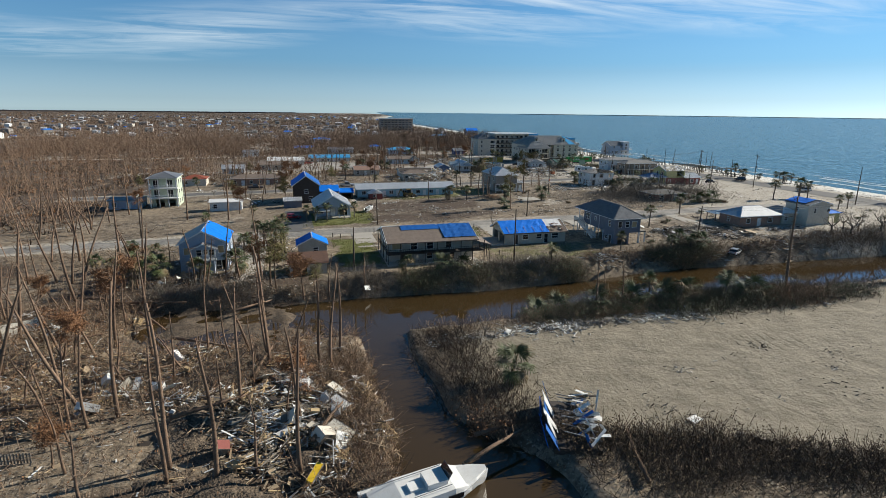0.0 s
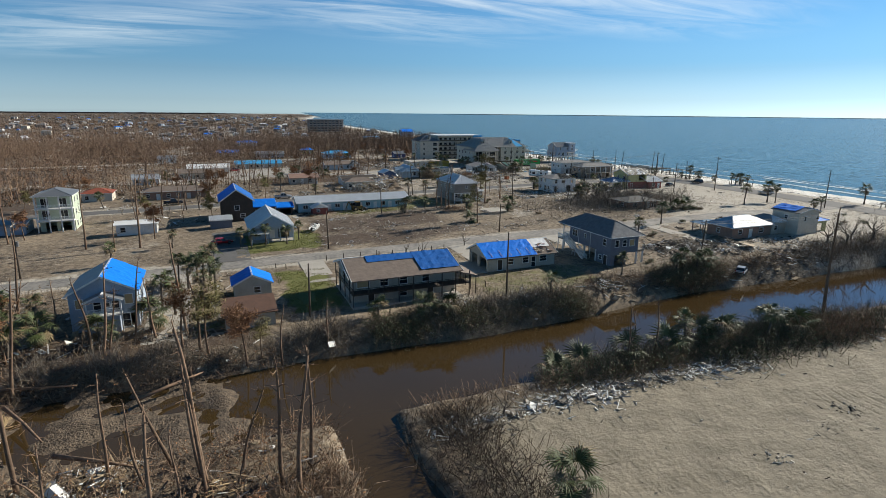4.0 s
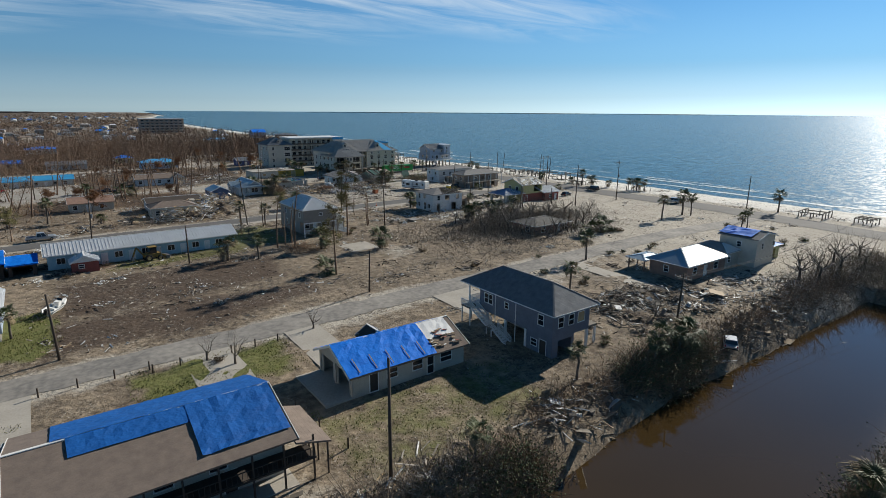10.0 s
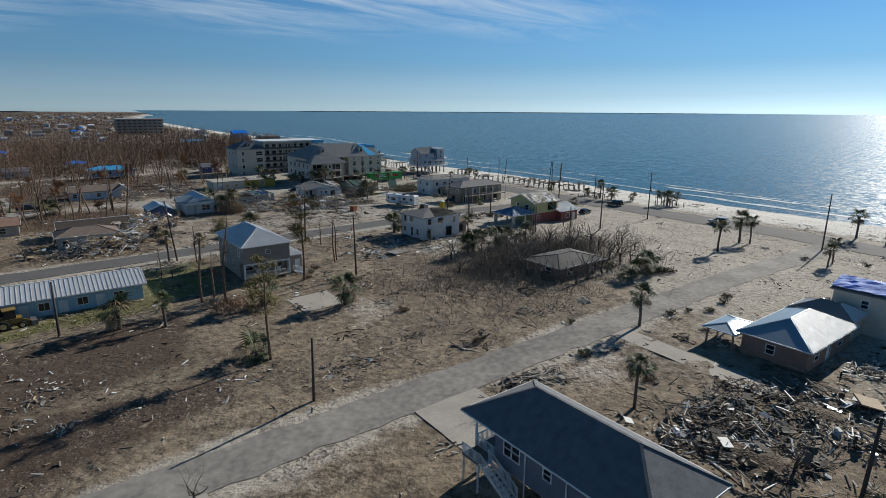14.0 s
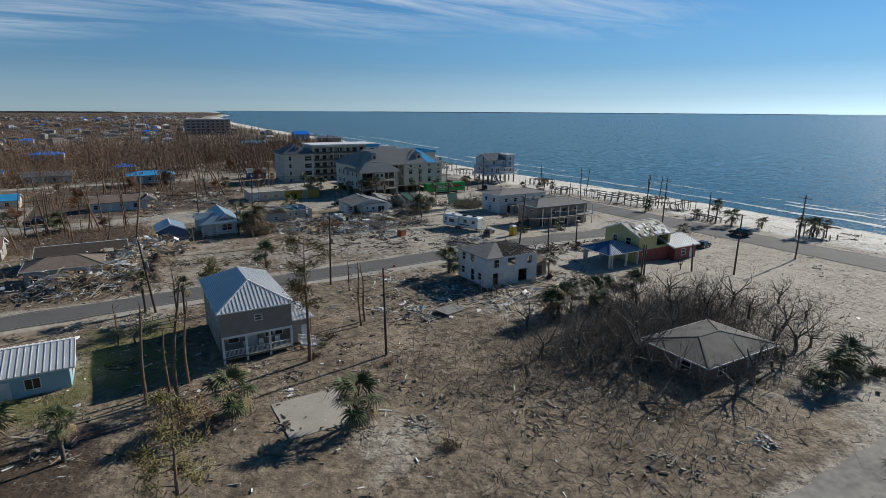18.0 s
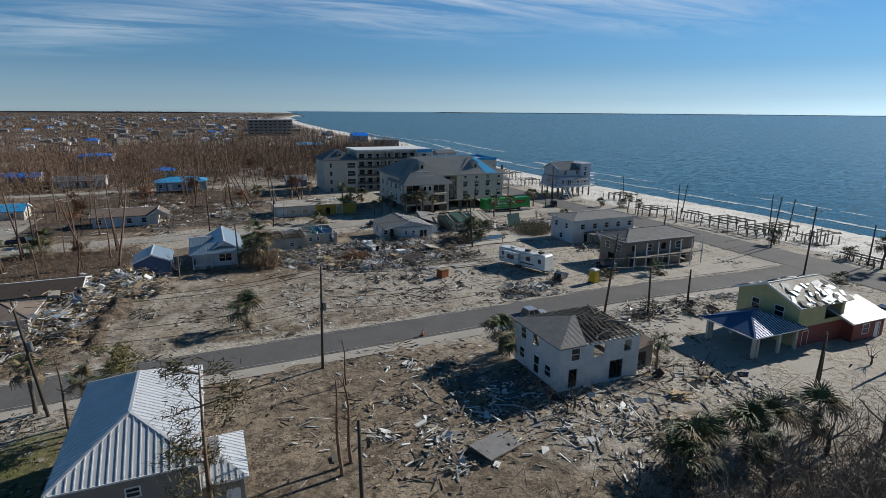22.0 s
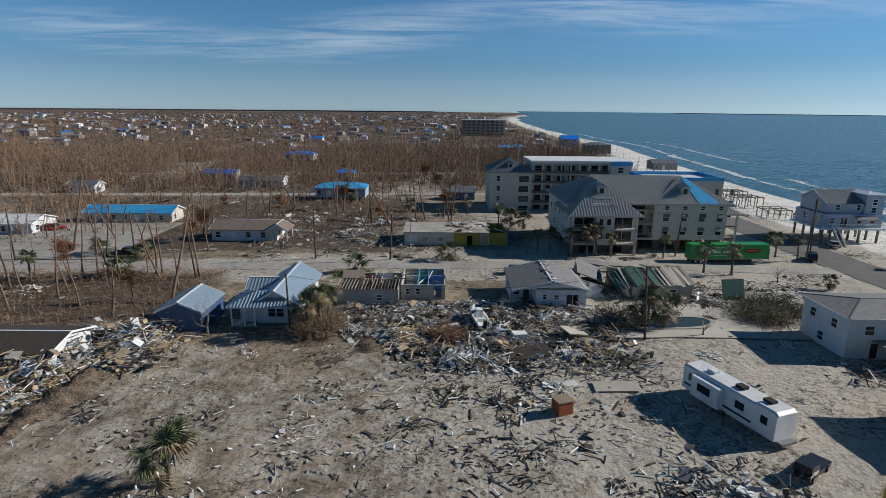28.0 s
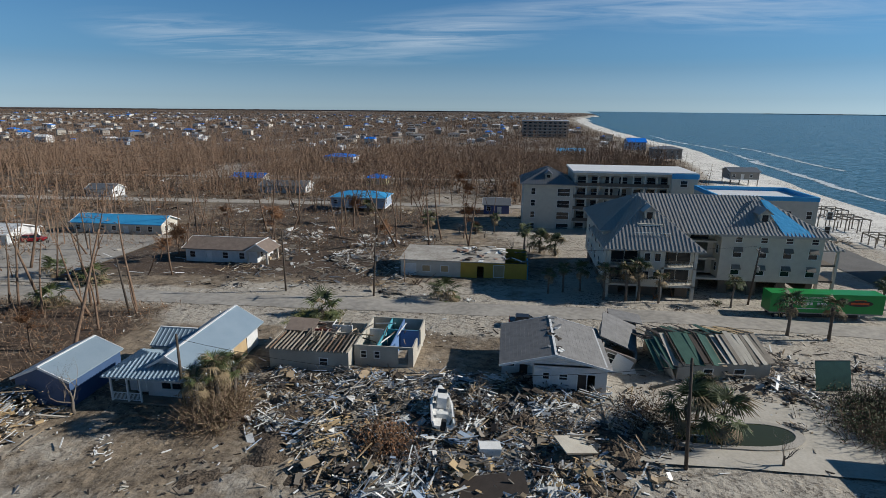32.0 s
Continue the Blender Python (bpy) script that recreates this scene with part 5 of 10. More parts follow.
ribs(g, top["s"], 0.45, 0.1, 0.05)
part("white_seam", g, METAL_WHITE, H)
for x in (-a - 7.9, -a - 7.3, -a - 3.6, -a - 0.6):
    for y in (-b - 0.4, -b + 6.1):
        post(H, x, y, 0, 3.0, 0.32, STUCCO)
floor_slab(H, -a - 8.4, -b - 1, -a, -b + 6.6, -0.2, 0.08)
walls(H, a, -b - 1.4, a + 6.4, b - 1.8, 0, 2.8, RED_WALL, s=[(2, 0.9, 1.2, 1.2), (4.6, 0, 0.9, 2, "d")], e=[(2, 0.9, 1.2, 1.2)])
gable_roof(H, a - 0.5, -b - 1.4, a + 6.4, b - 1.8, 2.8, 1.3, METAL_ROOF, "x", over=0.5, seams=0.5, wallm=RED_WALL, gables="e")

# white motels by the coast road
H, a, b = house("coast_motel", "white two-storey motel with flat grey roof and broken deck", 155.4, 251.5, 172.4, 260.0, -0.9)
walls(H, -a, -b, a, b, 0, 5.4, SIDING_WHITE, s=[(2 + i * 3.3, 3.3, 1.1, 1.1) for i in range(5)] + [(3, 0.2, 1, 2.0, "D"), (8, 0.9, 1.4, 1.1), (13, 0.2, 1, 2.0, "D")], w=[(2, 3.3, 1, 1.1), (6, 3.3, 1, 1.1), (4, 0.8, 1, 1.1)])
hip_roof(H, -a, -b, a, b, 5.4, 0.9, SHINGLE_GREY, over=0.6)
floor_slab(H, -a + 3, -b - 3.2, a, -b, 2.5, 2.65, WOOD_GREY, "deck")
railing(H, (-a + 3, -b - 3.1, 2.65), (a - 8, -b - 3.1, 2.65), 0.95, WOOD_GREY)
for i in range(8):
    post(H, blend(-a + 3.1, a - 0.2, i / 7), -b - 3.1, 0, 2.5, 0.18, WOOD_GREY)
stair(H, (-a + 4.5, -b - 6.4, 0), (-a + 4.5, -b - 3.2, 2.6), 1.2, WOOD_GREY)
H, a, b = house("brown_motel", "brown two-storey motel with damaged walls and grey roof", 152.4, 231.0, 169.4, 238.4, -0.8)
walls(H, -a, -b, a, b, 0, 5.2, mat("scuffed_brown_wall", (0.2, 0.14, 0.1), (0.32, 0.27, 0.22), rough=0.85, scale=0.35, fine=3), s=[(1.4 + i * 3.6, 3.1, 1.2, 1.2, "w" if i % 2 else "o") for i in range(4)] + [(1 + i * 4.2, 0.1, 1.6, 2.1, "o" if i % 2 else "D") for i in range(4)], w=[(1.4, 3.1, 1.2, 1.2), (4.6, 3.1, 1.2, 1.2), (3, 0.1, 2, 2.1, "o")])
hip_roof(H, -a, -b, a, b, 5.2, 1.4, SHINGLE_GREY, over=0.7)
floor_slab(H, -a, -b - 2.4, a, -b, 2.5, 2.65, WOOD_GREY, "gallery")
for i in range(7):
    post(H, blend(-a + 0.1, a - 0.2, i / 6), -b - 2.3, 0, 5.2, 0.16, TRIM)

# low brick house caught in the oaks
H, a, b = house("oak_house", "low dark brick house with grey roof under fallen oaks", 114.8, 156.4, 126.4, 164.4, -0.5)
walls(H, -a, -b, a, b, 0, 2.5, BRICK, s=[(2, 0.9, 1.4, 1.2), (7.4, 0.1, 1.0, 2.1, "d"), (9.2, 0.6, 1.6, 1.6, "g")], w=[(2, 0.9, 1.2, 1.2)], e=[(2, 0.9, 1.2, 1.2)])
hip_roof(H, -a, -b, a, b, 2.5, 1.0, mat("mossy_grey_shingle", (0.14, 0.135, 0.13), (0.07, 0.068, 0.064), rough=0.9, scale=0.5), over=0.6)


# ---- condominiums and houses beyond ----
def condo_windows(n, first, pitch, floors, z0=3.4, w=1.0, h=1.5, step=3.0):
    return [(first + i * pitch, z0 + f * step, w, h) for f in range(floors) for i in range(n)]


H, a, b = house("condominium", "cream four-storey condominium with ribbed grey metal roofs", 133.6, 307.4, 168.4, 327.0, -0.6)
# ground storey, its shade put into the brown wall colour, then three floors
walls(H, -a + 0.5, -b + 0.5, a - 0.5, b, 0, 2.9, CONDO_SHADED, s=[(2 + 4.6 * i, 0, 3.2, 2.4, "o") for i in range(7)], w=[(3, 0, 4, 2.4, "o"), (11, 0, 4, 2.4, "o")])
floor_slab(H, -a, -b, a, b, 2.6, 2.9, CONDO_WALL, "floor_band")
walls(H, -a, -b, -a + 14, b, 2.9, 10.4, CONDO_WALL, w=condo_windows(4, 2, 4.4, 2, 0.9, 1.4, 1.4, 3.0), s=[])
wall(H, "s", -a + 14, -b + 3.2, -a + 19, b, 2.9, 10.4, CONDO_WALL, [(1, 0.3 + 3 * f, 3, 2.2, "o") for f in range(2)] + [(1, 6.0, 3, 1.6)])
for f in range(3):
    floor_slab(H, -a + 14, -b + 1.6, -a + 19, -b + 3.2, 2.6 + 3 * f, 2.9 + 3 * f, CONDO_WALL, "balcony")
walls(H, -a + 19, -b, a, b, 2.9, 10.2, CONDO_WALL, s=condo_windows(4, 2.0, 3.9, 2, 0.8, 1.3, 1.6) + [(2.2 + 3.9 * i, 6.3, 1.0, 0.8) for i in range(4)], e=condo_windows(3, 2, 5, 2, 0.9), w=[(1, 1, 1, 1.4), (1, 4, 1, 1.4)], n=[(3, 1, 1.4, 1.4)])
for f in range(2):
    for i in range(4):
        u = -a + 19 + 2.0 + 3.9 * i
        sh = Geo()
        slab(sh, pose(u + 0.65, -b - 0.32, 2.9 + 0.8 + 3 * f + 1.35, -40, 0, 0), 1.4, 0.06, 0.9)
        part("shutter", sh, WOOD_GREY, H)
# west wing towards the street, with galleries
WX0, WX1, WY0 = -a, -a + 13.8, -b - 5.4
walls(H, WX0, WY0 + 1.8, WX1, -b, 2.9, 8.6, CONDO_WALL, w=condo_windows(1, 2, 2, 2, 0.8), s=[(0.8, 0.1 + 3 * f, 4.2, 2.2, "g") for f in range(2)] + [(9.0, 0.1 + 3 * f, 4.2, 2.2, "g") for f in range(2)] + [(6.4, 0.8 + 3 * f, 1, 1.4) for f in range(2)])
# walls below the wing carry painted shade as well
walls(H, WX0 + 0.4, WY0 + 1.8, WX1 - 0.4, -b + 0.4, 0, 2.6, CONDO_SHADED, s=[(2, 0, 3, 2.3, "o"), (8, 0, 3, 2.3, "o")])
for f in range(2):
    floor_slab(H, WX0, WY0, WX1, WY0 + 1.8, 2.6 + 3 * f, 2.9 + 3 * f, CONDO_WALL, "gallery_floor")
    for u0, u1 in ((WX0 + 0.2, WX0 + 5.0), (WX1 - 5.0, WX1 - 0.2)):
        railing(H, (u0, WY0 + 0.1, 2.9 + 3 * f), (u1, WY0 + 0.1, 2.9 + 3 * f), 1.0, WOOD_GREY, 0.2)
for x in (WX0 + 0.25, WX0 + 5.2, WX1 - 5.2, WX1 - 0.25):
    post(H, x, WY0 + 0.25, 0, 8.6, 0.5, CONDO_WALL, "column")
part("panel", box(Geo(), WX0 + 5.2, WY0 + 0.02, 2.9, WX1 - 5.2, WY0 + 0.3, 8.6), CONDO_WALL, H)
for f in range(2):
    for x in (WX0 + 5.6, WX0 + 7.2):
        wn_ = part("window", box(Geo(), x, WY0 - 0.03, 3.8 + 3 * f, x + 1.0, WY0 + 0.015, 5.2 + 3 * f), TRIM, H)
        part("pane", box(Geo(), x + 0.08, WY0 - 0.05, 3.88 + 3 * f, x + 0.92, WY0 - 0.031, 5.12 + 3 * f), GLASS, wn_)


def ribbed(parent, slopes, c, th, m, pitch=0.6, name="roof", label=""):
    ob = part(name, sheet_solid(slopes, c, th), m, parent, label)
    g = Geo()
    for p in slopes.values():
        ribs(g, [Vector(q) + Vector((0, 0, th)) for q in p], pitch, 0.09, 0.09)
    part("seam", g, m, ob)
    return ob


CONDO_ROOF = mat("condo_metal_roof", (0.44, 0.425, 0.395), (0.36, 0.35, 0.33), rough=0.42, metal=0.35, scale=0.3, bump=0.05)
c, r, sl = hip_shape(-a, -b, a, b, 10.4, 4.9, 0.9, 0.25)
ribbed(H, sl, c, 0.2, CONDO_ROOF, label="long ribbed grey metal roof")
# west wing roof, running towards the street
x0, x1, y0, y1 = WX0 - 0.9, WX1 + 0.9, WY0 - 0.9, -b + 9.5
xm = (x0 + x1) / 2
c = [(x0, y0, 8.6), (x1, y0, 8.6), (x1, y1, 8.6), (x0, y1, 8.6)]
r0, r1 = (xm, y0 + 8.2, 15.0), (xm, y1, 15.0)
sl = {"s": [c[0], c[1], r0], "w": [c[3], c[0], r0, r1], "e": [c[1], c[2], r1, r0]}
ribbed(H, sl, c, 0.2, CONDO_ROOF, name="wing_roof")
# inset balcony and dormer in its street slope
part("inset_balcony", box(Geo(), xm - 2.7, y0 + 2.2, 9.9, xm + 2.7, y0 + 4.6, 10.2), TRIM, H)
g = Geo()
box(g, xm - 1.9, y0 + 3.9, 10.2, xm + 1.9, y0 + 4.7, 12.2)
part("inset_wall", g, CONDO_WALL, H)
wn_ = part("window", box(Geo(), xm - 1.5, y0 + 3.84, 10.3, xm + 1.5, y0 + 3.895, 12.0), TRIM, H)
for i in range(3):
    part("pane", box(Geo(), xm - 1.4 + i * 0.97, y0 + 3.8, 10.4, xm - 0.53 + i * 0.97, y0 + 3.838, 11.9), GLASS, wn_)
railing(H, (xm - 2.7, y0 + 2.3, 10.2), (xm + 2.7, y0 + 2.3, 10.2), 0.9, TRIM, 0.3)


def dormer(parent, x, y, z, m):
    box_ = Geo()
    box(box_, x - 0.75, y, z, x + 0.75, y + 3.0, z + 1.7)
    d = part("dormer", box_, CONDO_WALL, parent)
    w_ = part("window", box(Geo(), x - 0.45, y - 0.05, z + 0.4, x + 0.45, y - 0.004, z + 1.5), GLASS, d)
    g = Geo()
    for sgn in (-1, 1):
        p = [(x + sgn * 1.15, y - 0.4, z + 1.55), (x, y - 0.4, z + 2.5), (x, y + 3.4, z + 2.5), (x + sgn * 1.15, y + 3.4, z + 1.55)]
        g.add(p + [(q[0], q[1], q[2] + 0.1) for q in p], [(0, 1, 2, 3), (7, 6, 5, 4), (0, 4, 5, 1), (1, 5, 6, 2), (2, 6, 7, 3), (3, 7, 4, 0)])
    g.add([(x - 0.95, y, z + 1.7), (x + 0.95, y, z + 1.7), (x, y, z + 2.45)], [(0, 1, 2)])
    part("dormer_roof", g, m, d)


dormer(H, xm, y0 + 5.2, 12.4, CONDO_ROOF)
# east block roof
x0, x1, y0, y1 = -a + 18.4, a + 1.2, -b - 0.9, b - 4
c = [(x0, y0, 10.2), (x1, y0, 10.2), (x1, y1, 10.2), (x0, y1, 10.2)]
r0, r1 = (x0 + 7.6, y0 + 8, 14.9), (x1 - 8, y0 + 8, 14.9)
sl = {"s": [c[0], c[1], r1, r0], "w": [c[3], c[0], r0], "e": [c[1], c[2], r1]}
ribbed(H, sl, c, 0.22, CONDO_ROOF, name="block_roof")
dormer(H, (r0[0] + r1[0]) / 2 - 0.8, y0 + 3.2, 11.9, CONDO_ROOF)
up = Vector((0, 0, 0.3))
e1 = [Vector(sl["s"][0]).lerp(Vector(sl["s"][1]), 0.56) + up, Vector(sl["s"][0]).lerp(Vector(sl["s"][1]), 0.83) + up, Vector(r1) + up, Vector(r1).lerp(Vector(r0), 0.5) + up]
tarp(H, e1, TARP_SKY, wrinkle=0.03, seed=31, label="sky-blue tarpaulin on the roof slope")
# east porch
c, r, sl = hip_shape(a, -b + 1, a + 3.2, b - 2, 8.0, 1.3, 0.5)
ribbed(H, sl, c, 0.18, CONDO_ROOF, name="porch_roof")
for y in (-b + 1.3, -b + 6, -b + 11, b - 2.4):
    post(H, a + 3.0, y, 0, 8.0, 0.4, CONDO_WALL, "column")
for f in range(2):
    floor_slab(H, a, -b + 1, a + 2.8, b - 2, 2.6 + 2.7 * f, 2.85 + 2.7 * f, CONDO_SHADED, "gallery_floor")

# rear flat-roofed wing
H, a, b = house("condo_rear_wing", "flat-roofed condominium wing with white roof and blue parapet", 161, 335, 181, 350, -1.6)
walls(H, -a, -b, a, b, 0, 13.0, CONDO_WALL, s=condo_windows(6, 2, 4, 3), w=condo_windows(4, 2, 4, 3))
part("roof", box(Geo(), -a + 0.4, -b + 0.4, 12.9, a - 0.4, b - 0.4, 13.05), METAL_WHITE, H)
for s_ in ((-a - 0.1, -b - 0.1, a + 0.1, -b + 0.35), (-a - 0.1, b - 0.35, a + 0.1, b + 0.1), (-a - 0.1, -b + 0.36, -a + 0.35, b - 0.36), (a - 0.35, -b + 0.36, a + 0.1, b - 0.36)):
    part("parapet", box(Geo(), s_[0], s_[1], 13.01, s_[2], s_[3], 13.9), TARP_SKY, H)

# second condominium block
H, a, b = house("condominium", "five-storey condominium with open galleries and flat white roof", 121.4, 356.2, 163.0, 372.0, -1.2)
walls(H, -a, -b, -a + 12.5, b, 0, 12.4, CONDO_WALL, s=condo_windows(1, 2, 3, 4, 0.9) + condo_windows(1, 8.6, 3, 4, 0.6, 3, 1.8), w=condo_windows(3, 2, 4.6, 4, 0.9))
c, r, sl = hip_shape(-a, -b, -a + 12.5, b, 12.4, 3.6, 0.9)
ribbed(H, sl, c, 0.2, METAL_GREY, name="corner_roof")
dormer(H, -a + 6.2, -b + 1.8, 13.2, METAL_GREY)
walls(H, -a + 12.5, -b + 2.2, a, b, 0, 15.6, CONDO_WALL, s=condo_windows(9, 1.2, 3.4, 5, 0.4, 2.0, 2.0))
for f in range(5):
    floor_slab(H, -a + 12.5, -b, a - 6, -b + 2.2, 3.0 + 3 * f, 3.25 + 3 * f, CONDO_WALL, "gallery_floor")
    part("gallery_rail", box(Geo(), -a + 12.5, -b, 3.25 + 3 * f, a - 6, -b + 0.1, 4.1 + 3 * f), CONDO_SHADED if f < 4 else CONDO_WALL, H)
for i in range(9):
    post(H, blend(-a + 12.8, a - 6.2, i / 8), -b + 0.25, 0, 15.4, 0.4, CONDO_WALL, "column")
part("roof", box(Geo(), -a + 12, -b - 0.6, 15.6, a + 0.4, b + 0.4, 16.1), METAL_WHITE, H)
walls(H, a - 6, -b - 2, a, -b + 2.1, 0, 15.6, CONDO_WALL, s=condo_windows(1, 2, 2, 5, 0.8, 1.6, 1.5))
part("tower_band", box(Geo(), a - 6.2, -b - 2.2, 14.8, a + 0.2, -b - 2.01, 16.0), TARP_SKY, H)

# beach house on tall piles
H, a, b = house("beach_house", "pale three-storey beach house on tall timber piles", 197.6, 318.6, 211.6, 329.6, -2.4)
for i in range(4):
    for j in range(4):
        post(H, blend(-a + 0.3, a - 0.3, i / 3), blend(-b + 0.3, b - 0.3, j / 3), -1, 4.4, 0.4, WOOD_GREY, "stilt")
floor_slab(H, -a - 1.2, -b - 1.2, a + 1.2, b, 4.4, 4.8, TRIM, "deck")
walls(H, -a, -b, a, b, 4.8, 8.0, SIDING_BLUE, s=[(1.5, 1, 1, 1.4), (4, 0.2, 1.6, 2.1, "g"), (8, 1, 1, 1.4), (11, 1, 1.2, 1.4)], w=[(2, 1, 1, 1.4), (6, 1, 1.4, 1.4)])
walls(H, -a + 1, -b + 1, a - 3, b, 8.0, 10.6, SIDING_BLUE, s=[(2, 0.8, 1, 1.3), (7, 0.8, 1, 1.3)], w=[(3, 0.8, 1, 1.3)])
walls(H, a - 4.4, -b + 0.4, a, b - 2, 8.0, 12.6, SIDING_BLUE, s=[(1.6, 2.2, 1.1, 1.3), (1.6, 0.4, 1.1, 1.2)], e=[(2, 2, 1, 1.3)], w=[(3, 3, 1, 1)])
gable_roof(H, -a + 1, -b + 1, a - 4, b, 10.6, 2.4, METAL_GREY, "x", over=0.6, seams=0.6, wallm=SIDING_BLUE, gables="w")
hip_roof(H, a - 4.4, -b + 0.4, a, b - 2, 12.6, 0.5, METAL_ROOF, over=0.5)
part("porch_roof", slab(Geo(), pose(2.5, -b - 0.4, 7.4, 16, 0, 0), 5, 3, 0.15), METAL_GREY, H)
railing(H, (-a - 1.1, -b - 1.1, 4.8), (a + 1.1, -b - 1.1, 4.8), 1.0, TRIM, 0.25)
for f in (4.8, 8.0):
    floor_slab(H, a, -b + 1, a + 2.6, b - 2, f - 0.3, f, TRIM, "balcony")
    railing(H, (a + 2.5, -b + 1, f), (a + 2.5, b - 2, f), 1.0, TRIM, 0.25)
stair(H, (-a + 2, -b - 6, 0), (-a + 2, -b - 1.2, 4.7), 1.2, WOOD_GREY)

# blue-roofed house by the third street, with its shed
H, a, b = house("metal_roof_house", "white house with long pale blue metal roof", 77.4, 262.6, 86.4, 276.6, 0)
walls(H, -a + 3.4, -b, a, b, 0.3, 3.3, SIDING_WHITE, s=[(1.6, 0.9, 1.0, 1.4), (2.75, 0.9, 1.0, 1.4)], e=[(5, 1, 1.2, 1.2), (7.6, 0, 3.4, 2.6, "b")], w=[(11, 1, 1.2, 1.2)])
gable_roof(H, -a + 3.2, -b, a, b, 3.3, 1.7, METAL_BLUE, "y", over=0.6, wallm=SIDING_WHITE, gables="sn")
c, r, sl = hip_shape(-a + 0.2, -b - 1.6, a - 0.4, -b + 4.2, 3.1, 1.3, 0.4)
ribbed(H, sl, c, 0.14, METAL_BLUE, 0.45, name="porch_roof")
gable_roof(H, -a, -b + 6.5, -a + 4, -b + 10.5, 3.0, 1.2, METAL_BLUE, "x", over=0.3, seams=0.5, wallm=SIDING_WHITE, gables="w")
walls(H, -a, -b + 6.5, -a + 4, -b + 10.5, 0.3, 3.0, SIDING_WHITE, w=[(2, 1, 1, 1.2)])
walls(H, -a + 0.8, -b + 0.8, -a + 3.4, -b + 5, 0.3, 3.0, SIDING_WHITE, s=[(0.9, 0, 0.9, 2.0, "d")])
floor_slab(H, -a + 0.3, -b - 1.5, a - 0.4, -b, 0.1, 0.3, WOOD_GREY, "porch_floor")
for x in (-a + 0.4, -a + 2.2, -a + 3.6):
    post(H, x, -b - 1.4, 0.3, 3.1, 0.16)
railing(H, (-a + 0.4, -b - 1.4, 0.35), (-a + 3.6, -b - 1.4, 0.35), 0.9)
H, a, b = house("metal_shed", "navy metal shed with pale blue gable roof", 68.2, 260.0, 74.2, 267.6, 0, "shed")
walls(H, -a, -b, a, b, 0, 2.9, SIDING_NAVY)
gable_roof(H, -a, -b, a, b, 2.9, 1.3, METAL_BLUE, "y", over=0.25, wallm=SIDING_NAVY, gables="sn")

# white house with slipped grey roof
H, a, b = house("storm_house", "white house with grey shingle roof torn along the ridge", 117.4, 268.6, 128.4, 279.0, 0)
walls(H, -a + 3.4, -b, a, b, 0.1, 3.2, SIDING_WHITE, s=[(1.0, 1.4, 0.6, 0.7), (2.7, 1.4, 0.8, 0.6), (4.6, 0.1, 0.9, 2.0, "D"), (5.6, 0.1, 0.8, 2.0, "o")], e=[(3, 1, 1, 1.2), (8, 1, 1, 1.2)])
walls(H, -a, -b + 3.4, -a + 3.4, b, 0.1, 3.0, SIDING_WHITE, s=[(0.5, 1.0, 0.9, 0.9), (2.0, 0.1, 0.9, 2.1, "D")], w=[(3, 1, 1, 1.2)])
top, rf = gable_roof(H, -a + 0.2, -b, a, b, 3.0, 1.35, SHINGLE_GREY, "y", over=0.5, wallm=SIDING_WHITE, gables="sn")
g = Geo()
for i in range(26):
    y = uni(-b, b)
    slab(g, pose(0.3 + uni(-0.5, 0.5) + (a - 0.2) * 0.0, y, 4.5 + uni(-0.2, 0.1), uni(-20, 20), uni(-20, 20), uni(0, 180)), uni(0.4, 1.4), uni(0.2, 0.6), 0.05, R.choice((0, 0, 1, 2)))
part("torn_shingles", g, [SHINGLE_DARK, CHAR, WHITE], rf)
floor_slab(H, -a - 0.6, -b - 4, -a + 3.2, -b + 3.4, -0.1, 0.1, CONCRETE, "patio")

# roofless ruin with bare joists
H, a, b = house("roofless_house", "roofless cream house with bare joists and turquoise rooms", 90.6, 270.6, 107.2, 281.6, 0)
walls(H, -a, -b, -a + 9.4, b - 2, 0, 2.5, STUCCO_DIRTY, s=[(6, 0.8, 0.9, 0.8)], e=[(2, 0, 1, 2, "o")])
walls(H, -a + 9.6, -b + 1.8, a, b, 0, 2.7, STUCCO_DIRTY, s=[(0.8, 1.2, 0.6, 0.8), (2.4, 1.2, 0.6, 0.8), (5.2, 0.5, 1.2, 2.0, "o")], e=[(3, 0.8, 2.4, 1.9, "o")])
for x, col in ((-a + 12.2, mat("turquoise_plaster", (0.1, 0.38, 0.45), (0.08, 0.3, 0.37))), (-a + 13.8, mat("blue_plaster", (0.12, 0.22, 0.42), (0.1, 0.18, 0.35)))):
    part("inner_wall", box(Geo(), x, -b + 2.0, 0.02, x + 0.14, b - 0.2, 2.65), col, H)
    part("inner_wall", box(Geo(), x, b - 2.9 - (x % 1.5), 0.02, a - 0.2, b - 2.75 - (x % 1.5), 2.6), col, H)
for y in (-b + 3.3, -b + 5.6):
    part("inner_wall", box(Geo(), -a + 0.2, y, 0.02, -a + 9.2, y + 0.14, 2.45), STUCCO_DIRTY, H)
for x in (-a + 3.2, -a + 6.2):
    part("inner_wall", box(Geo(), x, -b + 3.5, 0.02, x + 0.14, b - 2.2, 2.45), STUCCO_DIRTY, H)
for i in range(20):
    part("joist", box(Geo(), -a - 0.3 + i * 0.5, -b - 0.4, 2.52 + 0.02 * (i % 3), -a - 0.22 + i * 0.5, -b + 4.6 + uni(-0.6, 1.4), 2.74 + 0.02 * (i % 3)), R.choice((WOOD_GREY, CHAR, WOOD_GREY, BARK)), H)
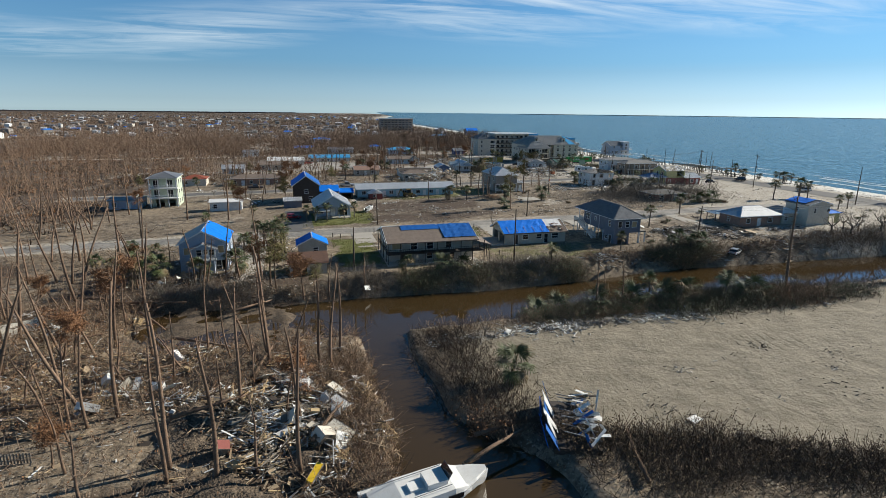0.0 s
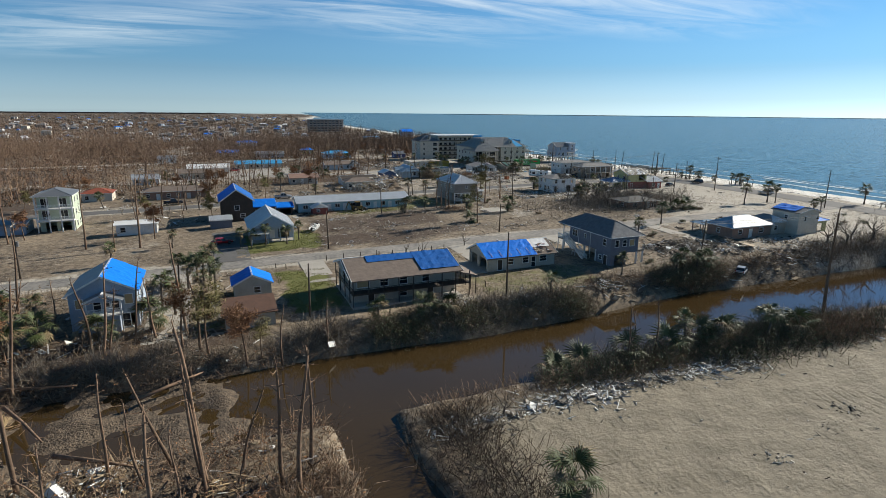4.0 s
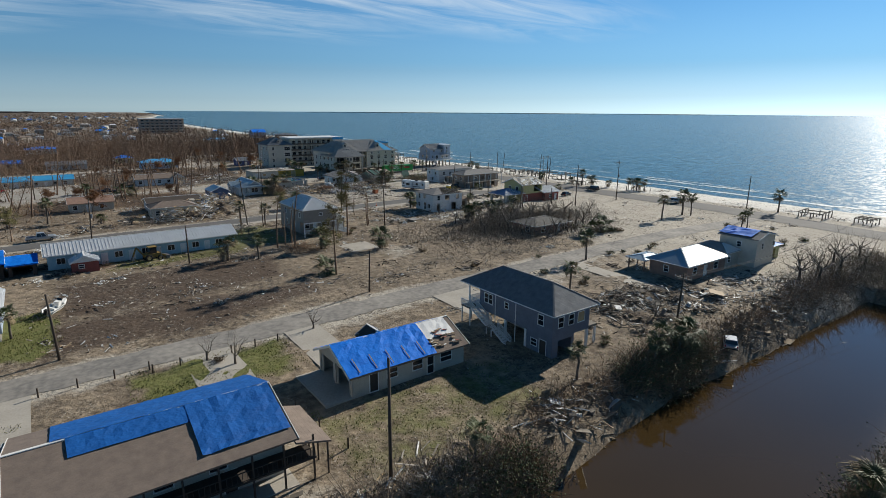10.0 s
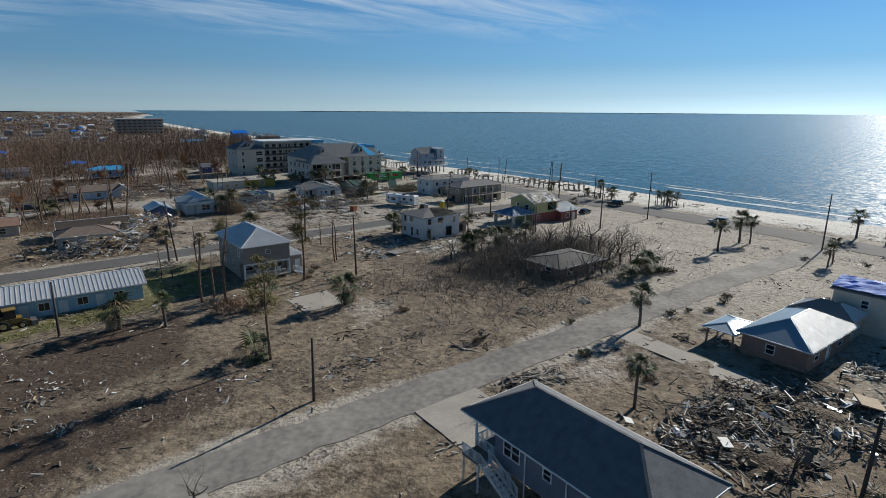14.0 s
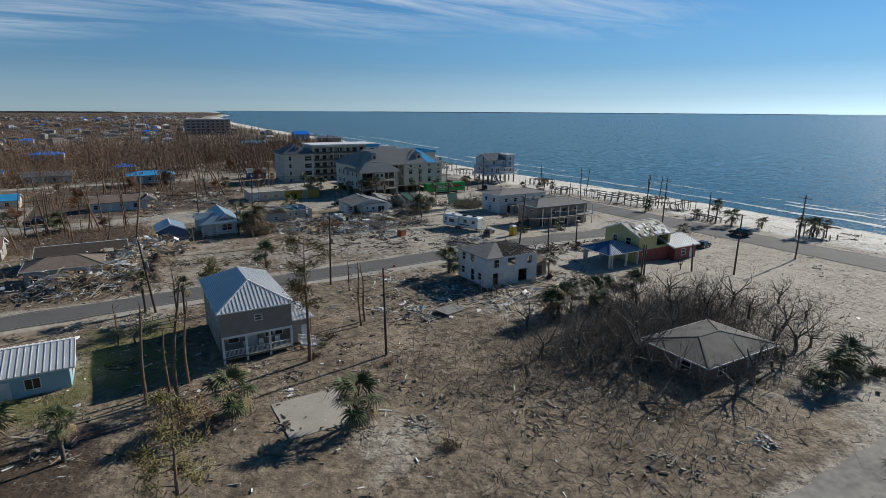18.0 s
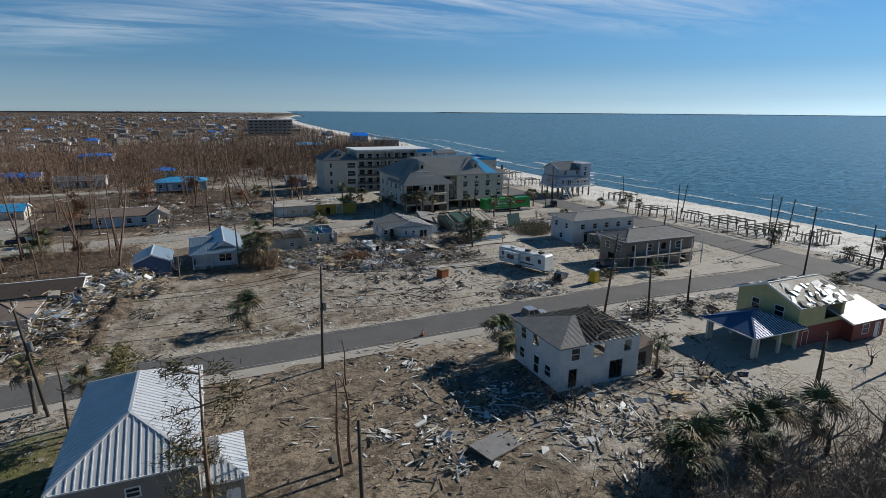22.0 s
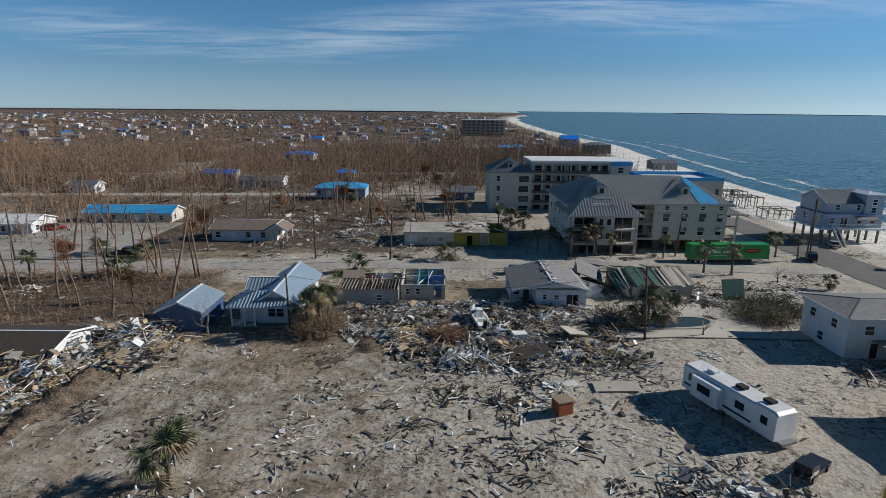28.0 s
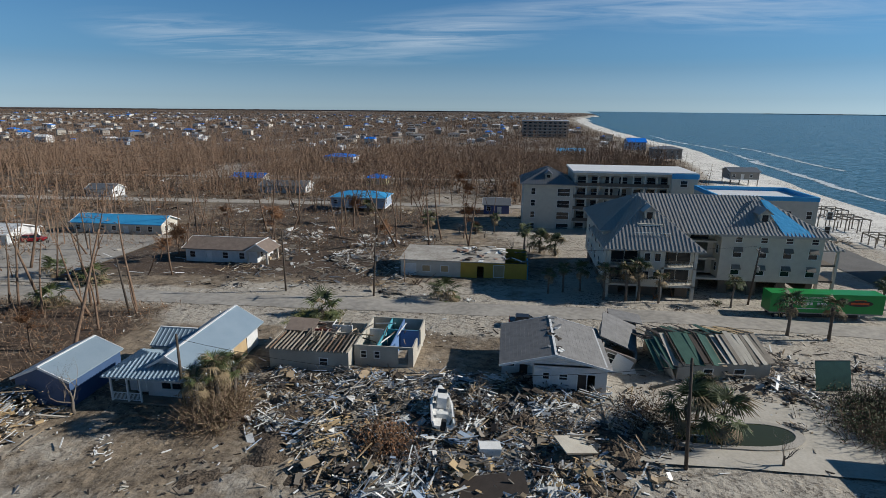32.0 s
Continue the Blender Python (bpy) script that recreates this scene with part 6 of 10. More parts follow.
floor_slab(H, -a, -b, a, b, -0.1, 0.05, CONCRETE)
for i in range(26):
    part("broken_rafter", slab(Geo(), pose(uni(-a + 0.6, a - 0.6), uni(-b + 2, b - 1), uni(2.2, 2.9), uni(-14, 14), uni(-22, 22), R.choice((0, 90, 90)) + uni(-16, 16)), uni(1.2, 3.2), 0.09, 0.14), R.choice((WOOD_GREY, CHAR, WOOD, WHITE)), H)
for x, y, w, m_ in ((-a + 1.2, b - 3.2, 3.0, BRICK), (-a + 5.2, b - 3.6, 2.6, WHITE), (-a + 10.2, b - 4.2, 1.8, WHITE), (-a + 3.0, b - 5.2, 2.4, RED_WALL)):
    part("inner_wall", box(Geo(), x, y, 0.03, x + w, y + 0.13, 2.7), m_, H)
part("roof_scrap", slab(Geo(), pose(-a + 1.6, b - 4.5, 2.9, 8, 4, 6), 3.6, 3.2, 0.12), SHINGLE_BROWN, H)

# collapsed green-roofed house: broken walls under loose roof strips
H, a, b = house("collapsed_house", "collapsed house with green metal roof sheets peeled off", 134.2, 273.4, 146.4, 282.4, 0)
H.matrix_basis = pose(140.3, 277.9, 0.15 + slope(140, 278), 3, 2, 10)
walls(H, -a + 1.6, -b, a, b, -0.6, 2.1, STUCCO_DIRTY, s=[(3.0, 0.9, 1.0, 1.1), (6.5, 0.9, 1.2, 1.1)], e=[(3, 0.5, 2, 1.5, "o")])
part("slumped_wall", slab(Geo(), pose(-a + 1.0, -1.2, 0.9, 0, 62, 0), 3.0, 7.0, 0.16), STUCCO_DIRTY, H)
rr_ = random.Random(12)
for i in range(24):
    x = blend(-a - 0.6, a + 0.4, (i + 0.5) / 24)
    sag = -1.1 * ease(-3.5, -a - 1, x) - 0.4 * math.exp(-((x - 0.6) / 0.9) ** 2)
    green_ = i < 3 or 5 <= i < 9 or i in (11, 12)
    if i in (4, 10):
        part("bare_rafter", beam(Geo(), (x, -b - 0.5, 2.2 + sag), (x, 0.1, 3.7 + sag), 0.1, 0.16), CHAR, H)
        continue
    m_ = METAL_GREEN if green_ else CHAR if i == 9 else rr_.choice((STUCCO_DIRTY, WOOD_GREY, STUCCO_DIRTY, WOOD_GREY, WOOD))
    L_ = 5.3 * rr_.uniform(0.86, 1.0)
    part("roof_strip", slab(Geo(), pose(x, -b - 0.5 + 2.55 + rr_.uniform(-0.2, 0.3), 2.95 + sag + rr_.uniform(-0.08, 0.1), 17 + rr_.gauss(0, 1.3), rr_.gauss(0, 2.5), rr_.gauss(0, 1.0)), 0.55, L_, 0.06), m_, H)
    part("roof_strip", slab(Geo(), pose(x, b - 2.0, 2.95 + sag + rr_.uniform(-0.08, 0.1), -17 + rr_.gauss(0, 3), rr_.gauss(0, 5), 0), 0.5, 5.0, 0.06), rr_.choice((METAL_GREEN, OSB, CHAR)), H)
for i in range(14):
    part("loose_board", slab(Geo(), pose(rr_.uniform(-a - 1.5, a), -b - rr_.uniform(0, 2.4), rr_.uniform(0.2, 1.6), rr_.uniform(-40, 40), rr_.uniform(-40, 40), rr_.uniform(0, 180)), rr_.uniform(0.8, 2.8), rr_.uniform(0.12, 0.5), 0.05), rr_.choice((WOOD, CHAR, WHITE, WOOD_GREY)), H)
H, a, b = house("tilted_house", "tilted grey house slumped off its footing", 129.2, 275.2, 133.2, 286.0, 0)
H.matrix_basis = pose(131.2, 280.2, 0.1 + slope(131, 279), 4, 15, -10)
walls(H, -a, -b, a, b, 0, 2.5, SIDING_TAN, s=[(0.8, 0.9, 0.9, 1.2), (2.4, 0.2, 1.0, 1.9, "o")], e=[(2, 1, 1, 1.2), (6, 1, 1, 1.2)], w=[(4, 1, 1, 1.2)])
part("roof", slab(slab(Geo(), pose(-0.3, -0.2, 2.75, 0, 5, 0), 4.4, 7.2, 0.16), pose(0.4, 5.0, 2.7, -4, -6, 7), 4.2, 3.2, 0.14), SHINGLE_GREY, H)
part("torn_siding", slab(slab(Geo(), pose(0.6, -b - 0.5, 1.3, 68, 14, 6), 2.2, 2.2, 0.06), pose(1.8, -b - 0.9, 0.8, 40, -20, 30), 1.6, 1.2, 0.06), WHITE, H)

# cream roofless wing and yellow cargo unit
H, a, b = house("flat_ruin", "cream flat-roofed ruin with torn roof deck", 98.4, 310.2, 121.4, 321.2, 0)
walls(H, -a, -b, -a + 11, b, 0, 2.8, STUCCO, s=[(0.6, 0.1, 2.2, 2.1, "d"), (4, 0.9, 1.4, 1.1, "b"), (7.4, 0.9, 1.4, 1.1, "b")])
walls(H, -a + 11, -b, a, b, 0, 2.9, lined("ochre_board", (0.5, 0.33, 0.05), (0.4, 0.26, 0.045), 0.35, "X"), s=[(3, 0, 1.2, 2.2, "o"), (6, 0.3, 1.8, 2.2, "b")], e=[(1, 0.4, 3, 2, "o")])
part("roof_deck", box(Geo(), -a - 0.3, -b - 0.3, 2.92, a - 4, b, 3.06), mat("torn_felt_roof", (0.5, 0.47, 0.42), (0.25, 0.225, 0.19), rough=0.85, scale=0.35, fine=2.5), H)
g = Geo()
for i in range(50):
    slab(g, pose(uni(-2, a), uni(-b, b), 3.2 + uni(-0.1, 0.25), uni(-12, 12), uni(-12, 12), uni(0, 180)), uni(0.4, 2.4), uni(0.15, 0.9), 0.06, R.choice((0, 1, 2, 3)))
part("torn_deck", g, [WOOD_GREY, CHAR, BRICK, WHITE], H, kind="stuff")
part("blue_panel", box(Geo(), a - 0.1, -b, 0, a + 0.1, -b + 4, 3.0), TARP_SKY, H)


# ranch houses behind the third street and over the town
def ranch(label, x0, y0, x1, y1, wallm, roofm, h=2.8, rise=1.4, hip=False, axis="x", z=None, seams=0.0, piles=0.0, rz=0, name="ranch_house"):
    H, a, b = house(name, label, x0, y0, x1, y1, z, rz=rz)
    if piles:
        for i in range(4):
            for y in (-b + 0.3, b - 0.3):
                post(H, blend(-a + 0.3, a - 0.3, i / 3), y, 0, piles, 0.3, WOOD_GREY, "stilt")
        floor_slab(H, -a, -b, a, b, piles - 0.25, piles, TRIM, "floor_frame")
    n = max(2, int((x1 - x0) / 3.2))
    hs = [(0.9 + i * (x1 - x0 - 1.2) / n, 0.9 if i % 3 != 1 else 0.05, 1.1, 1.2 if i % 3 != 1 else 2.05, "w" if i % 3 != 1 else "d") for i in range(n)]
    if h > 4.5:
        hs += [(0.9 + i * (x1 - x0 - 1.2) / n, 3.6, 1.1, 1.2) for i in range(n)]
    walls(H, -a, -b, a, b, piles, piles + h, wallm, s=hs, e=[(1.5, 0.9, 1.1, 1.2)], w=[(1.5, 0.9, 1.1, 1.2)])
    if hip:
        hip_roof(H, -a, -b, a, b, piles + h, rise, roofm, over=0.5, seams=seams)
    else:
        gable_roof(H, -a, -b, a, b, piles + h, rise, roofm, axis, over=0.5, seams=seams, wallm=wallm, gables="we" if axis == "x" else "sn")
    return H


ranch("white ranch house with grey roof and broken cream gable porch", 53.6, 315.0, 68.6, 322.6, SIDING_WHITE, SHINGLE_BROWN)
H, a, b = house("broken_porch", "broken cream gable porch leaning off the ranch house", 66.8, 314.0, 71.2, 319.4, 0, "porch")
gable_roof(H, -a, -b, a, b, 2.6, 1.4, SHINGLE_BROWN, "y", over=0.3, wallm=STUCCO, gables="sn")
for x in (-a + 0.2, a - 0.2):
    for y in (-b + 0.2, b - 0.2):
        post(H, x, y, 0, 2.6, 0.3, STUCCO)
ranch("cream ranch house with blue metal roof", 10.6, 337.0, 34.0, 344.0, STUCCO, TARP_SKY)
ranch("pale house with blue metal hip roof on low piles", 64.6, 374.6, 81.2, 384.0, SIDING_BLUE, TARP_SKY, hip=True, piles=1.4)
ranch("grey metal-roofed house with a long porch", 26.6, 408.6, 44.0, 417.0, SIDING_WHITE, METAL_GREY)
ranch("white house with deep blue tarp hip roof on piles", 18.6, 505.0, 35.0, 516.0, SIDING_WHITE, TARP, hip=True, piles=2.4)
ranch("small yellow house with blue tarp roof", 60.0, 434.0, 68.4, 441.0, YELLOW_WALL, TARP, hip=True)
ranch("small violet-blue house in the shade of the condominium", 110.6, 375.4, 118.0, 382.0, PURPLE, METAL_GREY)
ranch("white building with pale roof at the lot's edge", -12.0, 322.0, 7.0, 331.0, SIDING_WHITE, METAL_WHITE)
ranch("small beige storm-broken house", 46.6, 236.6, 58.0, 243.6, STUCCO, SHINGLE_BROWN, hip=True)
ranch("white shed-like house half buried in wreckage", 47.4, 247.5, 62.0, 255.5, SIDING_WHITE, CHAR, rise=1.0)
ranch("brown-roofed bungalow on the second street", 28.6, 261.6, 40.0, 268.0, STUCCO_DIRTY, BRICK)
PALE_GREEN = lined("pale_green_siding", (0.5, 0.56, 0.44), (0.42, 0.48, 0.37), 0.18, "Z")
H, a, b = house("tall_house", "three-storey pale green and white house with open decks", -43.2, 190.0, -35.4, 200.4)
for z0 in (0.0, 3.1, 6.2):
    walls(H, -a, -b + 2.2, a, b, z0, z0 + 3.1, PALE_GREEN, s=[(0.8, 0.1, 1.6, 2.2, "g"), (4.6, 0.1, 1.8, 2.2, "g")] if z0 else [(1.2, 0, 2.4, 2.4, "o"), (4.4, 0, 2.4, 2.4, "o")], e=[(2, 0.9, 1.0, 1.4), (5.5, 0.9, 1.0, 1.4)], w=[(3, 0.9, 1.0, 1.4)])
    if z0:
        floor_slab(H, -a - 0.2, -b, a + 0.2, -b + 2.2, z0 - 0.25, z0, TRIM, "deck")
        railing(H, (-a - 0.1, -b + 0.06, z0), (a + 0.1, -b + 0.06, z0), 1.0)
for x in (-a, -a / 3, a / 3, a):
    post(H, x, -b + 0.12, 0, 9.2, 0.26)
hip_roof(H, -a, -b, a, b, 9.3, 1.5, METAL_GREY, over=0.6)
ranch("low blue-grey building with a flat roof", -55.0, 190.2, -46.0, 198.0, SIDING_BLUE, METAL_GREY, rise=0.5)
ranch("cream house with rust-red roof", -43.0, 244.0, -34.0, 252.0, STUCCO, mat("red_tile", (0.3, 0.08, 0.045), (0.22, 0.06, 0.035)), hip=True)
ranch("low white cabin with two windows", -24.4, 178.0, -15.4, 182.4, SIDING_WHITE, METAL_WHITE, rise=0.5)
ranch("brick ranch house with brown roof", -24.0, 239.6, -3.4, 247.0, BRICK, SHINGLE_BROWN, hip=True)
ranch("white house with pale metal roof", -32.0, 285.0, -22.0, 292.0 - 4, SIDING_WHITE, METAL_ROOF)
ranch("long grey-roofed ranch house", -15.4, 298.0, 2.0, 306.0, STUCCO_DIRTY, SHINGLE_BROWN)
ranch("grey-white house under thin trees", -30.0, 392.0, -20.0, 398.5, SIDING_WHITE, METAL_GREY)
ranch("blue-tarped house at the edge of the woods", 3.4, 432.0, 17.0, 440.0, STUCCO_DIRTY, TARP)
ranch("blue gable house on the beach front", 203.0, 636.0, 216.0, 648.0, SIDING_BLUE, TARP, h=5.6, rise=2.5, piles=2.5, name="beach_front_house")
ranch("brown beach house with wide decks", 204.6, 566.0, 221.0, 578.0, SIDING_TAN, METAL_GREY, h=5.6, hip=True, piles=2.5, name="beach_front_house")
ranch("low building with turquoise roof", 150.0, 602.0, 168.4, 612.0, STUCCO, TARP_SKY, h=3.4)
ranch("grey beach house on piles", 214.0, 470.0, 226.0, 480.0, SIDING_TAN, METAL_GREY, piles=3.0, h=3.2, name="beach_front_house")

# tall brown condominium far up the coast
H, a, b = house("distant_condominium", "brown flat-roofed condominium far up the coast", 131, 832, 180, 846, 0)
walls(H, -a, -b, a, b, 0, 17, mat("brown_render", (0.42, 0.31, 0.25), (0.33, 0.24, 0.19)), s=[(1.4 + i * 5.3, 1.2 + f * 3.3, 3.0, 1.5) for i in range(9) for f in range(5)], w=[(2, 1 + f * 3.3, 2.8, 1.6) for f in range(5)])
for f in range(5):
    part("gallery_slab", box(Geo(), -a, -b - 1.6, 0.4 + f * 3.3, a, -b - 0.01, 0.7 + f * 3.3), STUCCO, H)
part("roof", box(Geo(), -a - 0.5, -b - 1.8, 17, a + 0.5, b + 0.5, 17.8), METAL_WHITE, H)

# town houses: five kinds, set out over the blocks behind the woods
kinds = []
for lab, wm, rm, hgt, hp in (("small white house", SIDING_WHITE, METAL_WHITE, 2.8, False), ("small house with grey roof", STUCCO, SHINGLE_GREY, 2.8, True), ("small house with a blue tarp roof", STUCCO_DIRTY, TARP, 2.8, False),
                             ("two-storey white house", SIDING_WHITE, METAL_ROOF, 5.6, True), ("tan house with brown roof", SIDING_TAN, SHINGLE_BROWN, 3.0, False), ("two-storey pale blue house", SIDING_BLUE, METAL_GREY, 5.6, False)):
    H, a, b = house("town_house", lab + " in the damaged town", 0, 0, 12.5, 8.5, 0, group="town houses")
    part("wall", box(Geo(), -a, -b, -1, a, b, hgt), wm, H)
    c, r, sl = hip_shape(-a, -b, a, b, hgt, 2.0, 0.5, 0.0 if hp else 0.85)
    part("roof", sheet_solid(sl, c, 0.2), rm, H)
    for i in range(2):
        for f in range(1):
            x = -a + 2.4 + i * 5.2
            part("window", box(Geo(), x, -b - 0.05, 0.9 + 2.8 * f, x + 1.1, -b - 0.004, 2.1 + 2.8 * f), GLASS, H)
    kinds.append(H)
rt = random.Random(31)
spots = []
while len(spots) < 175:
    y = 600 + 1150 * rt.random() ** 1.1
    x = rt.uniform(-0.62 * y + 30, shore(y) - 62)
    if x > 110 and y < 520 or any(abs(x - p[0]) < 17 and abs(y - p[1]) < 14 for p in spots) or (120 < x < 190 and 590 < y < 860):
        continue
    if y < 640 and rt.random() < 0.75:
        continue
    spots.append((x, y))
for i, (x, y) in enumerate(spots):
    k = kinds[rt.choice((0, 1, 1, 5, 3, 4, 4, 4, 1, 2, 5))]
    m_ = pose(x, y, height(x, y), 0, 0, rt.choice((0, 90, 0, 90, 180)) + rt.uniform(-4, 4)) @ Matrix.Scale(rt.uniform(0.55, 0.85), 4)
    if i < len(kinds):
        kinds[i].matrix_basis = m_
    else:
        copy_thing(k, m_)


# the rest of the town: small roofs past counting, one mass
rt = random.Random(77)
g, more = Geo(), []
while len(more) < 430:
    y = 620 + 1700 * rt.random() ** 1.1
    x = rt.uniform(-0.8 * y + 30, shore(y) - 60)
    if noise.noise(Vector((x * 0.004, y * 0.004, 8))) < rt.uniform(-0.35, 0.1) or any(abs(x - p[0]) < 13 and abs(y - p[1]) < 11 for p in spots + more) or (120 < x < 190 and 590 < y < 860):
        continue
    more.append((x, y))
    w, d, hh, rise = rt.uniform(3.4, 6.4), rt.uniform(3.0, 4.6), rt.choice((2.6, 2.8, 3.0, 5.0)), rt.uniform(1.0, 1.8)
    m_ = pose(x, y, height(x, y), 0, 0, rt.choice((0, 90, 0, 45)) + rt.uniform(-8, 8))
    k, rk = rt.choice((0, 1, 2, 2, 3, 1, 2)), rt.choice((4, 4, 5, 5, 6, 6, 4, 5, 7, 8))
    slab(g, m_ @ pose(0, 0, hh / 2 - 0.5), 2 * w, 2 * d, hh + 1, k)
    rp = [m_ @ Vector(q_) for q_ in ((-w - 0.4, -d - 0.4, hh), (w + 0.4, -d - 0.4, hh), (w + 0.4, d + 0.4, hh), (-w - 0.4, d + 0.4, hh), (-w * 0.6, 0, hh + rise), (w * 0.6, 0, hh + rise))]
    g.add([tuple(q_) for q_ in rp], [(0, 1, 5, 4), (2, 3, 4, 5), (1, 2, 5), (3, 0, 4), (3, 2, 1, 0)], rk)
    for u in (-0.55, 0.0, 0.5):
        slab(g, m_ @ pose(u * w, -d - 0.03, 1.5), 1.0, 0.06, 1.1, 9)
single("far_town", g, [WHITE, STUCCO, SIDING_TAN, SIDING_BLUE, SHINGLE_GREY, METAL_GREY, SHINGLE_BROWN, METAL_WHITE, TARP, GLASS], "small damaged houses of the town far off", "town", "stuff")
spots += more


# ---- trees and plants ----
def on_land(x, y):
    return height(x, y)


def bare_pine(label, h, seed, needles=0, rust=False, broken=True, r0=None):
    """A dead or storm-stripped pine standing at the origin: trunk, bare limbs and what is left of its needles."""
    q = random.Random(seed)
    T = thing("pine_tree", label, "tree", group="storm-stripped pines")
    lean = (q.uniform(-0.08, 0.08), q.uniform(-0.08, 0.08))
    r0 = r0 or 0.09 + h * 0.011
    pts, rad = [], []
    for i in range(8):
        u = i / 7
        pts.append((lean[0] * h * u * u + 0.12 * math.sin(u * 6 + seed), lean[1] * h * u * u + 0.1 * math.cos(u * 5 + seed), -0.4 + (h + 0.4) * u))
        rad.append(r0 * (1 - (0.62 if broken else 0.88) * u))
    g = tube(Geo(), pts, rad, 7)
    if broken:
        tip = Vector(pts[-1])
        for k in range(3):
            beam(g, tip, tip + Vector((q.uniform(-0.12, 0.12), q.uniform(-0.12, 0.12), q.uniform(0.3, 0.9))), 0.05, 0.04)
    part("trunk", g, BARK, T, smooth=True)
    g, nd = Geo(), Geo()
    for k in range(q.randint(7, 12) if not needles else 20):
        u = q.uniform(0.35 if not needles else 0.5, 0.98)
        i = min(int(u * 7), 6)
        base = Vector(pts[i]).lerp(Vector(pts[i + 1]), u * 7 - i)
        w, L = q.uniform(0, 6.28), q.uniform(0.6, 2.6) * (1.15 - u * 0.5) * (1.3 if needles else 1)
        d = Vector((math.cos(w), math.sin(w), q.uniform(-0.3, 0.6)))
        mid = base + d * L * 0.55
        tip = base + d * L + Vector((0, 0, q.uniform(-0.5, 0.5)))
        tube(g, [base, mid, tip], [0.055, 0.035, 0.012], 4)
        for _ in range(2):
            e = mid + Vector((q.uniform(-1, 1), q.uniform(-1, 1), q.uniform(-0.2, 0.6))) * 0.6
            tube(g, [mid, e], [0.022, 0.008], 3)
        if needles:
            for c in (tip, mid.lerp(tip, 0.5)):
                for _ in range(needles):
                    o = c + Vector((q.gauss(0, 0.4), q.gauss(0, 0.4), q.gauss(0, 0.28)))
                    v = Vector((q.uniform(-1, 1), q.uniform(-1, 1), q.uniform(-0.6, 1))).normalized() * q.uniform(0.3, 0.65)
                    s = v.orthogonal().normalized() * 0.05
                    nd.add([tuple(o - s), tuple(o + s), tuple(o + v)], [(0, 1, 2)])
    part("dead_branchwork", g, BARK, T, kind="stuff")
    if needles:
        part("needles", nd, RUST_NEEDLE if rust else NEEDLE, T, kind="stuff")
    return T


PINES = [bare_pine("dead pine with a snapped top and bare stubs", h, s) for h, s in ((14, 1), (12, 2), (16, 3), (10, 4), (8, 5), (6.5, 6))]
PINES_G = [bare_pine("storm-thinned pine with sparse olive needles", h, s, nd, rust=r, broken=False) for h, s, nd, r in ((14.5, 11, 70, False), (9, 12, 60, False), (8, 13, 60, True), (6, 14, 60, True))]
first_use = {}


def plant(k, x, y, s=1.0, rz=None, rx=0, ry=0, z=None):
    """Sets out a tree kind: the pattern itself first, then copies."""
    m = pose(x, y, (on_land(x, y) if z is None else z), rx, ry, R.uniform(0, 360) if rz is None else rz) @ Matrix.Scale(s, 4)
    if k not in first_use:
        first_use[k] = True
        k.matrix_basis = m
        return k
    m2 = copy_thing(k, m)
    m2.matrix_basis = m
    return m2


for x, y, h, k in (((64.0, 157.0, 12.5, 10), (79.9, 183.9, 15, 10), (65.4, 180.0, 13, 1), (60.3, 201.3, 5, 5), (62.7, 183.3, 10.4, 3), (89.4, 191.6, 8.4, 4), (90.6, 192.9, 7.4, 5), (-19.8, 61, 15, 0), (-12.6, 49.9, 16, 2), (-8.1, 46.9, 13.5, 1), (-18.4, 45.2, 7, 5), (3.3, 67.7, 13.5, 1), (2.0, 69.6, 12, 3), (4.8, 70.4, 13, 0), (-30.1, 105.6, 16.5, 2), (86.4, 77.5, 17.5, 2), (67.8, 207.5, 7, 4), (72.6, 207, 8, 11), (64.8, 184.4, 7, 4), (66.8, 185.6, 9, 3),)
    + ((5.0, 95.8, 8.0, 3), (0.5, 96.0, 8, 12), (-4.0, 98.5, 9, 11), (11.4, 97, 6.5, 5), (-7.0, 100.0, 8.5, 12), (2.6, 97.0, 5.2, 11), (46.6, 76.5, 8, 4), (49.6, 78.5, 6.5, 5), (52, 77, 8, 3), (93.4, 206.4, 5, 5),)):
    pool_ = PINES + [None] * 4 + PINES_G
    kind_ = pool_[k]
    plant(kind_, x, y, h / (14, 12, 16, 10, 8, 6.5, 1, 1, 1, 1, 14.5, 9, 8, 6)[k])
# stands along the left edge of the inlet and round the first lots
rt = random.Random(5)
for x0, y0, x1, y1, n, tilt in ((-34, 46, 0, 84, 44, 9), (-60, 70, -24, 132, 46, 12), (-30, 92, -2, 108, 14, 8), (-62, 148, -46, 188, 16, 14), (30, 264, 66, 289, 24, 7), (24, 300, 62, 322, 12, 10), (40, 324, 100, 368, 40, 10), (-30, 250, 24, 288, 24, 10), (-28, 202, 0, 213, 5, 6), (84, 330, 110, 352, 8, 8), (8, 296, 30, 300, 3, 5), (70, 384, 128, 420, 30, 9)):
    for _ in range(n):
        k = rt.choice(PINES + PINES[:4] + PINES_G[2:3])
        x, y = rt.uniform(x0, x1), rt.uniform(y0, y1)
        if on_land(x, y) < SEA + 0.4 or road_gap(x, y) < 1.5:
            continue
        plant(k, x, y, rt.uniform(0.6, 1.05), rx=rt.gauss(0, tilt), ry=rt.gauss(0, tilt))


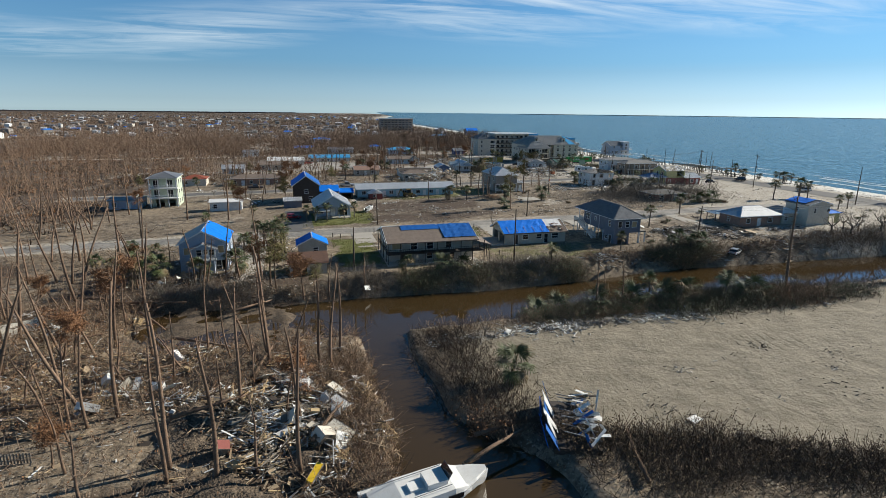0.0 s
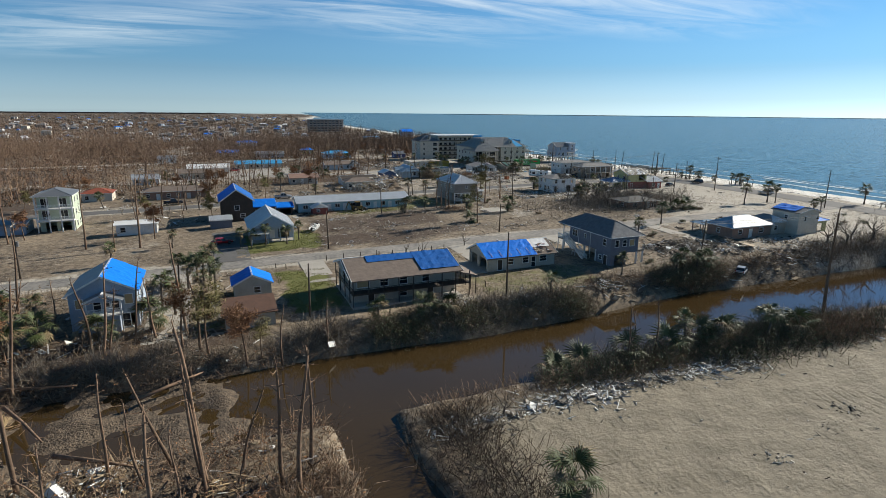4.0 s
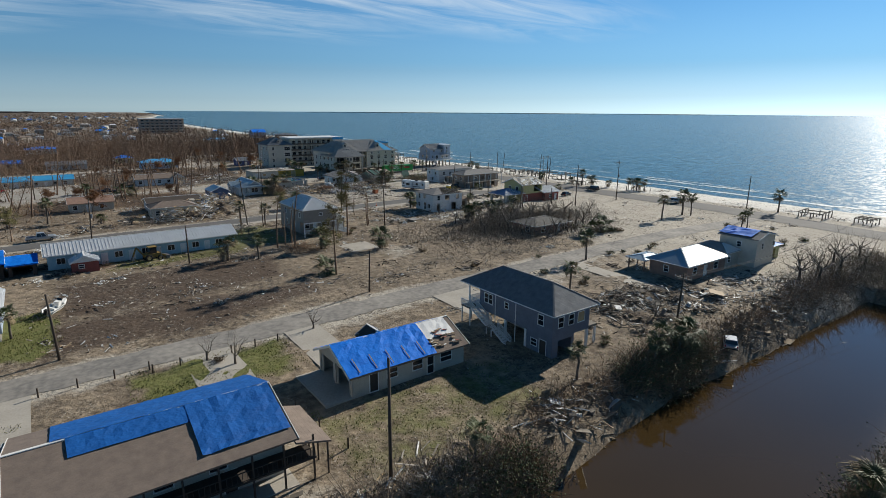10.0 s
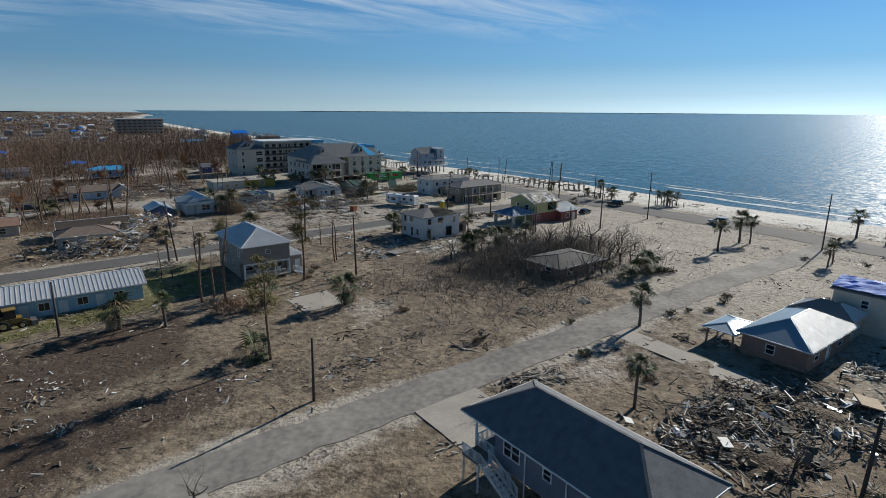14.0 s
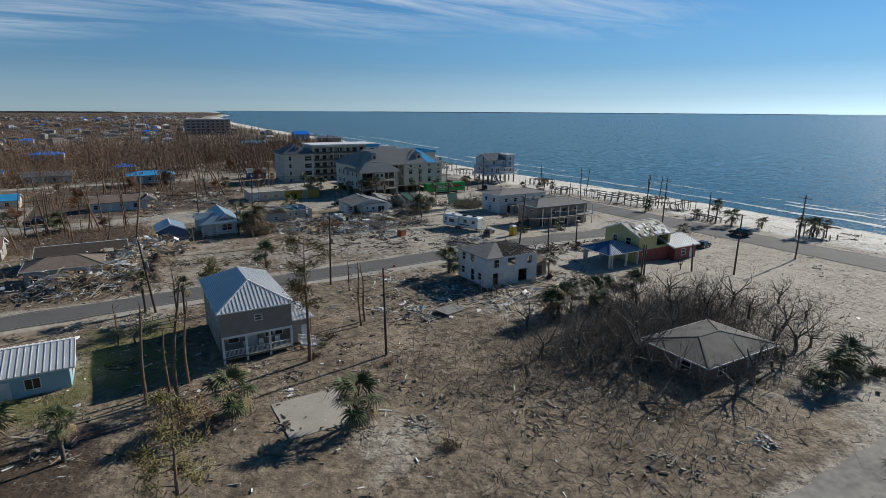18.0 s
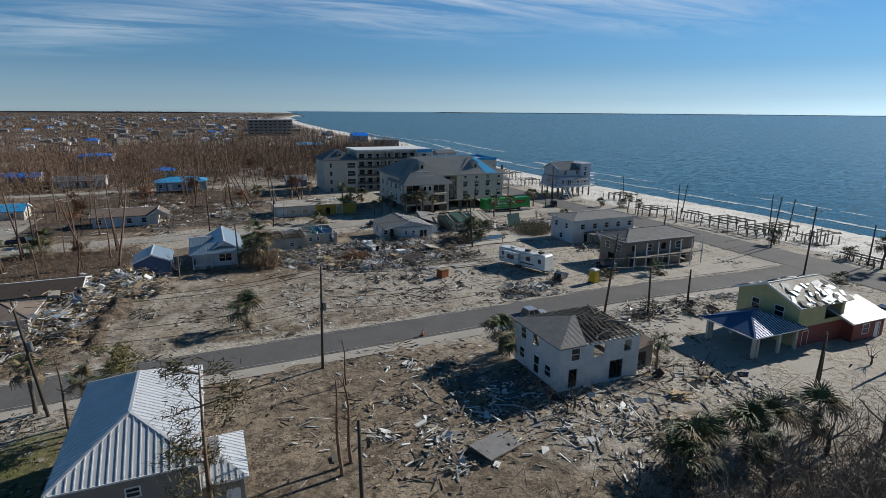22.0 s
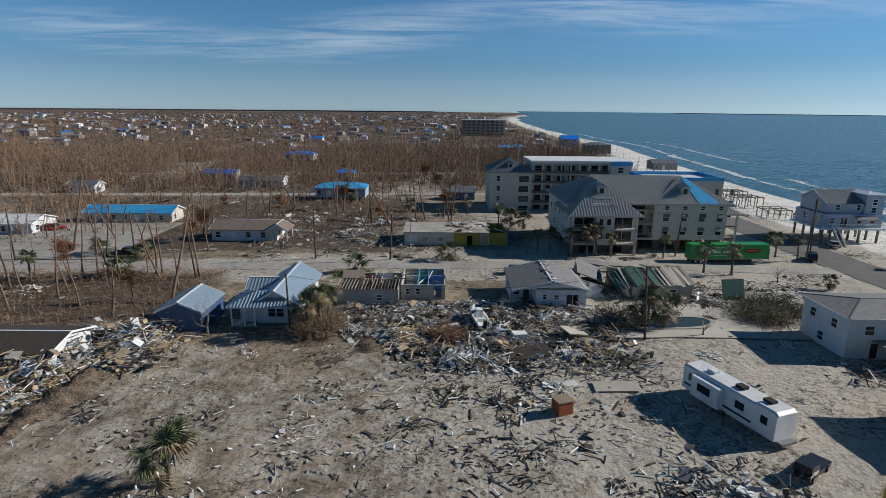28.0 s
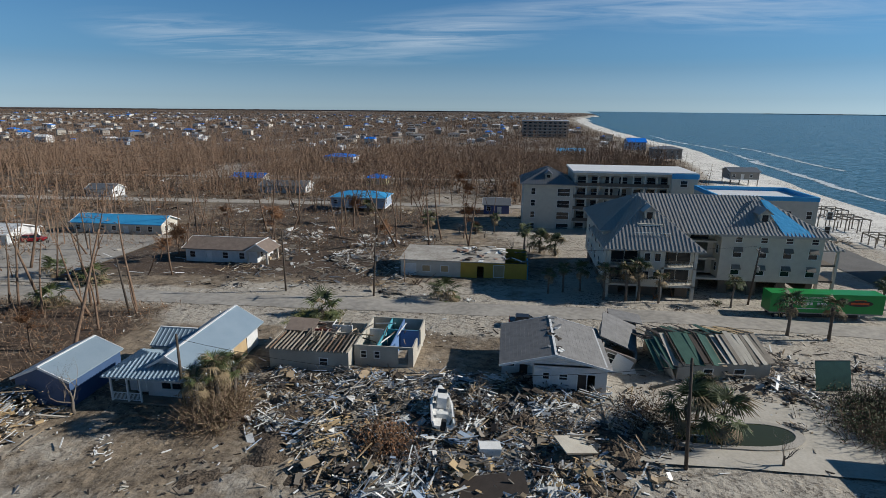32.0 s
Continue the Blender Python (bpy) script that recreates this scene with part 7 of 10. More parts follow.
def branch(g, q, p, d, L, r, depth, spread=0.75, lift=0.12):
    """A crooked limb that divides until it is twig-thin."""
    pts, rad = [p], [r]
    v = d.copy()
    for i in range(3):
        v = (v + Vector((q.gauss(0, 0.22), q.gauss(0, 0.22), q.gauss(lift, 0.2)))).normalized()
        pts.append(pts[-1] + v * L / 3)
        rad.append(r * (1 - 0.2 * (i + 1)))
    tube(g, pts, rad, 5 if depth > 2 else 3, cap=False)
    if depth <= 0:
        return
    for k in range(q.randint(2, 4)):
        i = q.choice((1, 2, 3, 3))
        w = (v + Vector((q.gauss(0, spread), q.gauss(0, spread), q.gauss(0.1, spread * 0.7)))).normalized()
        branch(g, q, pts[i], w, L * q.uniform(0.55, 0.8), rad[i] * 0.6, depth - 1, spread, lift)


def bare_oak(label, h, seed, limbs=5, depth=4, name="oak_tree"):
    q = random.Random(seed)
    T = thing(name, label, "tree", group="bare storm-stripped oaks")
    base = Vector((0, 0, h * 0.2))
    part("trunk", tube(Geo(), [(0, 0, -0.4), (0.08, 0.05, h * 0.1), tuple(base), (0.05, 0.0, h * 0.28)], [h * 0.036, h * 0.029, h * 0.025, h * 0.017], 8), BARK_GREY, T, smooth=True)
    for k in range(limbs):
        g = Geo()
        w = 2 * math.pi * (k + q.uniform(-0.3, 0.3)) / limbs
        branch(g, q, base, Vector((math.cos(w), math.sin(w), q.uniform(0.4, 1.2))).normalized(), h * 0.38, h * 0.0145, depth)
        part("limb", g, BARK_GREY if k % 3 == 0 else TWIG_GREY, T)
    return T


OAKS = [bare_oak("bare grey oak with crooked limbs", h, s) for h, s in ((7.5, 21), (6.5, 22), (8.5, 23))]
SMALL = [bare_oak("small leafless tree with fine twigs", h, s, 4, 3, "bare_tree") for h, s in ((4.5, 31), (5.5, 32))]
for x, y, s, k in ((113.0, 166.7, 1.0, 0), (128.5, 171.8, 1, 2), (135.7, 171.6, 0.9, 1), (132.5, 159.3, 0.9, 0), (143.3, 161.2, 0.8, 1), (113.5, 156.0, 0.8, 1), (107.5, 166.0, 0.9, 2), (121.5, 171, 1.0, 0), (118, 175.5, 0.9, 2), (137, 165.5, 0.8, 2), (125, 154.2, 0.7, 1), (140, 176, 0.7, 0),
                   (129.5, 105.5, 1, 2), (134, 103.8, 1.1, 0), (139, 106, 1, 1), (144, 104, 1.1, 2), (149, 107, 1, 0), (154, 103, 1, 1), (160, 106, 0.9, 2), (137, 108.5, 0.9, 0), (133, 218 + 8, 0.6, 1)):
    plant(OAKS[k], x, y, s)
for x, y, s, k in ((119.5, 154.2, 1.1, 2), (112.8, 158.6, 1.05, 1), (124.0, 154.4, 1.0, 1), (136.2, 160.6, 1.0, 0), (104.0, 170.6, 1.0, 0), (131.6, 156.2, 0.95, 2)):
    plant(OAKS[k], x, y, s, rx=R.gauss(0, 9), ry=R.gauss(0, 9))
plant(OAKS[1], 106.1, 157.2, 0.9, rx=68, rz=20)
plant(OAKS[2], 148.0, 68.0, 1.0)
for x, y, s, k in ((110, 170.5, 1.1, 0), (116.5, 167.5, 1.3, 2), (122.8, 167.0, 1.25, 1), (112.8, 163.6, 1.3, 0), (132.2, 168.8, 1.1, 0), (112.2, 161.5, 1.0, 1), (139.5, 169.5, 1.0, 2), (121.6, 176.6, 1.0, 1), (128, 177.5, 0.9, 0), (134.5, 176.8, 0.9, 2), (115.6, 153.4, 0.8, 0), (134.4, 156.0, 0.9, 1), (147, 167, 0.8, 0), (145, 92, 1.1, 1), (150, 86, 1.2, 2), (147, 79, 1.1, 0), (141, 74, 1.0, 2), (152, 96, 1.1, 0)):
    plant(OAKS[k], x, y, s)
for x, y, s in ((108.7, 179.1, 1.1), (38.5, 131.5, 0.9), (50.5, 136.0, 0.8), (36.0, 134.4, 0.8), (79.5, 133, 0.9), (122.0, 197.0, 1.0), (111, 194, 0.9), (113, 192.5, 0.8), (150.5, 187.0, 0.7), (137.5, 208.0, 0.9), (138.5, 210.5, 0.8), (75.4, 258.8, 1.1), (115.4, 264.0, 0.9), (136.6, 211.8, 0.7), (92.8, 110.0, 0.9), (141, 257.5, 0.7),
                (12, 98.6, 1.1), (22, 97.2, 0.9), (-3.5, 87.0, 1.3), (44.5, 78.0, 1.3), (48.0, 76.0, 1.2), (26, 72, 1.0), (30, 292 + 8, 1), (-20, 130, 1.1)):
    plant(R.choice(SMALL), x, y, s)


# palms: one frond mesh to a kind, each frond an object of its own
def frond_mesh(name, m, L, seed, blades=13, droop=0.5):
    q = random.Random(seed)
    g = Geo()
    stalk = [Vector((0, 0, 0)), Vector((L * 0.3, 0, L * 0.14)), Vector((L * 0.52, 0, L * 0.14 - droop * 0.08))]
    tube(g, stalk, [0.03, 0.022, 0.015], 3)
    for i in range(blades):
        w = (i / (blades - 1) - 0.5) * 4.3
        b = stalk[1].lerp(stalk[2], 0.4 + 0.6 * math.cos(w / 2.4))
        d = Vector((math.cos(w), math.sin(w), 0.12 - droop * 0.25 + q.uniform(-0.1, 0.1)))
        n = L * 0.5 * q.uniform(0.8, 1.05)
        mid, tip = b + d * n * 0.55, b + d * n - Vector((0, 0, droop * n * q.uniform(0.3, 0.7)))
        s = Vector((-math.sin(w), math.cos(w), 0)) * 0.055
        k = Vector((0, 0, 0.03))
        g.add([tuple(b - s * 0.4), tuple(b + s * 0.4), tuple(mid + s), tuple(mid + k), tuple(mid - s), tuple(tip)], [(0, 3, 4), (0, 1, 3), (1, 2, 3), (4, 3, 5), (3, 2, 5)])
    return mesh_of(name, g, m)


FRONDS = [frond_mesh("frond", FROND, 2.3, 1, 19), frond_mesh("frond", FROND, 2.1, 2, 19, droop=0.8), frond_mesh("frond", FROND_DRY, 2.1, 3, 17, droop=1.0)]


def palm(label, h, seed, n=16, dry=0.25, size=1.0):
    q = random.Random(seed)
    T = thing("palm_tree", label, "palm", group="cabbage palms")
    pts = [(0, 0, -0.3), (q.uniform(-0.1, 0.1), 0, h * 0.35), (q.uniform(-0.2, 0.2), q.uniform(-0.2, 0.2), h * 0.7), (q.uniform(-0.25, 0.25), q.uniform(-0.2, 0.2), h)]
    part("trunk", tube(Geo(), pts, [0.24, 0.2, 0.2, 0.24], 8), BARK_GREY, T, smooth=True)
    g = Geo()
    for i in range(22):
        w, z = q.uniform(0, 6.28), h - q.uniform(0, 0.9)
        c = Vector(pts[-1]) + Vector((math.cos(w) * 0.2, math.sin(w) * 0.2, z - h))
        beam(g, c, c + Vector((math.cos(w) * 0.22, math.sin(w) * 0.22, 0.3)), 0.09, 0.03)
    part("trunk_sheath", g, WOOD_GREY, T, kind="stuff")
    for i in range(n):
        el = q.uniform(-62, 72)
        f = FRONDS[2] if (el < -25 and q.random() < 0.75) or q.random() < dry * 0.4 else FRONDS[q.randint(0, 1)]
        ob = new("frond", f)
        ob.parent = T
        s = size * q.uniform(0.85, 1.1)
        ob.matrix_basis = pose(*pts[-1], 0, -el, 360 * i * 0.618 + q.uniform(-12, 12)) @ pose(0.1, 0, 0) @ Matrix.Scale(s, 4)
    return T


PALMS = [palm("wind-beaten cabbage palm with drooping fronds", 4.4, 41), palm("cabbage palm with a full green head", 5.6, 42, 18, 0.1), palm("low cabbage palm with dry skirt", 2.0, 43, 17, 0.5, 1.15), palm("squat young palm close to the ground", 0.7, 44, 17, 0.25, 1.2), palm("battered palm with mostly dry fronds", 4.8, 45, 15, 1.0)]
for x, y, h, k in (((84.8, 228.1, 3.0, 2), (109.0, 136.5, 4.4, 0), (90.2, 124.2, 4.6, 1), (157.5, 150.9, 5.4, 1), (170.3, 152.6, 5.4, 0), (172.4, 151.2, 5.0, 1), (197.5, 212.3, 4.6, 0), (199, 139.1, 5, 0), (169.1, 133.7, 4.2, 1), (164.6, 133.0, 3.4, 0), (69.8, 176.0, 3.2, 2), (80.0, 168.6, 3.0, 2), (50.8, 178.8, 3.0, 4), (62.8, 158.2, 0.8, 3), (63.8, 213.2, 4.6, 4), (68.8, 209.2, 4.2, 4), (20.0, 101.0, 1.8, 2), (27, 99.4, 2.0, 2), (30.6, 99.6, 1.2, 3),)
    + ((50.0, 99.6, 3.0, 0), (79.8, 101.6, 3.2, 1), (82.4, 102.6, 4.0, 0), (85.0, 101.4, 3.0, 1), (69.2, 104.6, 2.8, 0), (88, 102.4, 2.4, 2), (-4.4, 128, 5, 1), (-7.0, 127.5, 4.2, 0), (-8.6, 130.6, 4.6, 1), (-5.6, 132, 3.8, 0), (-10.0, 125.4, 3.2, 0), (-3.4, 131, 5.2, 4), (47.3, 78.2, 1.0, 3), (53, 76.6, 1.4, 3), (57.4, 77.6, 3.6, 0), (62.8, 76.4, 2.2, 2), (65.6, 78.2, 1.6, 3), (70.4, 74.6, 2.2, 1), (73.4, 77.4, 2.0, 2),)
    + ((60.4, 78.4, 1.2, 3), (77.4, 75.0, 1.8, 3), (114.8, 76.7, 3.2, 1), (118, 75.2, 3.6, 0), (122, 77, 4.2, 1), (127.7, 76, 3.6, 0), (131, 77.6, 3.2, 1), (41, 79.4, 1.0, 3), (37.0, 78.8, 0.8, 3), (24.5, 57.4, 3.0, 4), (127.1, 303.7, 3.6, 1), (130.0, 304.6, 3.8, 0), (133.2, 300.6, 4.4, 4), (136.6, 300.2, 4.8, 4), (138.6, 300.6, 5.2, 4), (141.6, 300.0, 4.0, 4), (124.6, 302.6, 3.0, 0), (152.6, 300.4, 3.0, 1), (156.0, 289.6, 4.6, 0),)
    + ((160.8, 288.6, 4.8, 4), (175.8, 302.6, 4.6, 1), (178.4, 304.4, 4.0, 0), (181.2, 301.4, 4.2, 1), (124.6, 330.2, 2.6, 2), (127.6, 328.0, 2.4, 2), (97.4, 354.5, 2.2, 2), (89.0, 258.0, 4.4, 4), (90.2, 259.8, 5.2, 4), (91.0, 261.4, 4.6, 4), (87.8, 262.4, 2.6, 2), (136.0, 263.6, 4.0, 4), (134.6, 262.2, 3.2, 4), (137.2, 261.0, 2.8, 2), (195.8, 279.9, 4.4, 1), (197.0, 277.0, 3.4, 0), (198.8, 208.6, 2.4, 2), (201, 193, 3.4, 0), (203.4, 191, 3.0, 4),)
    + ((206, 189.4, 3.2, 0), (48.2, 287.7, 1.2, 3), (46.6, 298.8, 1.4, 3), (36.0, 302.4, 1.2, 3), (77.2, 369.8, 2.4, 2), (113.2, 179.3, 2.4, 4), (115.4, 180.6, 3.0, 4), (117.3, 180.0, 2.8, 0), (121.2, 179.9, 2.6, 4), (124.6, 180.6, 2.2, 2), (129.6, 179.7, 2.4, 4), (126.4, 195.6, 2.6, 0), (112.4, 206.4, 2.6, 4), (8.6, 153.2, 3.6, 1), (5.4, 152.6, 2.6, 0), (3.2, 154.4, 2.4, 0), (16.4, 156.4, 2.8, 0), (13.2, 152.8, 1.6, 0), (90.6, 288.0, 1.0, 3),)
    + ((-27.0, 116.0, 4.0, 4), (-29.5, 112.0, 3.4, 0), (-25.2, 109.4, 3.0, 2), (-31.5, 118.5, 4.4, 1), (-33.0, 109.0, 3.6, 4), (-27.6, 105.4, 2.6, 2), (-10.6, 118.4, 4.6, 1), (-8.6, 115.0, 4.0, 0), (-11.4, 109.6, 3.2, 4), (-2.6, 122.6, 5.0, 1), (-4.8, 119.4, 4.2, 4), (-36.6, 114.0, 3.2, 0), (-17.4, 106.2, 2.4, 2),)
    + ((108.4, 297.8, 1.2, 3), (163, 256 - 8, 1.6, 2), (129.4, 149.0, 1.6, 2), (131.6, 150.4, 1.4, 3), (127, 150.6, 1.2, 3),)):
    if k == 4 and h < 3.3:
        k = 2
    plant(PALMS[k], x, y, min(max(h / (4.4, 5.6, 2.0, 0.7, 4.8)[k], 0.72), 1.3) * (1.12 if 73 < y < 80 else 1.0))


# trees left standing about the middle blocks, clear of roads and houses
q = random.Random(404)
KEEP_CLEAR = [(20, 185, 58, 201), (150, 228, 176, 262), (130, 300, 185, 352), (96, 308, 123, 323), (64, 258, 88, 278), (44, 228, 72, 264), (89, 246, 133, 284), (-16, 300, 40, 336), (-26, 176, -13, 184)]
HOMES = [(o.matrix_basis.translation.x, o.matrix_basis.translation.y) for o in scene.objects if o.parent is None and "house" in o.name]
for n_trees, zone, pool_ in ((26, (-56, 222, 66, 292), PINES[2:] + PINES_G[1:]), (12, (-56, 146, 0, 214), PINES[1:] + PINES_G[1:3]), (22, (-50, 200, 66, 292), SMALL), (9, (-50, 146, 64, 292), PALMS[:3] + PALMS[4:]), (7, (92, 300, 134, 352), PALMS[:3] + SMALL), (6, (134, 222, 182, 300), SMALL + PALMS[2:4]), (6, (180, 120, 204, 300), PALMS[2:4])):
    for _ in range(n_trees):
        for _ in range(30):
            x, y = q.uniform(zone[0], zone[2]), q.uniform(zone[1], zone[3])
            if road_gap(x, y) > 2.0 and min(near_rect(r, x, y) for r in KEEP_CLEAR) > 1.5 and all(max(abs(x - hx) / 1.3, abs(y - hy)) > 7.5 for hx, hy in HOMES):
                plant(q.choice(pool_), x, y, q.uniform(0.65, 1.0), rx=q.gauss(0, 4), ry=q.gauss(0, 4))
                break


# bushes: twigs with clumps of leaves
def shrub(label, seed, w=1.2, h=1.1, leaf=LEAF, n=420):
    q = random.Random(seed)
    T = thing("shrub", label, "shrub", group="low shrubs")
    g, lf = Geo(), Geo()
    for i in range(26):
        a, e = q.uniform(0, 6.28), q.uniform(0.25, 1.3)
        d = Vector((math.cos(a) * math.cos(e) * w, math.sin(a) * math.cos(e) * w, math.sin(e) * h)) * q.uniform(0.6, 1.0)
        tube(g, [(0, 0, -0.1), d * 0.5 + Vector((q.gauss(0, 0.1), q.gauss(0, 0.1), 0.1)), d], [0.03, 0.02, 0.008], 3)
        for k in range(n // 26):
            o = d * q.uniform(0.55, 1.08) + Vector((q.gauss(0, 0.14), q.gauss(0, 0.14), q.gauss(0, 0.12)))
            v = Vector((q.uniform(-1, 1), q.uniform(-1, 1), q.uniform(-0.5, 1))).normalized() * q.uniform(0.1, 0.2)
            s = v.orthogonal().normalized() * 0.05
            lf.add([tuple(o), tuple(o + v * 0.5 + s), tuple(o + v), tuple(o + v * 0.5 - s)], [(0, 1, 2, 3)])
    part("twigs", g, TWIG, T, kind="stuff")
    part("leaves", lf, leaf, T, kind="stuff")
    return T


SHRUBS = [shrub("dense dark green shrub on the sand", 51), shrub("dry brown shrub with dead leaves", 52, 1.1, 0.9, LEAF_DRY), shrub("sparse olive shrub with open twigs", 53, 1.5, 1.2, LEAF, 260)]
for x, y, s, k in (((116.3, 136, 0.9, 0), (119.4, 135.4, 0.7, 0), (122, 133.6, 0.8, 0), (127.3, 134, 1.0, 0), (115, 130, 0.8, 2), (130, 135, 0.9, 1), (101.9, 142.8, 0.8, 0), (87.4, 145.6, 1.0, 1), (95.4, 134.8, 1.0, 0), (132.5, 148.9, 1.5, 0), (134.4, 147.8, 1.3, 1), (128.4, 156.5, 1.3, 0), (165.4, 119, 1.1, 0), (160, 121, 1.0, 1), (155, 119, 0.9, 0), (167.2, 137.8, 0.9, 0), (172.6, 129, 0.8, 0), (82.2, 175.6, 0.7, 1), (85.6, 160.6, 0.9, 1), (84.4, 189.6, 0.8, 1),)
    + ((87.6, 178.4, 0.8, 1), (82.6, 187.4, 0.7, 0), (80.8, 184.8, 0.8, 1), (37, 133.4, 0.9, 1), (98.6, 128, 1.0, 0), (96.4, 126.6, 0.9, 1), (79.6, 108.6, 0.8, 0), (81, 109.6, 0.7, 0), (147, 206.4, 0.9, 1), (144, 207.2, 1.0, 0), (26, 189.4, 0.9, 0), (31, 189.4, 0.9, 2), (24, 184.2, 0.8, 1), (17.4, 163, 0.8, 0), (150.6, 300.8, 0.9, 0),)):
    plant(SHRUBS[k], x, y, s)


# tangled thickets: one mass to a stretch
def thicket(label, n, spots, lean=0.5, L=(0.8, 2.6), leaves=0, m=TWIG, leafm=LEAF_DRY, name="thicket", r=0.022, seed=1):
    q = random.Random(seed)
    g = Geo()
    for i in range(n):
        x, y = spots(q)
        z = on_land(x, y)
        if z < SEA - 0.9:
            continue
        z = max(z, SEA - 0.1)
        a, e, ln = q.uniform(0, 6.28), q.uniform(0.1, 1.35), q.uniform(*L)
        d = Vector((math.cos(a) * math.cos(e), math.sin(a) * math.cos(e), math.sin(e))) * ln
        p = Vector((x, y, z + q.uniform(-0.1, 0.5)))
        mid = p + d * 0.55 + Vector((0, 0, 0.12 * ln))
        if i % 3:
            tube(g, [p, p + d], [r * 1.3, r * 0.4], 3, cap=False)
        else:
            tube(g, [p, mid, p + d - Vector((0, 0, 0.1 * ln))], [r * 1.3, r, r * 0.4], 3, cap=False)
        if i < leaves:
            for _ in range(3):
                o = p + d * q.uniform(0.4, 1.0) + Vector((q.gauss(0, 0.15), q.gauss(0, 0.15), q.gauss(0, 0.15)))
                v = Vector((q.uniform(-1, 1), q.uniform(-1, 1), q.uniform(-0.4, 1))).normalized() * q.uniform(0.14, 0.3)
                s = v.orthogonal().normalized() * 0.07
                g.add([tuple(o), tuple(o + v * 0.5 + s), tuple(o + v), tuple(o + v * 0.5 - s)], [(0, 1, 2, 3)], 1)
    return single(name, g, [m, leafm], label, "thicket", "stuff")


def area(x0, y0, x1, y1):
    return lambda q: (q.uniform(x0, x1), q.uniform(y0, y1))


def along(x0, x1, f, w):
    def s(q):
        x = q.uniform(x0, x1)
        return x, f(x) + q.gauss(0, w)
    return s


thicket("grey-brown brush matted along the far canal bank", 3000, along(-26, 60, lambda x: 97.2, 1.2), L=(0.5, 1.4), leaves=300, m=TWIG_GREY, seed=1)
thicket("tall arching dead brush heaped on the far canal bank", 4600, lambda q: (q.choice((-22, -16, -9, 9, 13, 27, 31, 37, 41, 45, 50)) + q.gauss(0, 1.7), 98.6 + q.gauss(0, 1.5)), L=(1.2, 3.4), leaves=700, m=TWIG_GREY, seed=31)
thicket("tall dark brush hanging over the canal", 3000, lambda q: (q.choice((21, 24, 33, 52, 54)) + q.gauss(0, 1.5), 97.4 + q.gauss(0, 1.1)), L=(1.0, 2.8), leaves=3000, leafm=LEAF, seed=32)
thicket("tall brush and reeds under the bank palms", 2600, lambda q: (q.choice((80, 84, 88, 84)) + q.gauss(0, 2.2), 101.4 + q.gauss(0, 1.2)), L=(1.2, 3.8), leaves=2600, leafm=LEAF, seed=33)
thicket("tall green thicket with splintered stems on the spit", 4200, lambda q: (q.choice((44, 52, 60, 66, 72, 78, 84)) + q.gauss(0, 2.6), 76.2 + q.gauss(0, 1.4)), L=(1.2, 3.6), leaves=4200, leafm=LEAF, seed=34)
thicket("rust-brown splintered brush at the end of the spit thicket", 1500, lambda q: (q.gauss(84, 4), q.gauss(73, 1.8)), L=(1.0, 3.2), leaves=700, leafm=RUST_NEEDLE, seed=35)
thicket("dense dark oak brush crowding the low house", 4200, lambda q: (q.gauss(124, 9), q.gauss(170, 4)), L=(1.2, 3.8), m=TWIG_GREY, leaves=600, seed=36)
thicket("trees and brush closing the east end of the canal", 4200, lambda q: (q.gauss(148, 6), q.gauss(88, 8)), L=(1.2, 4.0), m=TWIG_GREY, leaves=2200, leafm=LEAF, seed=37)
thicket("brush and dead reeds along the far canal bank", 2600, along(58, 142, lambda x: 102.0, 1.3), leaves=700, seed=2)
thicket("dark leafy thicket on the far bank", 1500, along(18, 56, lambda x: 97.6, 1.2), leaves=1500, leafm=LEAF, L=(0.8, 2.2), seed=3)
thicket("green thicket under the bank palms", 1300, along(74, 92, lambda x: 101.8, 1.2), leaves=1300, leafm=LEAF, L=(0.8, 2.4), seed=4)
thicket("green thicket along the spit's edge", 4200, along(34, 86, lambda x: 77.0, 1.5), leaves=4200, leafm=LEAF, L=(0.6, 2.2), seed=5)
thicket("dark green thicket spreading over the spit", 2600, along(58, 100, lambda x: 72.6, 1.9), L=(0.7, 2.4), leaves=2600, leafm=LEAF, m=TWIG_DARK, seed=57)
thicket("dry brush along the spit's edge", 2600, along(18, 135, lambda x: 76.0, 2.0), leaves=300, seed=6)
thicket("tangled dead brush at the mouth of the inlet", 3000, lambda q: (q.gauss(20, 3.0), q.uniform(46, 76)), L=(0.8, 2.8), m=TWIG_DARK, seed=7)
thicket("matted dark brush in the hollow of the spit", 3000, lambda q: (lambda c: (c[0] + q.gauss(0, 2.2), c[1] + q.gauss(0, 1.8)))(q.choice(((28, 44), (33, 41), (36, 37), (42, 36), (47, 33), (31, 36), (39, 41), (52, 31)))), L=(0.5, 2.0), leaves=1200, m=TWIG_DARK, seed=51)
thicket("brown dead wood leaning out over the inlet", 3600, lambda q: (q.gauss(5.5, 2.6), q.uniform(42, 70)), L=(0.8, 3.0), leaves=300, seed=52)
thicket("rusty red brush trailing into the inlet", 900, lambda q: (q.gauss(16.5, 1.6), q.gauss(46, 2.6)), L=(0.8, 2.4), leaves=900, leafm=RUST_NEEDLE, seed=53)
thicket("dead palm fronds hanging in a tangle beside the porch", 1500, lambda q: (q.gauss(90.0, 1.1), q.gauss(259.8, 1.4)), L=(1.2, 3.8), leaves=1500, leafm=FROND_DRY, seed=54)
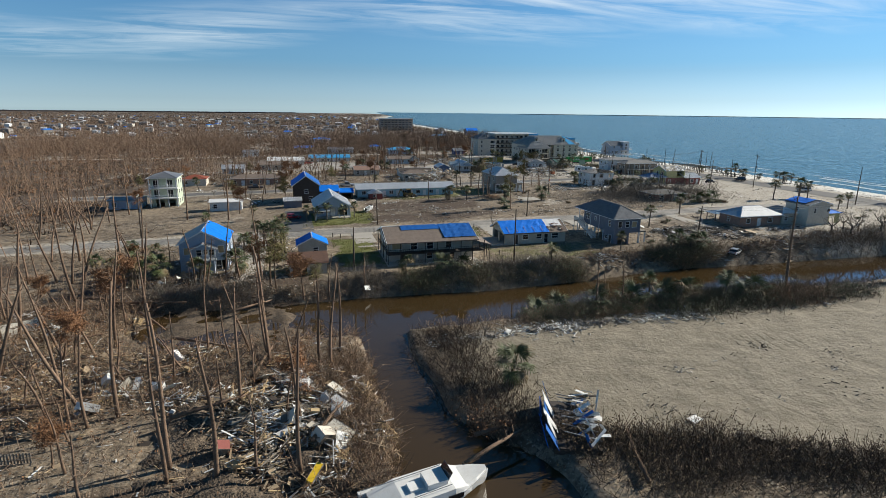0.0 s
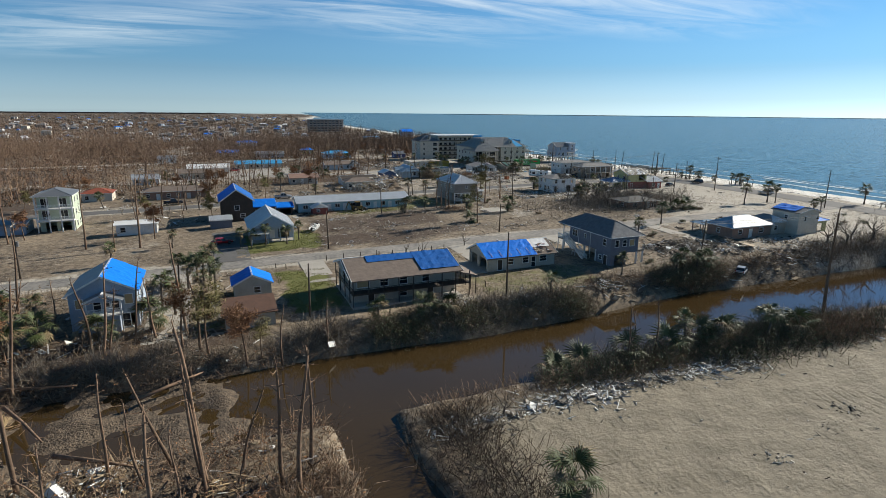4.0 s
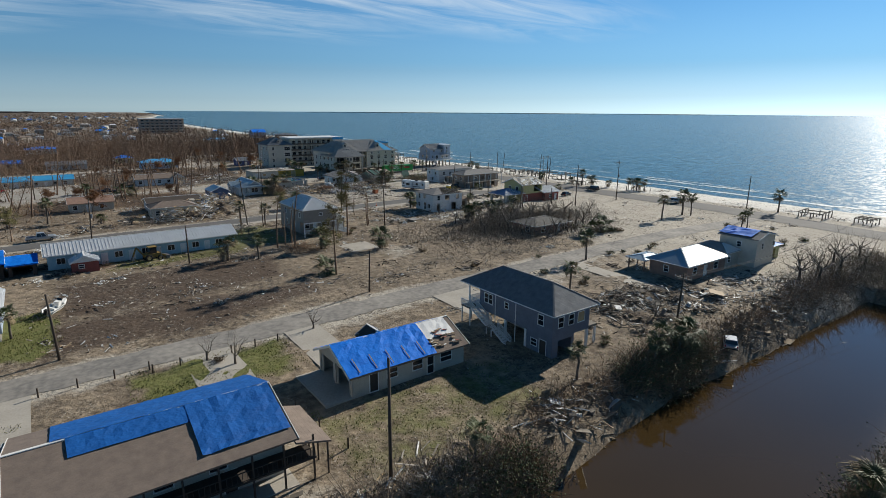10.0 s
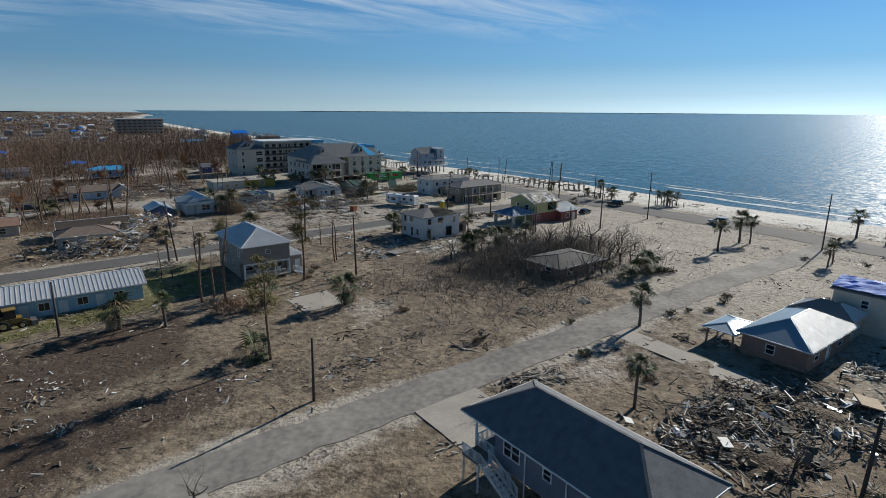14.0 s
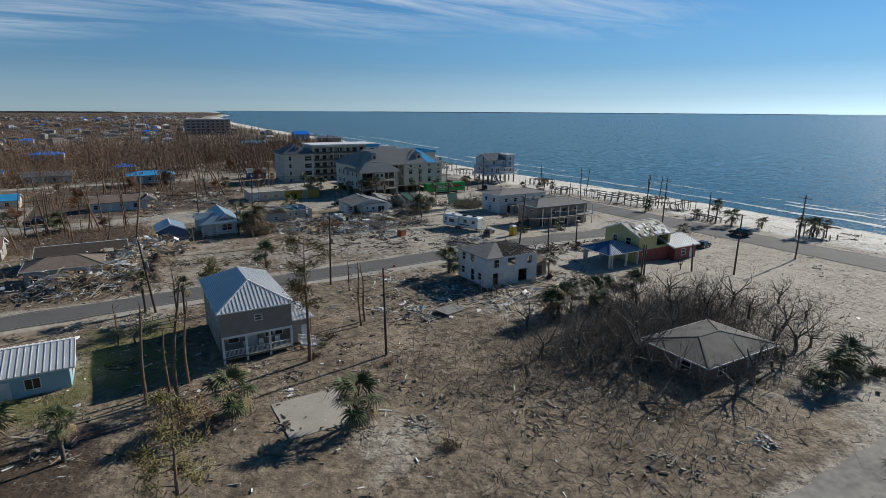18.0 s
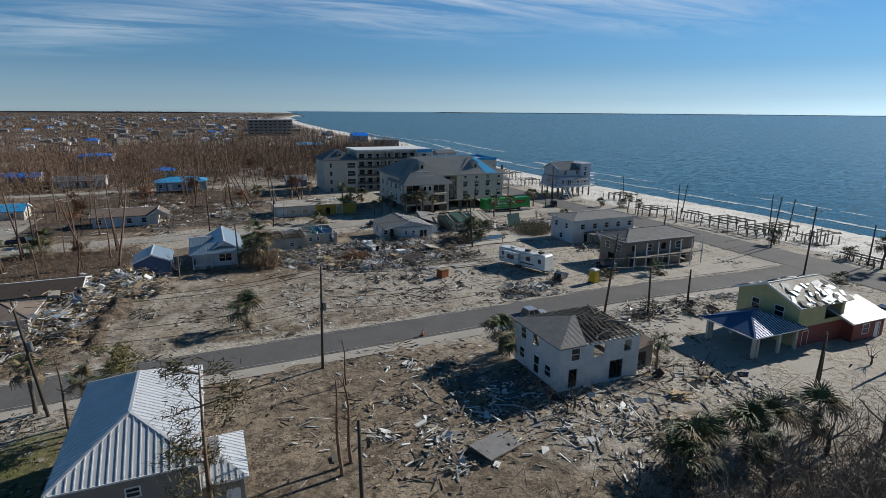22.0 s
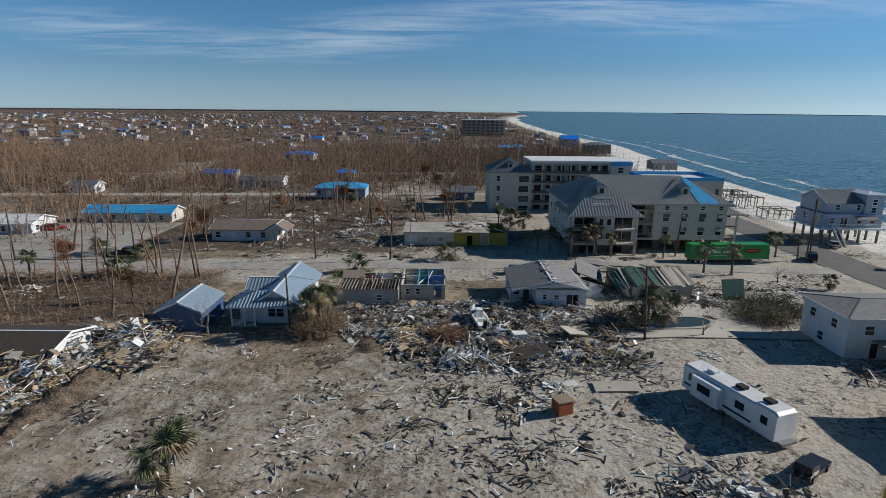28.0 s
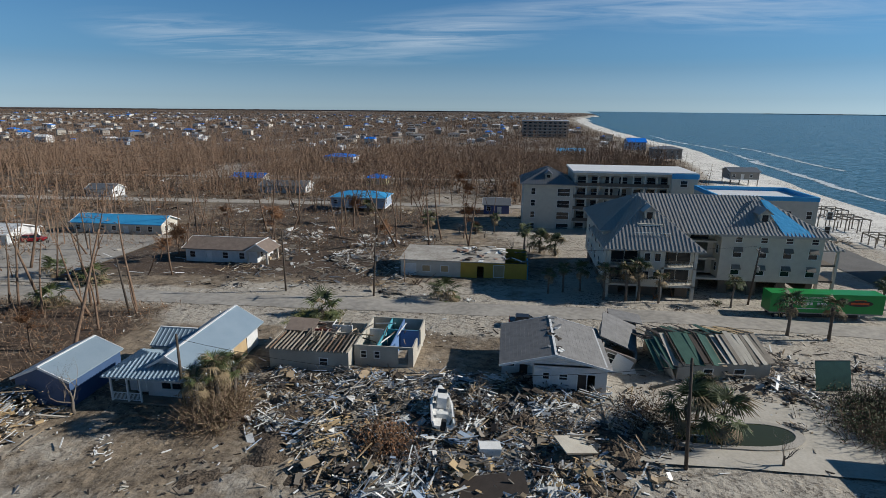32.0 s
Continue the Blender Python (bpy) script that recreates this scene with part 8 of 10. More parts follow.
thicket("rust-red dead palm lying in the wreckage", 700, lambda q: (q.gauss(107.5, 1.2), q.gauss(256.6, 1.2)), L=(0.6, 2.0), leaves=700, leafm=RUST_NEEDLE, seed=55)
thicket("dark brush heaped between the ruined houses", 1200, lambda q: (q.gauss(156, 2.4), q.gauss(268, 2)), L=(0.8, 2.6), leaves=900, leafm=LEAF, m=TWIG_DARK, seed=56)
thicket("dark brush on the spit below the bare sand", 3600, lambda q: (lambda x: (x, 46 - 0.42 * (x - 27) - abs(q.gauss(0, 5))))(q.uniform(24, 58)), L=(0.6, 2.2), leaves=1200, m=TWIG_DARK, seed=8)
thicket("tangled brush in the wrecked pine stand", 9000, lambda q: (q.uniform(-50, 8), q.uniform(60, 98)), L=(0.7, 3.4), leaves=2200, leafm=RUST_NEEDLE, seed=9)
thicket("brush over the left bank", 4200, lambda q: (q.uniform(-62, -6), q.uniform(84, 134)), L=(0.6, 2.2), leaves=700, seed=10)
thicket("thin brush among the left pines", 1500, lambda q: (q.uniform(-36, 8), q.uniform(40, 62)), L=(0.5, 1.8), leaves=300, leafm=RUST_NEEDLE, seed=11)
thicket("grey twig litter under the broken oaks", 5200, lambda q: (q.gauss(119, 12), q.gauss(165, 7)), L=(0.8, 2.6), m=TWIG_GREY, leaves=300, seed=12)
thicket("scrub and roots on the cleared lot", 1500, lambda q: (q.uniform(84, 116), q.uniform(146, 182)), L=(0.4, 1.4), m=TWIG_GREY, seed=13)
thicket("dry scrub behind the third street", 3400, lambda q: (q.uniform(20, 98), q.uniform(322, 372)), L=(0.8, 2.6), leaves=900, leafm=RUST_NEEDLE, seed=14)
thicket("scrub between the pines", 3000, lambda q: (q.uniform(14, 68), q.uniform(262, 290)), L=(0.5, 1.8), leaves=700, leafm=RUST_NEEDLE, seed=15)
thicket("brush round the collapsed house and pool", 450, lambda q: (q.gauss(131.5, 2), q.gauss(263, 2.2)), L=(0.6, 2.2), leaves=700, seed=16)
thicket("bushes beside the white motel", 1100, lambda q: (q.gauss(153, 2), q.gauss(264, 2)), L=(0.8, 2.6), leaves=1600, leafm=LEAF, seed=17)
thicket("brush at the east end of the canal", 3200, lambda q: (q.uniform(120, 165), q.gauss(102, 3)), L=(0.8, 2.4), leaves=900, m=TWIG_GREY, seed=18)
thicket("rusty scrub beside the porch house", 350, lambda q: (q.gauss(66, 2), q.gauss(178, 2)), L=(0.5, 1.5), leaves=200, leafm=RUST_NEEDLE, seed=19)
thicket("scrub between the wrecked houses on the second street", 2600, lambda q: (q.uniform(-30, 66), q.uniform(224, 262)), L=(0.6, 2.2), leaves=500, seed=20)


# the woods beyond: far trunks in one mass, nearer rows first
def woods(label, n, spot, hs, seed, m=BARK, twigs=5, scrub=1.0, thin=0.0, wide=3.0, fat=1.0):
    q = random.Random(seed)
    g = Geo()
    for _ in range(n):
        x, y = spot(q)
        if x > shore(y) - 58 or abs(y - 387.7) < 5 or abs(y - 454.5) < 5 or any(abs(x - a_) < 10 and abs(y - b_) < 8 for a_, b_ in spots):
            continue
        if noise.noise(Vector((x * 0.025, y * 0.025, 4))) < q.uniform(-0.5, 0.1) + thin:
            continue
        h, r = hs[0] + (hs[1] - hs[0]) * q.random() ** 1.7, q.uniform(0.06, 0.15)
        t = Vector((q.gauss(0, 0.22), q.gauss(0, 0.22), 1)) * h
        p = Vector((x, y, height(x, y) - 0.2))
        tube(g, [p, p + t], [r * fat, r * 0.45 * fat], 3, cap=False)
        hue = q.choice((0, 4, 2, 2, 1, 4))
        for _ in range(twigs):
            b = p + t * q.uniform(0.3, 1.0)
            e = b + Vector((q.gauss(0, 1.3), q.gauss(0, 1.3), q.uniform(-0.5, 1.3)))
            w = Vector((q.gauss(0, 1), q.gauss(0, 1), q.gauss(0, 1))).normalized() * 0.07 * fat
            g.add([tuple(b - w), tuple(b + w), tuple(e)], [(0, 1, 2)], hue)
        for _ in range(2):
            o = p + Vector((q.gauss(0, wide), q.gauss(0, wide), 0.1))
            tall, k = scrub * q.uniform(0.4, 1.3), q.choice((1, 2, 2, 4, 4, 3))
            for _ in range(6):
                v = Vector((q.gauss(0, 0.8), q.gauss(0, 0.8), 0.25 + q.random() * 1.0)) * tall
                s = Vector((q.gauss(0, 1), q.gauss(0, 1), q.gauss(0, 0.4))).normalized() * 0.14 * tall
                c = o + Vector((q.gauss(0, 0.5), q.gauss(0, 0.5), 0)) * tall
                g.add([tuple(c - s), tuple(c + s), tuple(c + v)], [(0, 1, 2)], k)
    single("woods", g, [m, RUST_NEEDLE, TWIG, LEAF_DRY, TWIG_DARK], label, "woods", "stuff")


woods("bare rust-brown woods of snapped pines behind the streets", 11500, lambda q: (q.uniform(-190, 224), q.gauss(500, 50)), (4, 14), 61, scrub=1.3, twigs=9, fat=1.15)
woods("stripped pines over the damaged blocks", 4200, lambda q: (q.uniform(-190, 124), q.uniform(372, 470)), (4, 13), 62, thin=0.14, twigs=9)
woods("storm-snapped woods left of the lots", 3000, lambda q: (q.uniform(-200, -58), q.uniform(105, 372)), (4, 13), 63, twigs=10, scrub=1.4)
woods("snapped pines between the far-left houses", 700, lambda q: (q.uniform(-60, 20), q.uniform(256, 372)), (4, 11), 66, twigs=9, scrub=1.0)
woods("thin bare trees through the town", 12500, lambda q: (lambda y: (q.uniform(-0.75 * y, shore(y) - 60), y))(540 + 900 * q.random() ** 1.2), (4, 12), 64, twigs=6, scrub=1.5, wide=5, fat=1.7)
woods("far brown woods towards the horizon", 8500, lambda q: (lambda y: (q.uniform(-0.95 * y, shore(y) - 70), y))(1200 + 2700 * q.random() ** 1.3), (4, 10), 65, twigs=2, scrub=3.6, wide=12, fat=3.0)
# horizon woods and the thin spit of land across the bay
FAR_WOOD = mat("far_dark_woods", (0.07, 0.055, 0.05), (0.045, 0.04, 0.04), rough=0.95, scale=0.02, fine=0.2, bump=0, coords="World")
# slate blue: the distance haze is mixed into the shore's colour
FAR_LAND = mat("hazy_far_shore", (0.06, 0.075, 0.08), (0.045, 0.06, 0.065), rough=0.95, scale=0.02, fine=0.2, bump=0, coords="World")


def far_band(name, m, label, cx, cy, r, a0, a1, top, rough_, n=900, fy=1.0, keep=None):
    g = Geo()
    for i in range(n + 1):
        a = blend(a0, a1, i / n)
        x, y = cx + r * math.sin(a), cy + r * math.cos(a) * fy
        z = top + rough_ * (noise.noise(Vector((i * 0.13, 1, 2))) + 0.6 * noise.noise(Vector((i * 0.6, 5, 2))))
        u = min(1, min(i, n - i) / 60)
        for d, zz in ((0, -4), (0, z * u - 4 * (1 - u)), (60, z * u - 4 * (1 - u) + 1), (60, -4)):
            g.v.append((x + d * math.sin(a), y + d * math.cos(a), zz))
    for i in range(n):
        for k in range(3):
            g.f.append((i * 4 + k, i * 4 + k + 1, i * 4 + 5 + k, i * 4 + 4 + k))
            g.m.append(0)
    single(name, g, m, label, "land", "structure")


far_band("backdrop_woods", FAR_WOOD, "dark line of woods on the far horizon", 0, 0, 4350, -1.35, 0.1, 4.5, 2.0)
far_band("backdrop_shore", FAR_LAND, "low dark spit of land across the bay", 240, 200, 4500, 0.3, 1.15, 11.2, 0.9, fy=0.96)

# lawn grass: short blades over the worn lawns
for (x0, y0, x1, y1), n in zip(LAWNS, (5000, 3500, 3000, 6500, 3500, 2500, 1200, 1500)):
    q = random.Random(int(x0 * 10) + 3)
    g = Geo()
    for _ in range(n):
        x, y = q.uniform(x0, x1), q.uniform(y0, y1)
        if noise.noise(Vector((x * 0.3, y * 0.3, 2))) > 0.25:
            continue
        o = Vector((x, y, on_land(x, y) - 0.02))
        v = Vector((q.gauss(0, 0.06), q.gauss(0, 0.06), q.uniform(0.1, 0.28)))
        s = Vector((q.uniform(-1, 1), q.uniform(-1, 1), 0)).normalized() * 0.05
        g.add([tuple(o - s), tuple(o + s), tuple(o + v)], [(0, 1, 2)])
    single("grass", g, GRASS, "short worn lawn grass, partly dry", "grass", "stuff")


# ---- drives, pads and walks ----
def pad(label, x0, y0, x1, y1, m=CONCRETE, lift=0.05, name="concrete_pad"):
    return strip(name, x0, y0, x1, y1, m, label, lift, ragged=0.12, cell=1.2)


pad("concrete drive curving up to the veranda house", 13.4, 122.6, 18.3, 136.8)
pad("concrete drive and apron beside the veranda house", 33.5, 125.0, 39.5, 136.8)
pad("concrete drive of the blue-tarped bungalow", 46.6, 124.2, 51.6, 136.9)
pad("pale apron in front of the raised house", 71.6, 127.0, 79.6, 136.9, CONCRETE)
pad("long concrete walk between the lots", 103.2, 117.0, 106.6, 136.8)
pad("bare concrete slab of a vanished house", 73.6, 169.0, 80.4, 176.2)
pad("concrete forecourt of the yellow house", 132.6, 188.0, 146.0, 207.0, CONCRETE, 0.04)
pad("grey concrete court beside the red wing", 160.0, 192.0, 174.0, 206.0, CONCRETE, 0.04)
pad("asphalt drive beside the grey cottage", -2.6, 142.2, 4.6, 172.0, ASPHALT)
pad("concrete drive of the two-storey house", -12.6, 104.0, -6.6, 136.8)
pad("pool terrace of pale concrete", 127.6, 256.6, 156.0, 268.6, mat("pale_terrace", (0.55, 0.51, 0.44), (0.42, 0.385, 0.32), rough=0.9, scale=0.4, fine=4, coords="World"), 0.17)
pad("sandy paved lot by the white building", -14.0, 298.0, 38.0, 336.0, mat("pale_sandy_paving", (0.42, 0.39, 0.345), (0.26, 0.24, 0.21), rough=0.9, scale=0.2, fine=2.2, coords="World"), 0.12)
pad("concrete verge beside the second street", 60.0, 212.6, 172.0, 214.8, CONCRETE, 0.04, "verge")
pad("motel forecourt of pale concrete", 150.0, 222.6, 182.0, 231.0, CONCRETE, 0.04)
pad("small concrete pad in the wreckage", 122.8, 242.4, 127.8, 244.6, CONCRETE, 0.2)
pad("grey slab beside the gutted house", 105.0, 195.6, 112.6, 203.0, ASPHALT, 0.05)

# painted edge lines on the second street
for y in (215.35, 221.35):
    g = Geo()
    for i in range(60):
        x0 = 40 + i * 2.4
        if R.random() < 0.8:
            z = height(x0, y) + 0.062
            g.add([(x0, y - 0.06, z), (x0 + 2.4, y - 0.06, height(x0 + 2.4, y) + 0.062), (x0 + 2.4, y + 0.06, height(x0 + 2.4, y) + 0.062), (x0, y + 0.06, z)], [(0, 1, 2, 3)])
    single("edge_line", g, mat("worn_white_line", (0.42, 0.41, 0.39), (0.2, 0.2, 0.19), fine=3, coords="World"), "worn white edge line on the street", "road marking", "structure")

# wrecked swimming pool
P = thing("swimming_pool", "kidney-shaped swimming pool full of murky green water", "pool", 138.6, 261.6, height(138.6, 261.6) + 0.22, 14)
g, w_ = Geo(), Geo()
ring = []
for i in range(40):
    a0 = 2 * math.pi * i / 40
    r = 1 + 0.22 * math.cos(2 * a0 + 0.6)
    ring.append((4.7 * math.cos(a0) * r, 2.0 * math.sin(a0) * r * (1.1 + 0.15 * math.cos(a0))))
for s, z in ((1.13, 0.02), (1.13, 0.1), (1.0, 0.1), (1.0, -0.3)):
    g.v.extend([(x * s + (0.25 * (s - 1) * math.copysign(1, x)), y * s * (1 + (s - 1)), z) for x, y in ring])
for k in range(3):
    for i in range(40):
        j = (i + 1) % 40
        g.f.append((k * 40 + i, k * 40 + j, k * 40 + 40 + j, k * 40 + 40 + i))
        g.m.append(0)
part("coping", g, CONCRETE, P)
w_.add([(x * 1.01, y * 1.01, 0.05) for x, y in ring], [tuple(range(40))])
part("water", w_, water_material("murky_pool_water", (0.05, 0.055, 0.02), 0.06, ((1.0, 0.004),), 0.4, 1), P)


# ---- poles and wires ----
def utility_pole(label, x, y, h, arm=True, box_=False, lean=(0, 0), ry=0):
    T = thing("utility_pole", label, "utility pole", x, y, on_land(x, y), ry, "utility poles", rx=lean[0])
    T.matrix_basis = pose(x, y, on_land(x, y), lean[0], lean[1], ry)
    part("pole", tube(Geo(), [(0, 0, -0.6), (0, 0, h * 0.5), (0, 0, h)], [0.17, 0.145, 0.11], 8), POLE, T, smooth=True)
    if arm:
        ca = part("crossarm", box(Geo(), -0.06, -1.2, h - 0.75, 0.06, 1.2, h - 0.62), WOOD_GREY, T)
        for u in (-1.1, -0.4, 0.5, 1.1):
            part("insulator", tube(Geo(), [(0, u, h - 0.62), (0, u, h - 0.5), (0, u, h - 0.42)], [0.04, 0.06, 0.03], 6), WHITE, ca)
    if box_:
        tr = part("transformer", tube(Geo(), [(0.32, 0, h * 0.58), (0.32, 0, h * 0.58 + 0.9)], [0.24, 0.24], 10), STEEL, T)
        part("bracket", box(Geo(), 0.05, -0.05, h * 0.58 + 0.3, 0.3, 0.05, h * 0.58 + 0.45), STEEL, tr)
    return T


POLES = ([(42.8, 102.1, 11.1, 0), (21.3, 145.1, 8.6, 0), (64.3, 144.8, 7.2, 0), (44.0, 180.5, 7.6, 0), (65.1, 212.0, 12.2, 1), (89.0, 104.6, 9.1, 1), (179.3, 139.2, 12.3, 0), (178.8, 181.7, 13.1, 1), (156.9, 180.6, 10.8, 0), (181.1, 216.0, 12.7, 1), (193.8, 232.3, 11.5, 0), (198.1, 215.0, 8.2, 0), (203.5, 235.8, 9.9, 0), (207.6, 243.2, 9.6, 0), (210.6, 273.6, 9.4, 0), (216.6, 306.0, 8.4, 0), (131.7, 211.3, 12.2, 1), (91.8, 211.3, 12.4, 1), (88.5, 180.9, 10.9, 0), (138.2, 209.6, 7.0, 0)]
    + [(147.0, 210.8, 5.4, 0), (151.3, 185.2, 5.2, 0), (138.9, 185.5, 6.2, 0), (137.6, 185.0, 6.6, 0), (96.3, 297.9, 10.4, 1), (81.1, 298.6, 10.3, 0), (85.8, 260.9, 7.9, 0), (132.9, 256.3, 9.9, 0), (155.9, 302.3, 9.7, 1), (44.8, 298.2, 10, 0), (62.5, 285.2, 9.0, 0), (20.6, 298, 10.5, 1), (30.2, 211.6, 10.5, 1), (-6.0, 211.8, 10.5, 0), (186.6, 306.5, 12.5, 0), (189.0, 309.0, 12.0, 0), (-36.0, 145.0, 11, 1), (-9.6, 212.4, 9, 0), (10.6, 106.0, 8.5, 0), (196.6, 262.0, 10.5, 0)]
    + [(180.6, 250.5, 7.6, 0)])
for x, y, h, bx in POLES:
    utility_pole("dark timber utility pole" + (" carrying a grey transformer" if bx else " stripped of its wires"), x, y, h, arm=bx == 1, box_=bx == 1, lean=(R.gauss(0, 2.2), R.gauss(0, 2.2)))


def cable(p, q, sag, label="black overhead cable slung between poles"):
    p, q = Vector(p) + Vector((0, 0, slope(p[0], p[1]))), Vector(q) + Vector((0, 0, slope(q[0], q[1])))
    pts = [p.lerp(q, i / 14) - Vector((0, 0, 4 * sag * (i / 14) * (1 - i / 14))) for i in range(15)]
    single("overhead_cable", tube(Geo(), pts, [0.022] * 15, 4), CABLE, label, "cable", group="overhead cables")


for dz, dy in ((-0.5, -1.1), (-0.5, 0.5), (-3.6, 0), (-5.0, 0.1)):
    cable((65.1, 212 + dy, 12.2 + dz), (91.8, 211.3 + dy, 12.3 + dz), 0.8)
    cable((91.8, 211.3 + dy, 12.3 + dz), (131.7, 211.3 + dy, 12.2 + dz), 1.2)
    cable((131.7, 211.3 + dy, 12.2 + dz), (181.1, 216 + dy, 11.2 + dz), 1.5)
cable((89, 104.6, 7.6), (160, 103, 9.0), 1.8)
cable((89, 105.2, 7.0), (160, 104.4, 8.2), 1.8)
cable((81.1, 298.6, 10), (96.3, 297.9, 10), 0.4)
cable((96.3, 297.9, 10), (155.9, 302.3, 9), 1.4)
cable((85.8, 260.9, 7.6), (132.9, 256.3, 9.4), 2.2)


# ---- vehicles ----
def wheel(parent, x, y, r=0.38, w=0.26):
    t = part("wheel", tube(Geo(), [(x, y - w / 2, r), (x, y - w / 2 + 0.04, r), (x, y + w / 2 - 0.04, r), (x, y + w / 2, r)], [r * 0.86, r, r, r * 0.86], 14), RUBBER, parent)
    part("rim", tube(Geo(), [(x, y - w / 2 - 0.015, r), (x, y + w / 2 + 0.015, r)], [r * 0.58, r * 0.58], 10), CHROME, t)


def loft(sections):
    """A skin through outlines of equal length, closed at both ends."""
    g = Geo()
    n = len(sections[0])
    for s in sections:
        g.v.extend(s)
    for k in range(len(sections) - 1):
        for i in range(n):
            j = (i + 1) % n
            g.f.append((k * n + i, k * n + j, (k + 1) * n + j, (k + 1) * n + i))
            g.m.append(0)
    g.f.extend([tuple(reversed(range(n))), tuple((len(sections) - 1) * n + i for i in range(n))])
    g.m.extend([0, 0])
    return g


def car_section(x, hw, z0, z1, tuck=0.08):
    return [(x, -hw, z0 + 0.08), (x, -hw + tuck, z0), (x, hw - tuck, z0), (x, hw, z0 + 0.08), (x, hw, z1 - 0.12), (x, hw - tuck, z1), (x, -hw + tuck, z1), (x, -hw, z1 - 0.12)]


def car(label, x, y, z, rz, paint, kind="suv"):
    """A car along local x, nose at +x."""
    T = thing({"pickup": "pickup_truck", "suv": "car", "sedan": "car"}[kind], label, "truck" if kind == "pickup" else "car", x, y, height(x, y) + 0.06, rz)
    L = {"pickup": 5.8, "suv": 4.8, "sedan": 4.7}[kind]
    hw, h = (1.0, 0.98) if kind != "sedan" else (0.9, 0.82)
    a = L / 2
    if kind == "pickup":
        part("body", loft([car_section(-a + 1.95, hw, 0.42, 1.12), car_section(a - 1.6, hw, 0.42, 1.12), car_section(a - 0.4, hw - 0.03, 0.42, 1.08), car_section(a, hw - 0.12, 0.45, 0.95)]), paint, T)
        part("bed_floor", box(Geo(), -a, -hw, 0.45, -a + 1.94, hw, 0.62), RUBBER, T)
        for sgn in (-1, 1):
            y0, y1 = sorted((sgn * hw, sgn * (hw - 0.09)))
            part("bed_side", box(Geo(), -a, y0, 0.62, -a + 1.94, y1, 1.12), paint, T)
        part("tailgate", box(Geo(), -a, -hw + 0.09, 0.62, -a + 0.08, hw - 0.09, 1.1), paint, T)
        part("load", slab(slab(Geo(), pose(-a + 1.1, 0.1, 0.83, 0, 0, 14), 0.8, 0.6, 0.4), pose(-a + 0.6, -0.35, 0.78, 0, 0, -20), 0.5, 0.4, 0.3), [TARP_DARK], T)
        cx0, cx1, top = -a + 1.95, a - 1.5, 1.88
    else:
        part("body", loft([car_section(-a, hw - 0.12, 0.4, h), car_section(-a + 0.4, hw, 0.32, h + 0.06), car_section(a - 1.3, hw, 0.32, h + 0.04), car_section(a - 0.35, hw - 0.05, 0.34, h - 0.08), car_section(a, hw - 0.18, 0.4, h - 0.22)]), paint, T)
        cx0, cx1, top = (-a + 0.15, a - 1.25, 1.72) if kind == "suv" else (-a + 0.7, a - 1.3, 1.4)
    zb = 1.08 if kind == "pickup" else h
    g = Geo()
    b_, t_ = hw - 0.06, hw - 0.22
    g.add([(cx0, -b_, zb), (cx1, -b_, zb), (cx1, b_, zb), (cx0, b_, zb), (cx0 + 0.25, -t_, top), (cx1 - 0.75, -t_, top), (cx1 - 0.75, t_, top), (cx0 + 0.25, t_, top)], BOX)
    cab = part("cabin_glass", g, GLASS, T)
    part("roof_panel", box(Geo(), cx0 + 0.22, -t_ - 0.02, top - 0.03, cx1 - 0.72, t_ + 0.02, top + 0.05), paint, cab)
    for sgn in (-1, 1):
        for u in (0.02, 0.5, 0.98):
            p = Vector((blend(cx0, cx1, u), sgn * (b_ + 0.005), zb))
            q = Vector((blend(cx0 + 0.25, cx1 - 0.75, u), sgn * (t_ + 0.005), top))
            part("pillar", beam(Geo(), p, q, 0.09, 0.05), paint, cab)
        part("mirror", box(Geo(), cx1 - 0.35, sgn * (hw + 0.02) - 0.09, zb + 0.05, cx1 - 0.2, sgn * (hw + 0.02) + 0.09, zb + 0.22), paint, T)
        part("headlight", box(Geo(), a - 0.12, sgn * (hw - 0.38) - 0.14, 0.7, a - 0.02 + 0.02, sgn * (hw - 0.38) + 0.14, 0.84), CHROME, T)
        part("tail_light", box(Geo(), -a - 0.015, sgn * (hw - 0.16) - 0.08, 0.72, -a + 0.04, sgn * (hw - 0.16) + 0.08, 1.0), CAR_RED, T)
        for u in (-a + 1.0, a - 0.95):
            wheel(T, u, sgn * (hw - 0.12))
    part("bumper", box(Geo(), a - 0.1, -hw + 0.14, 0.42, a + 0.06, hw - 0.14, 0.6), CHROME if kind == "pickup" else RUBBER, T)
    part("rear_bumper", box(Geo(), -a - 0.1, -hw + 0.1, 0.45, -a + 0.02, hw - 0.1, 0.6), CHROME if kind == "pickup" else RUBBER, T)
    return T


car("silver pickup truck with a dark loaded bed, parked on the verge", 121.2, 214.1, 0.05, 2, CAR_SILVER, "pickup")
car("dark pickup parked beside the motel", 147.8, 234.6 - 4, height(147.8, 230.6), 75, CAR_DARK, "pickup")
car("dark sedan parked behind the torn grey roof", 120.6, 287.6, 0.02, 0, CAR_DARK, "sedan")
car("black pickup parked on the paved lot", 42.0, 300.6, 0.02, 4, CAR_DARK, "pickup")
car("small red car on the cottage drive", -0.6, 158.4, height(-0.6, 158.4) + 0.05, 10, CAR_RED, "sedan")
car("silver car on the coast road", 187.4, 166.3, height(187.4, 166.3) + 0.08, 100, CAR_SILVER, "suv")
car("dark car on the coast road", 189.6, 200.4, height(189.6, 200.4) + 0.08, 95, CAR_DARK, "suv")
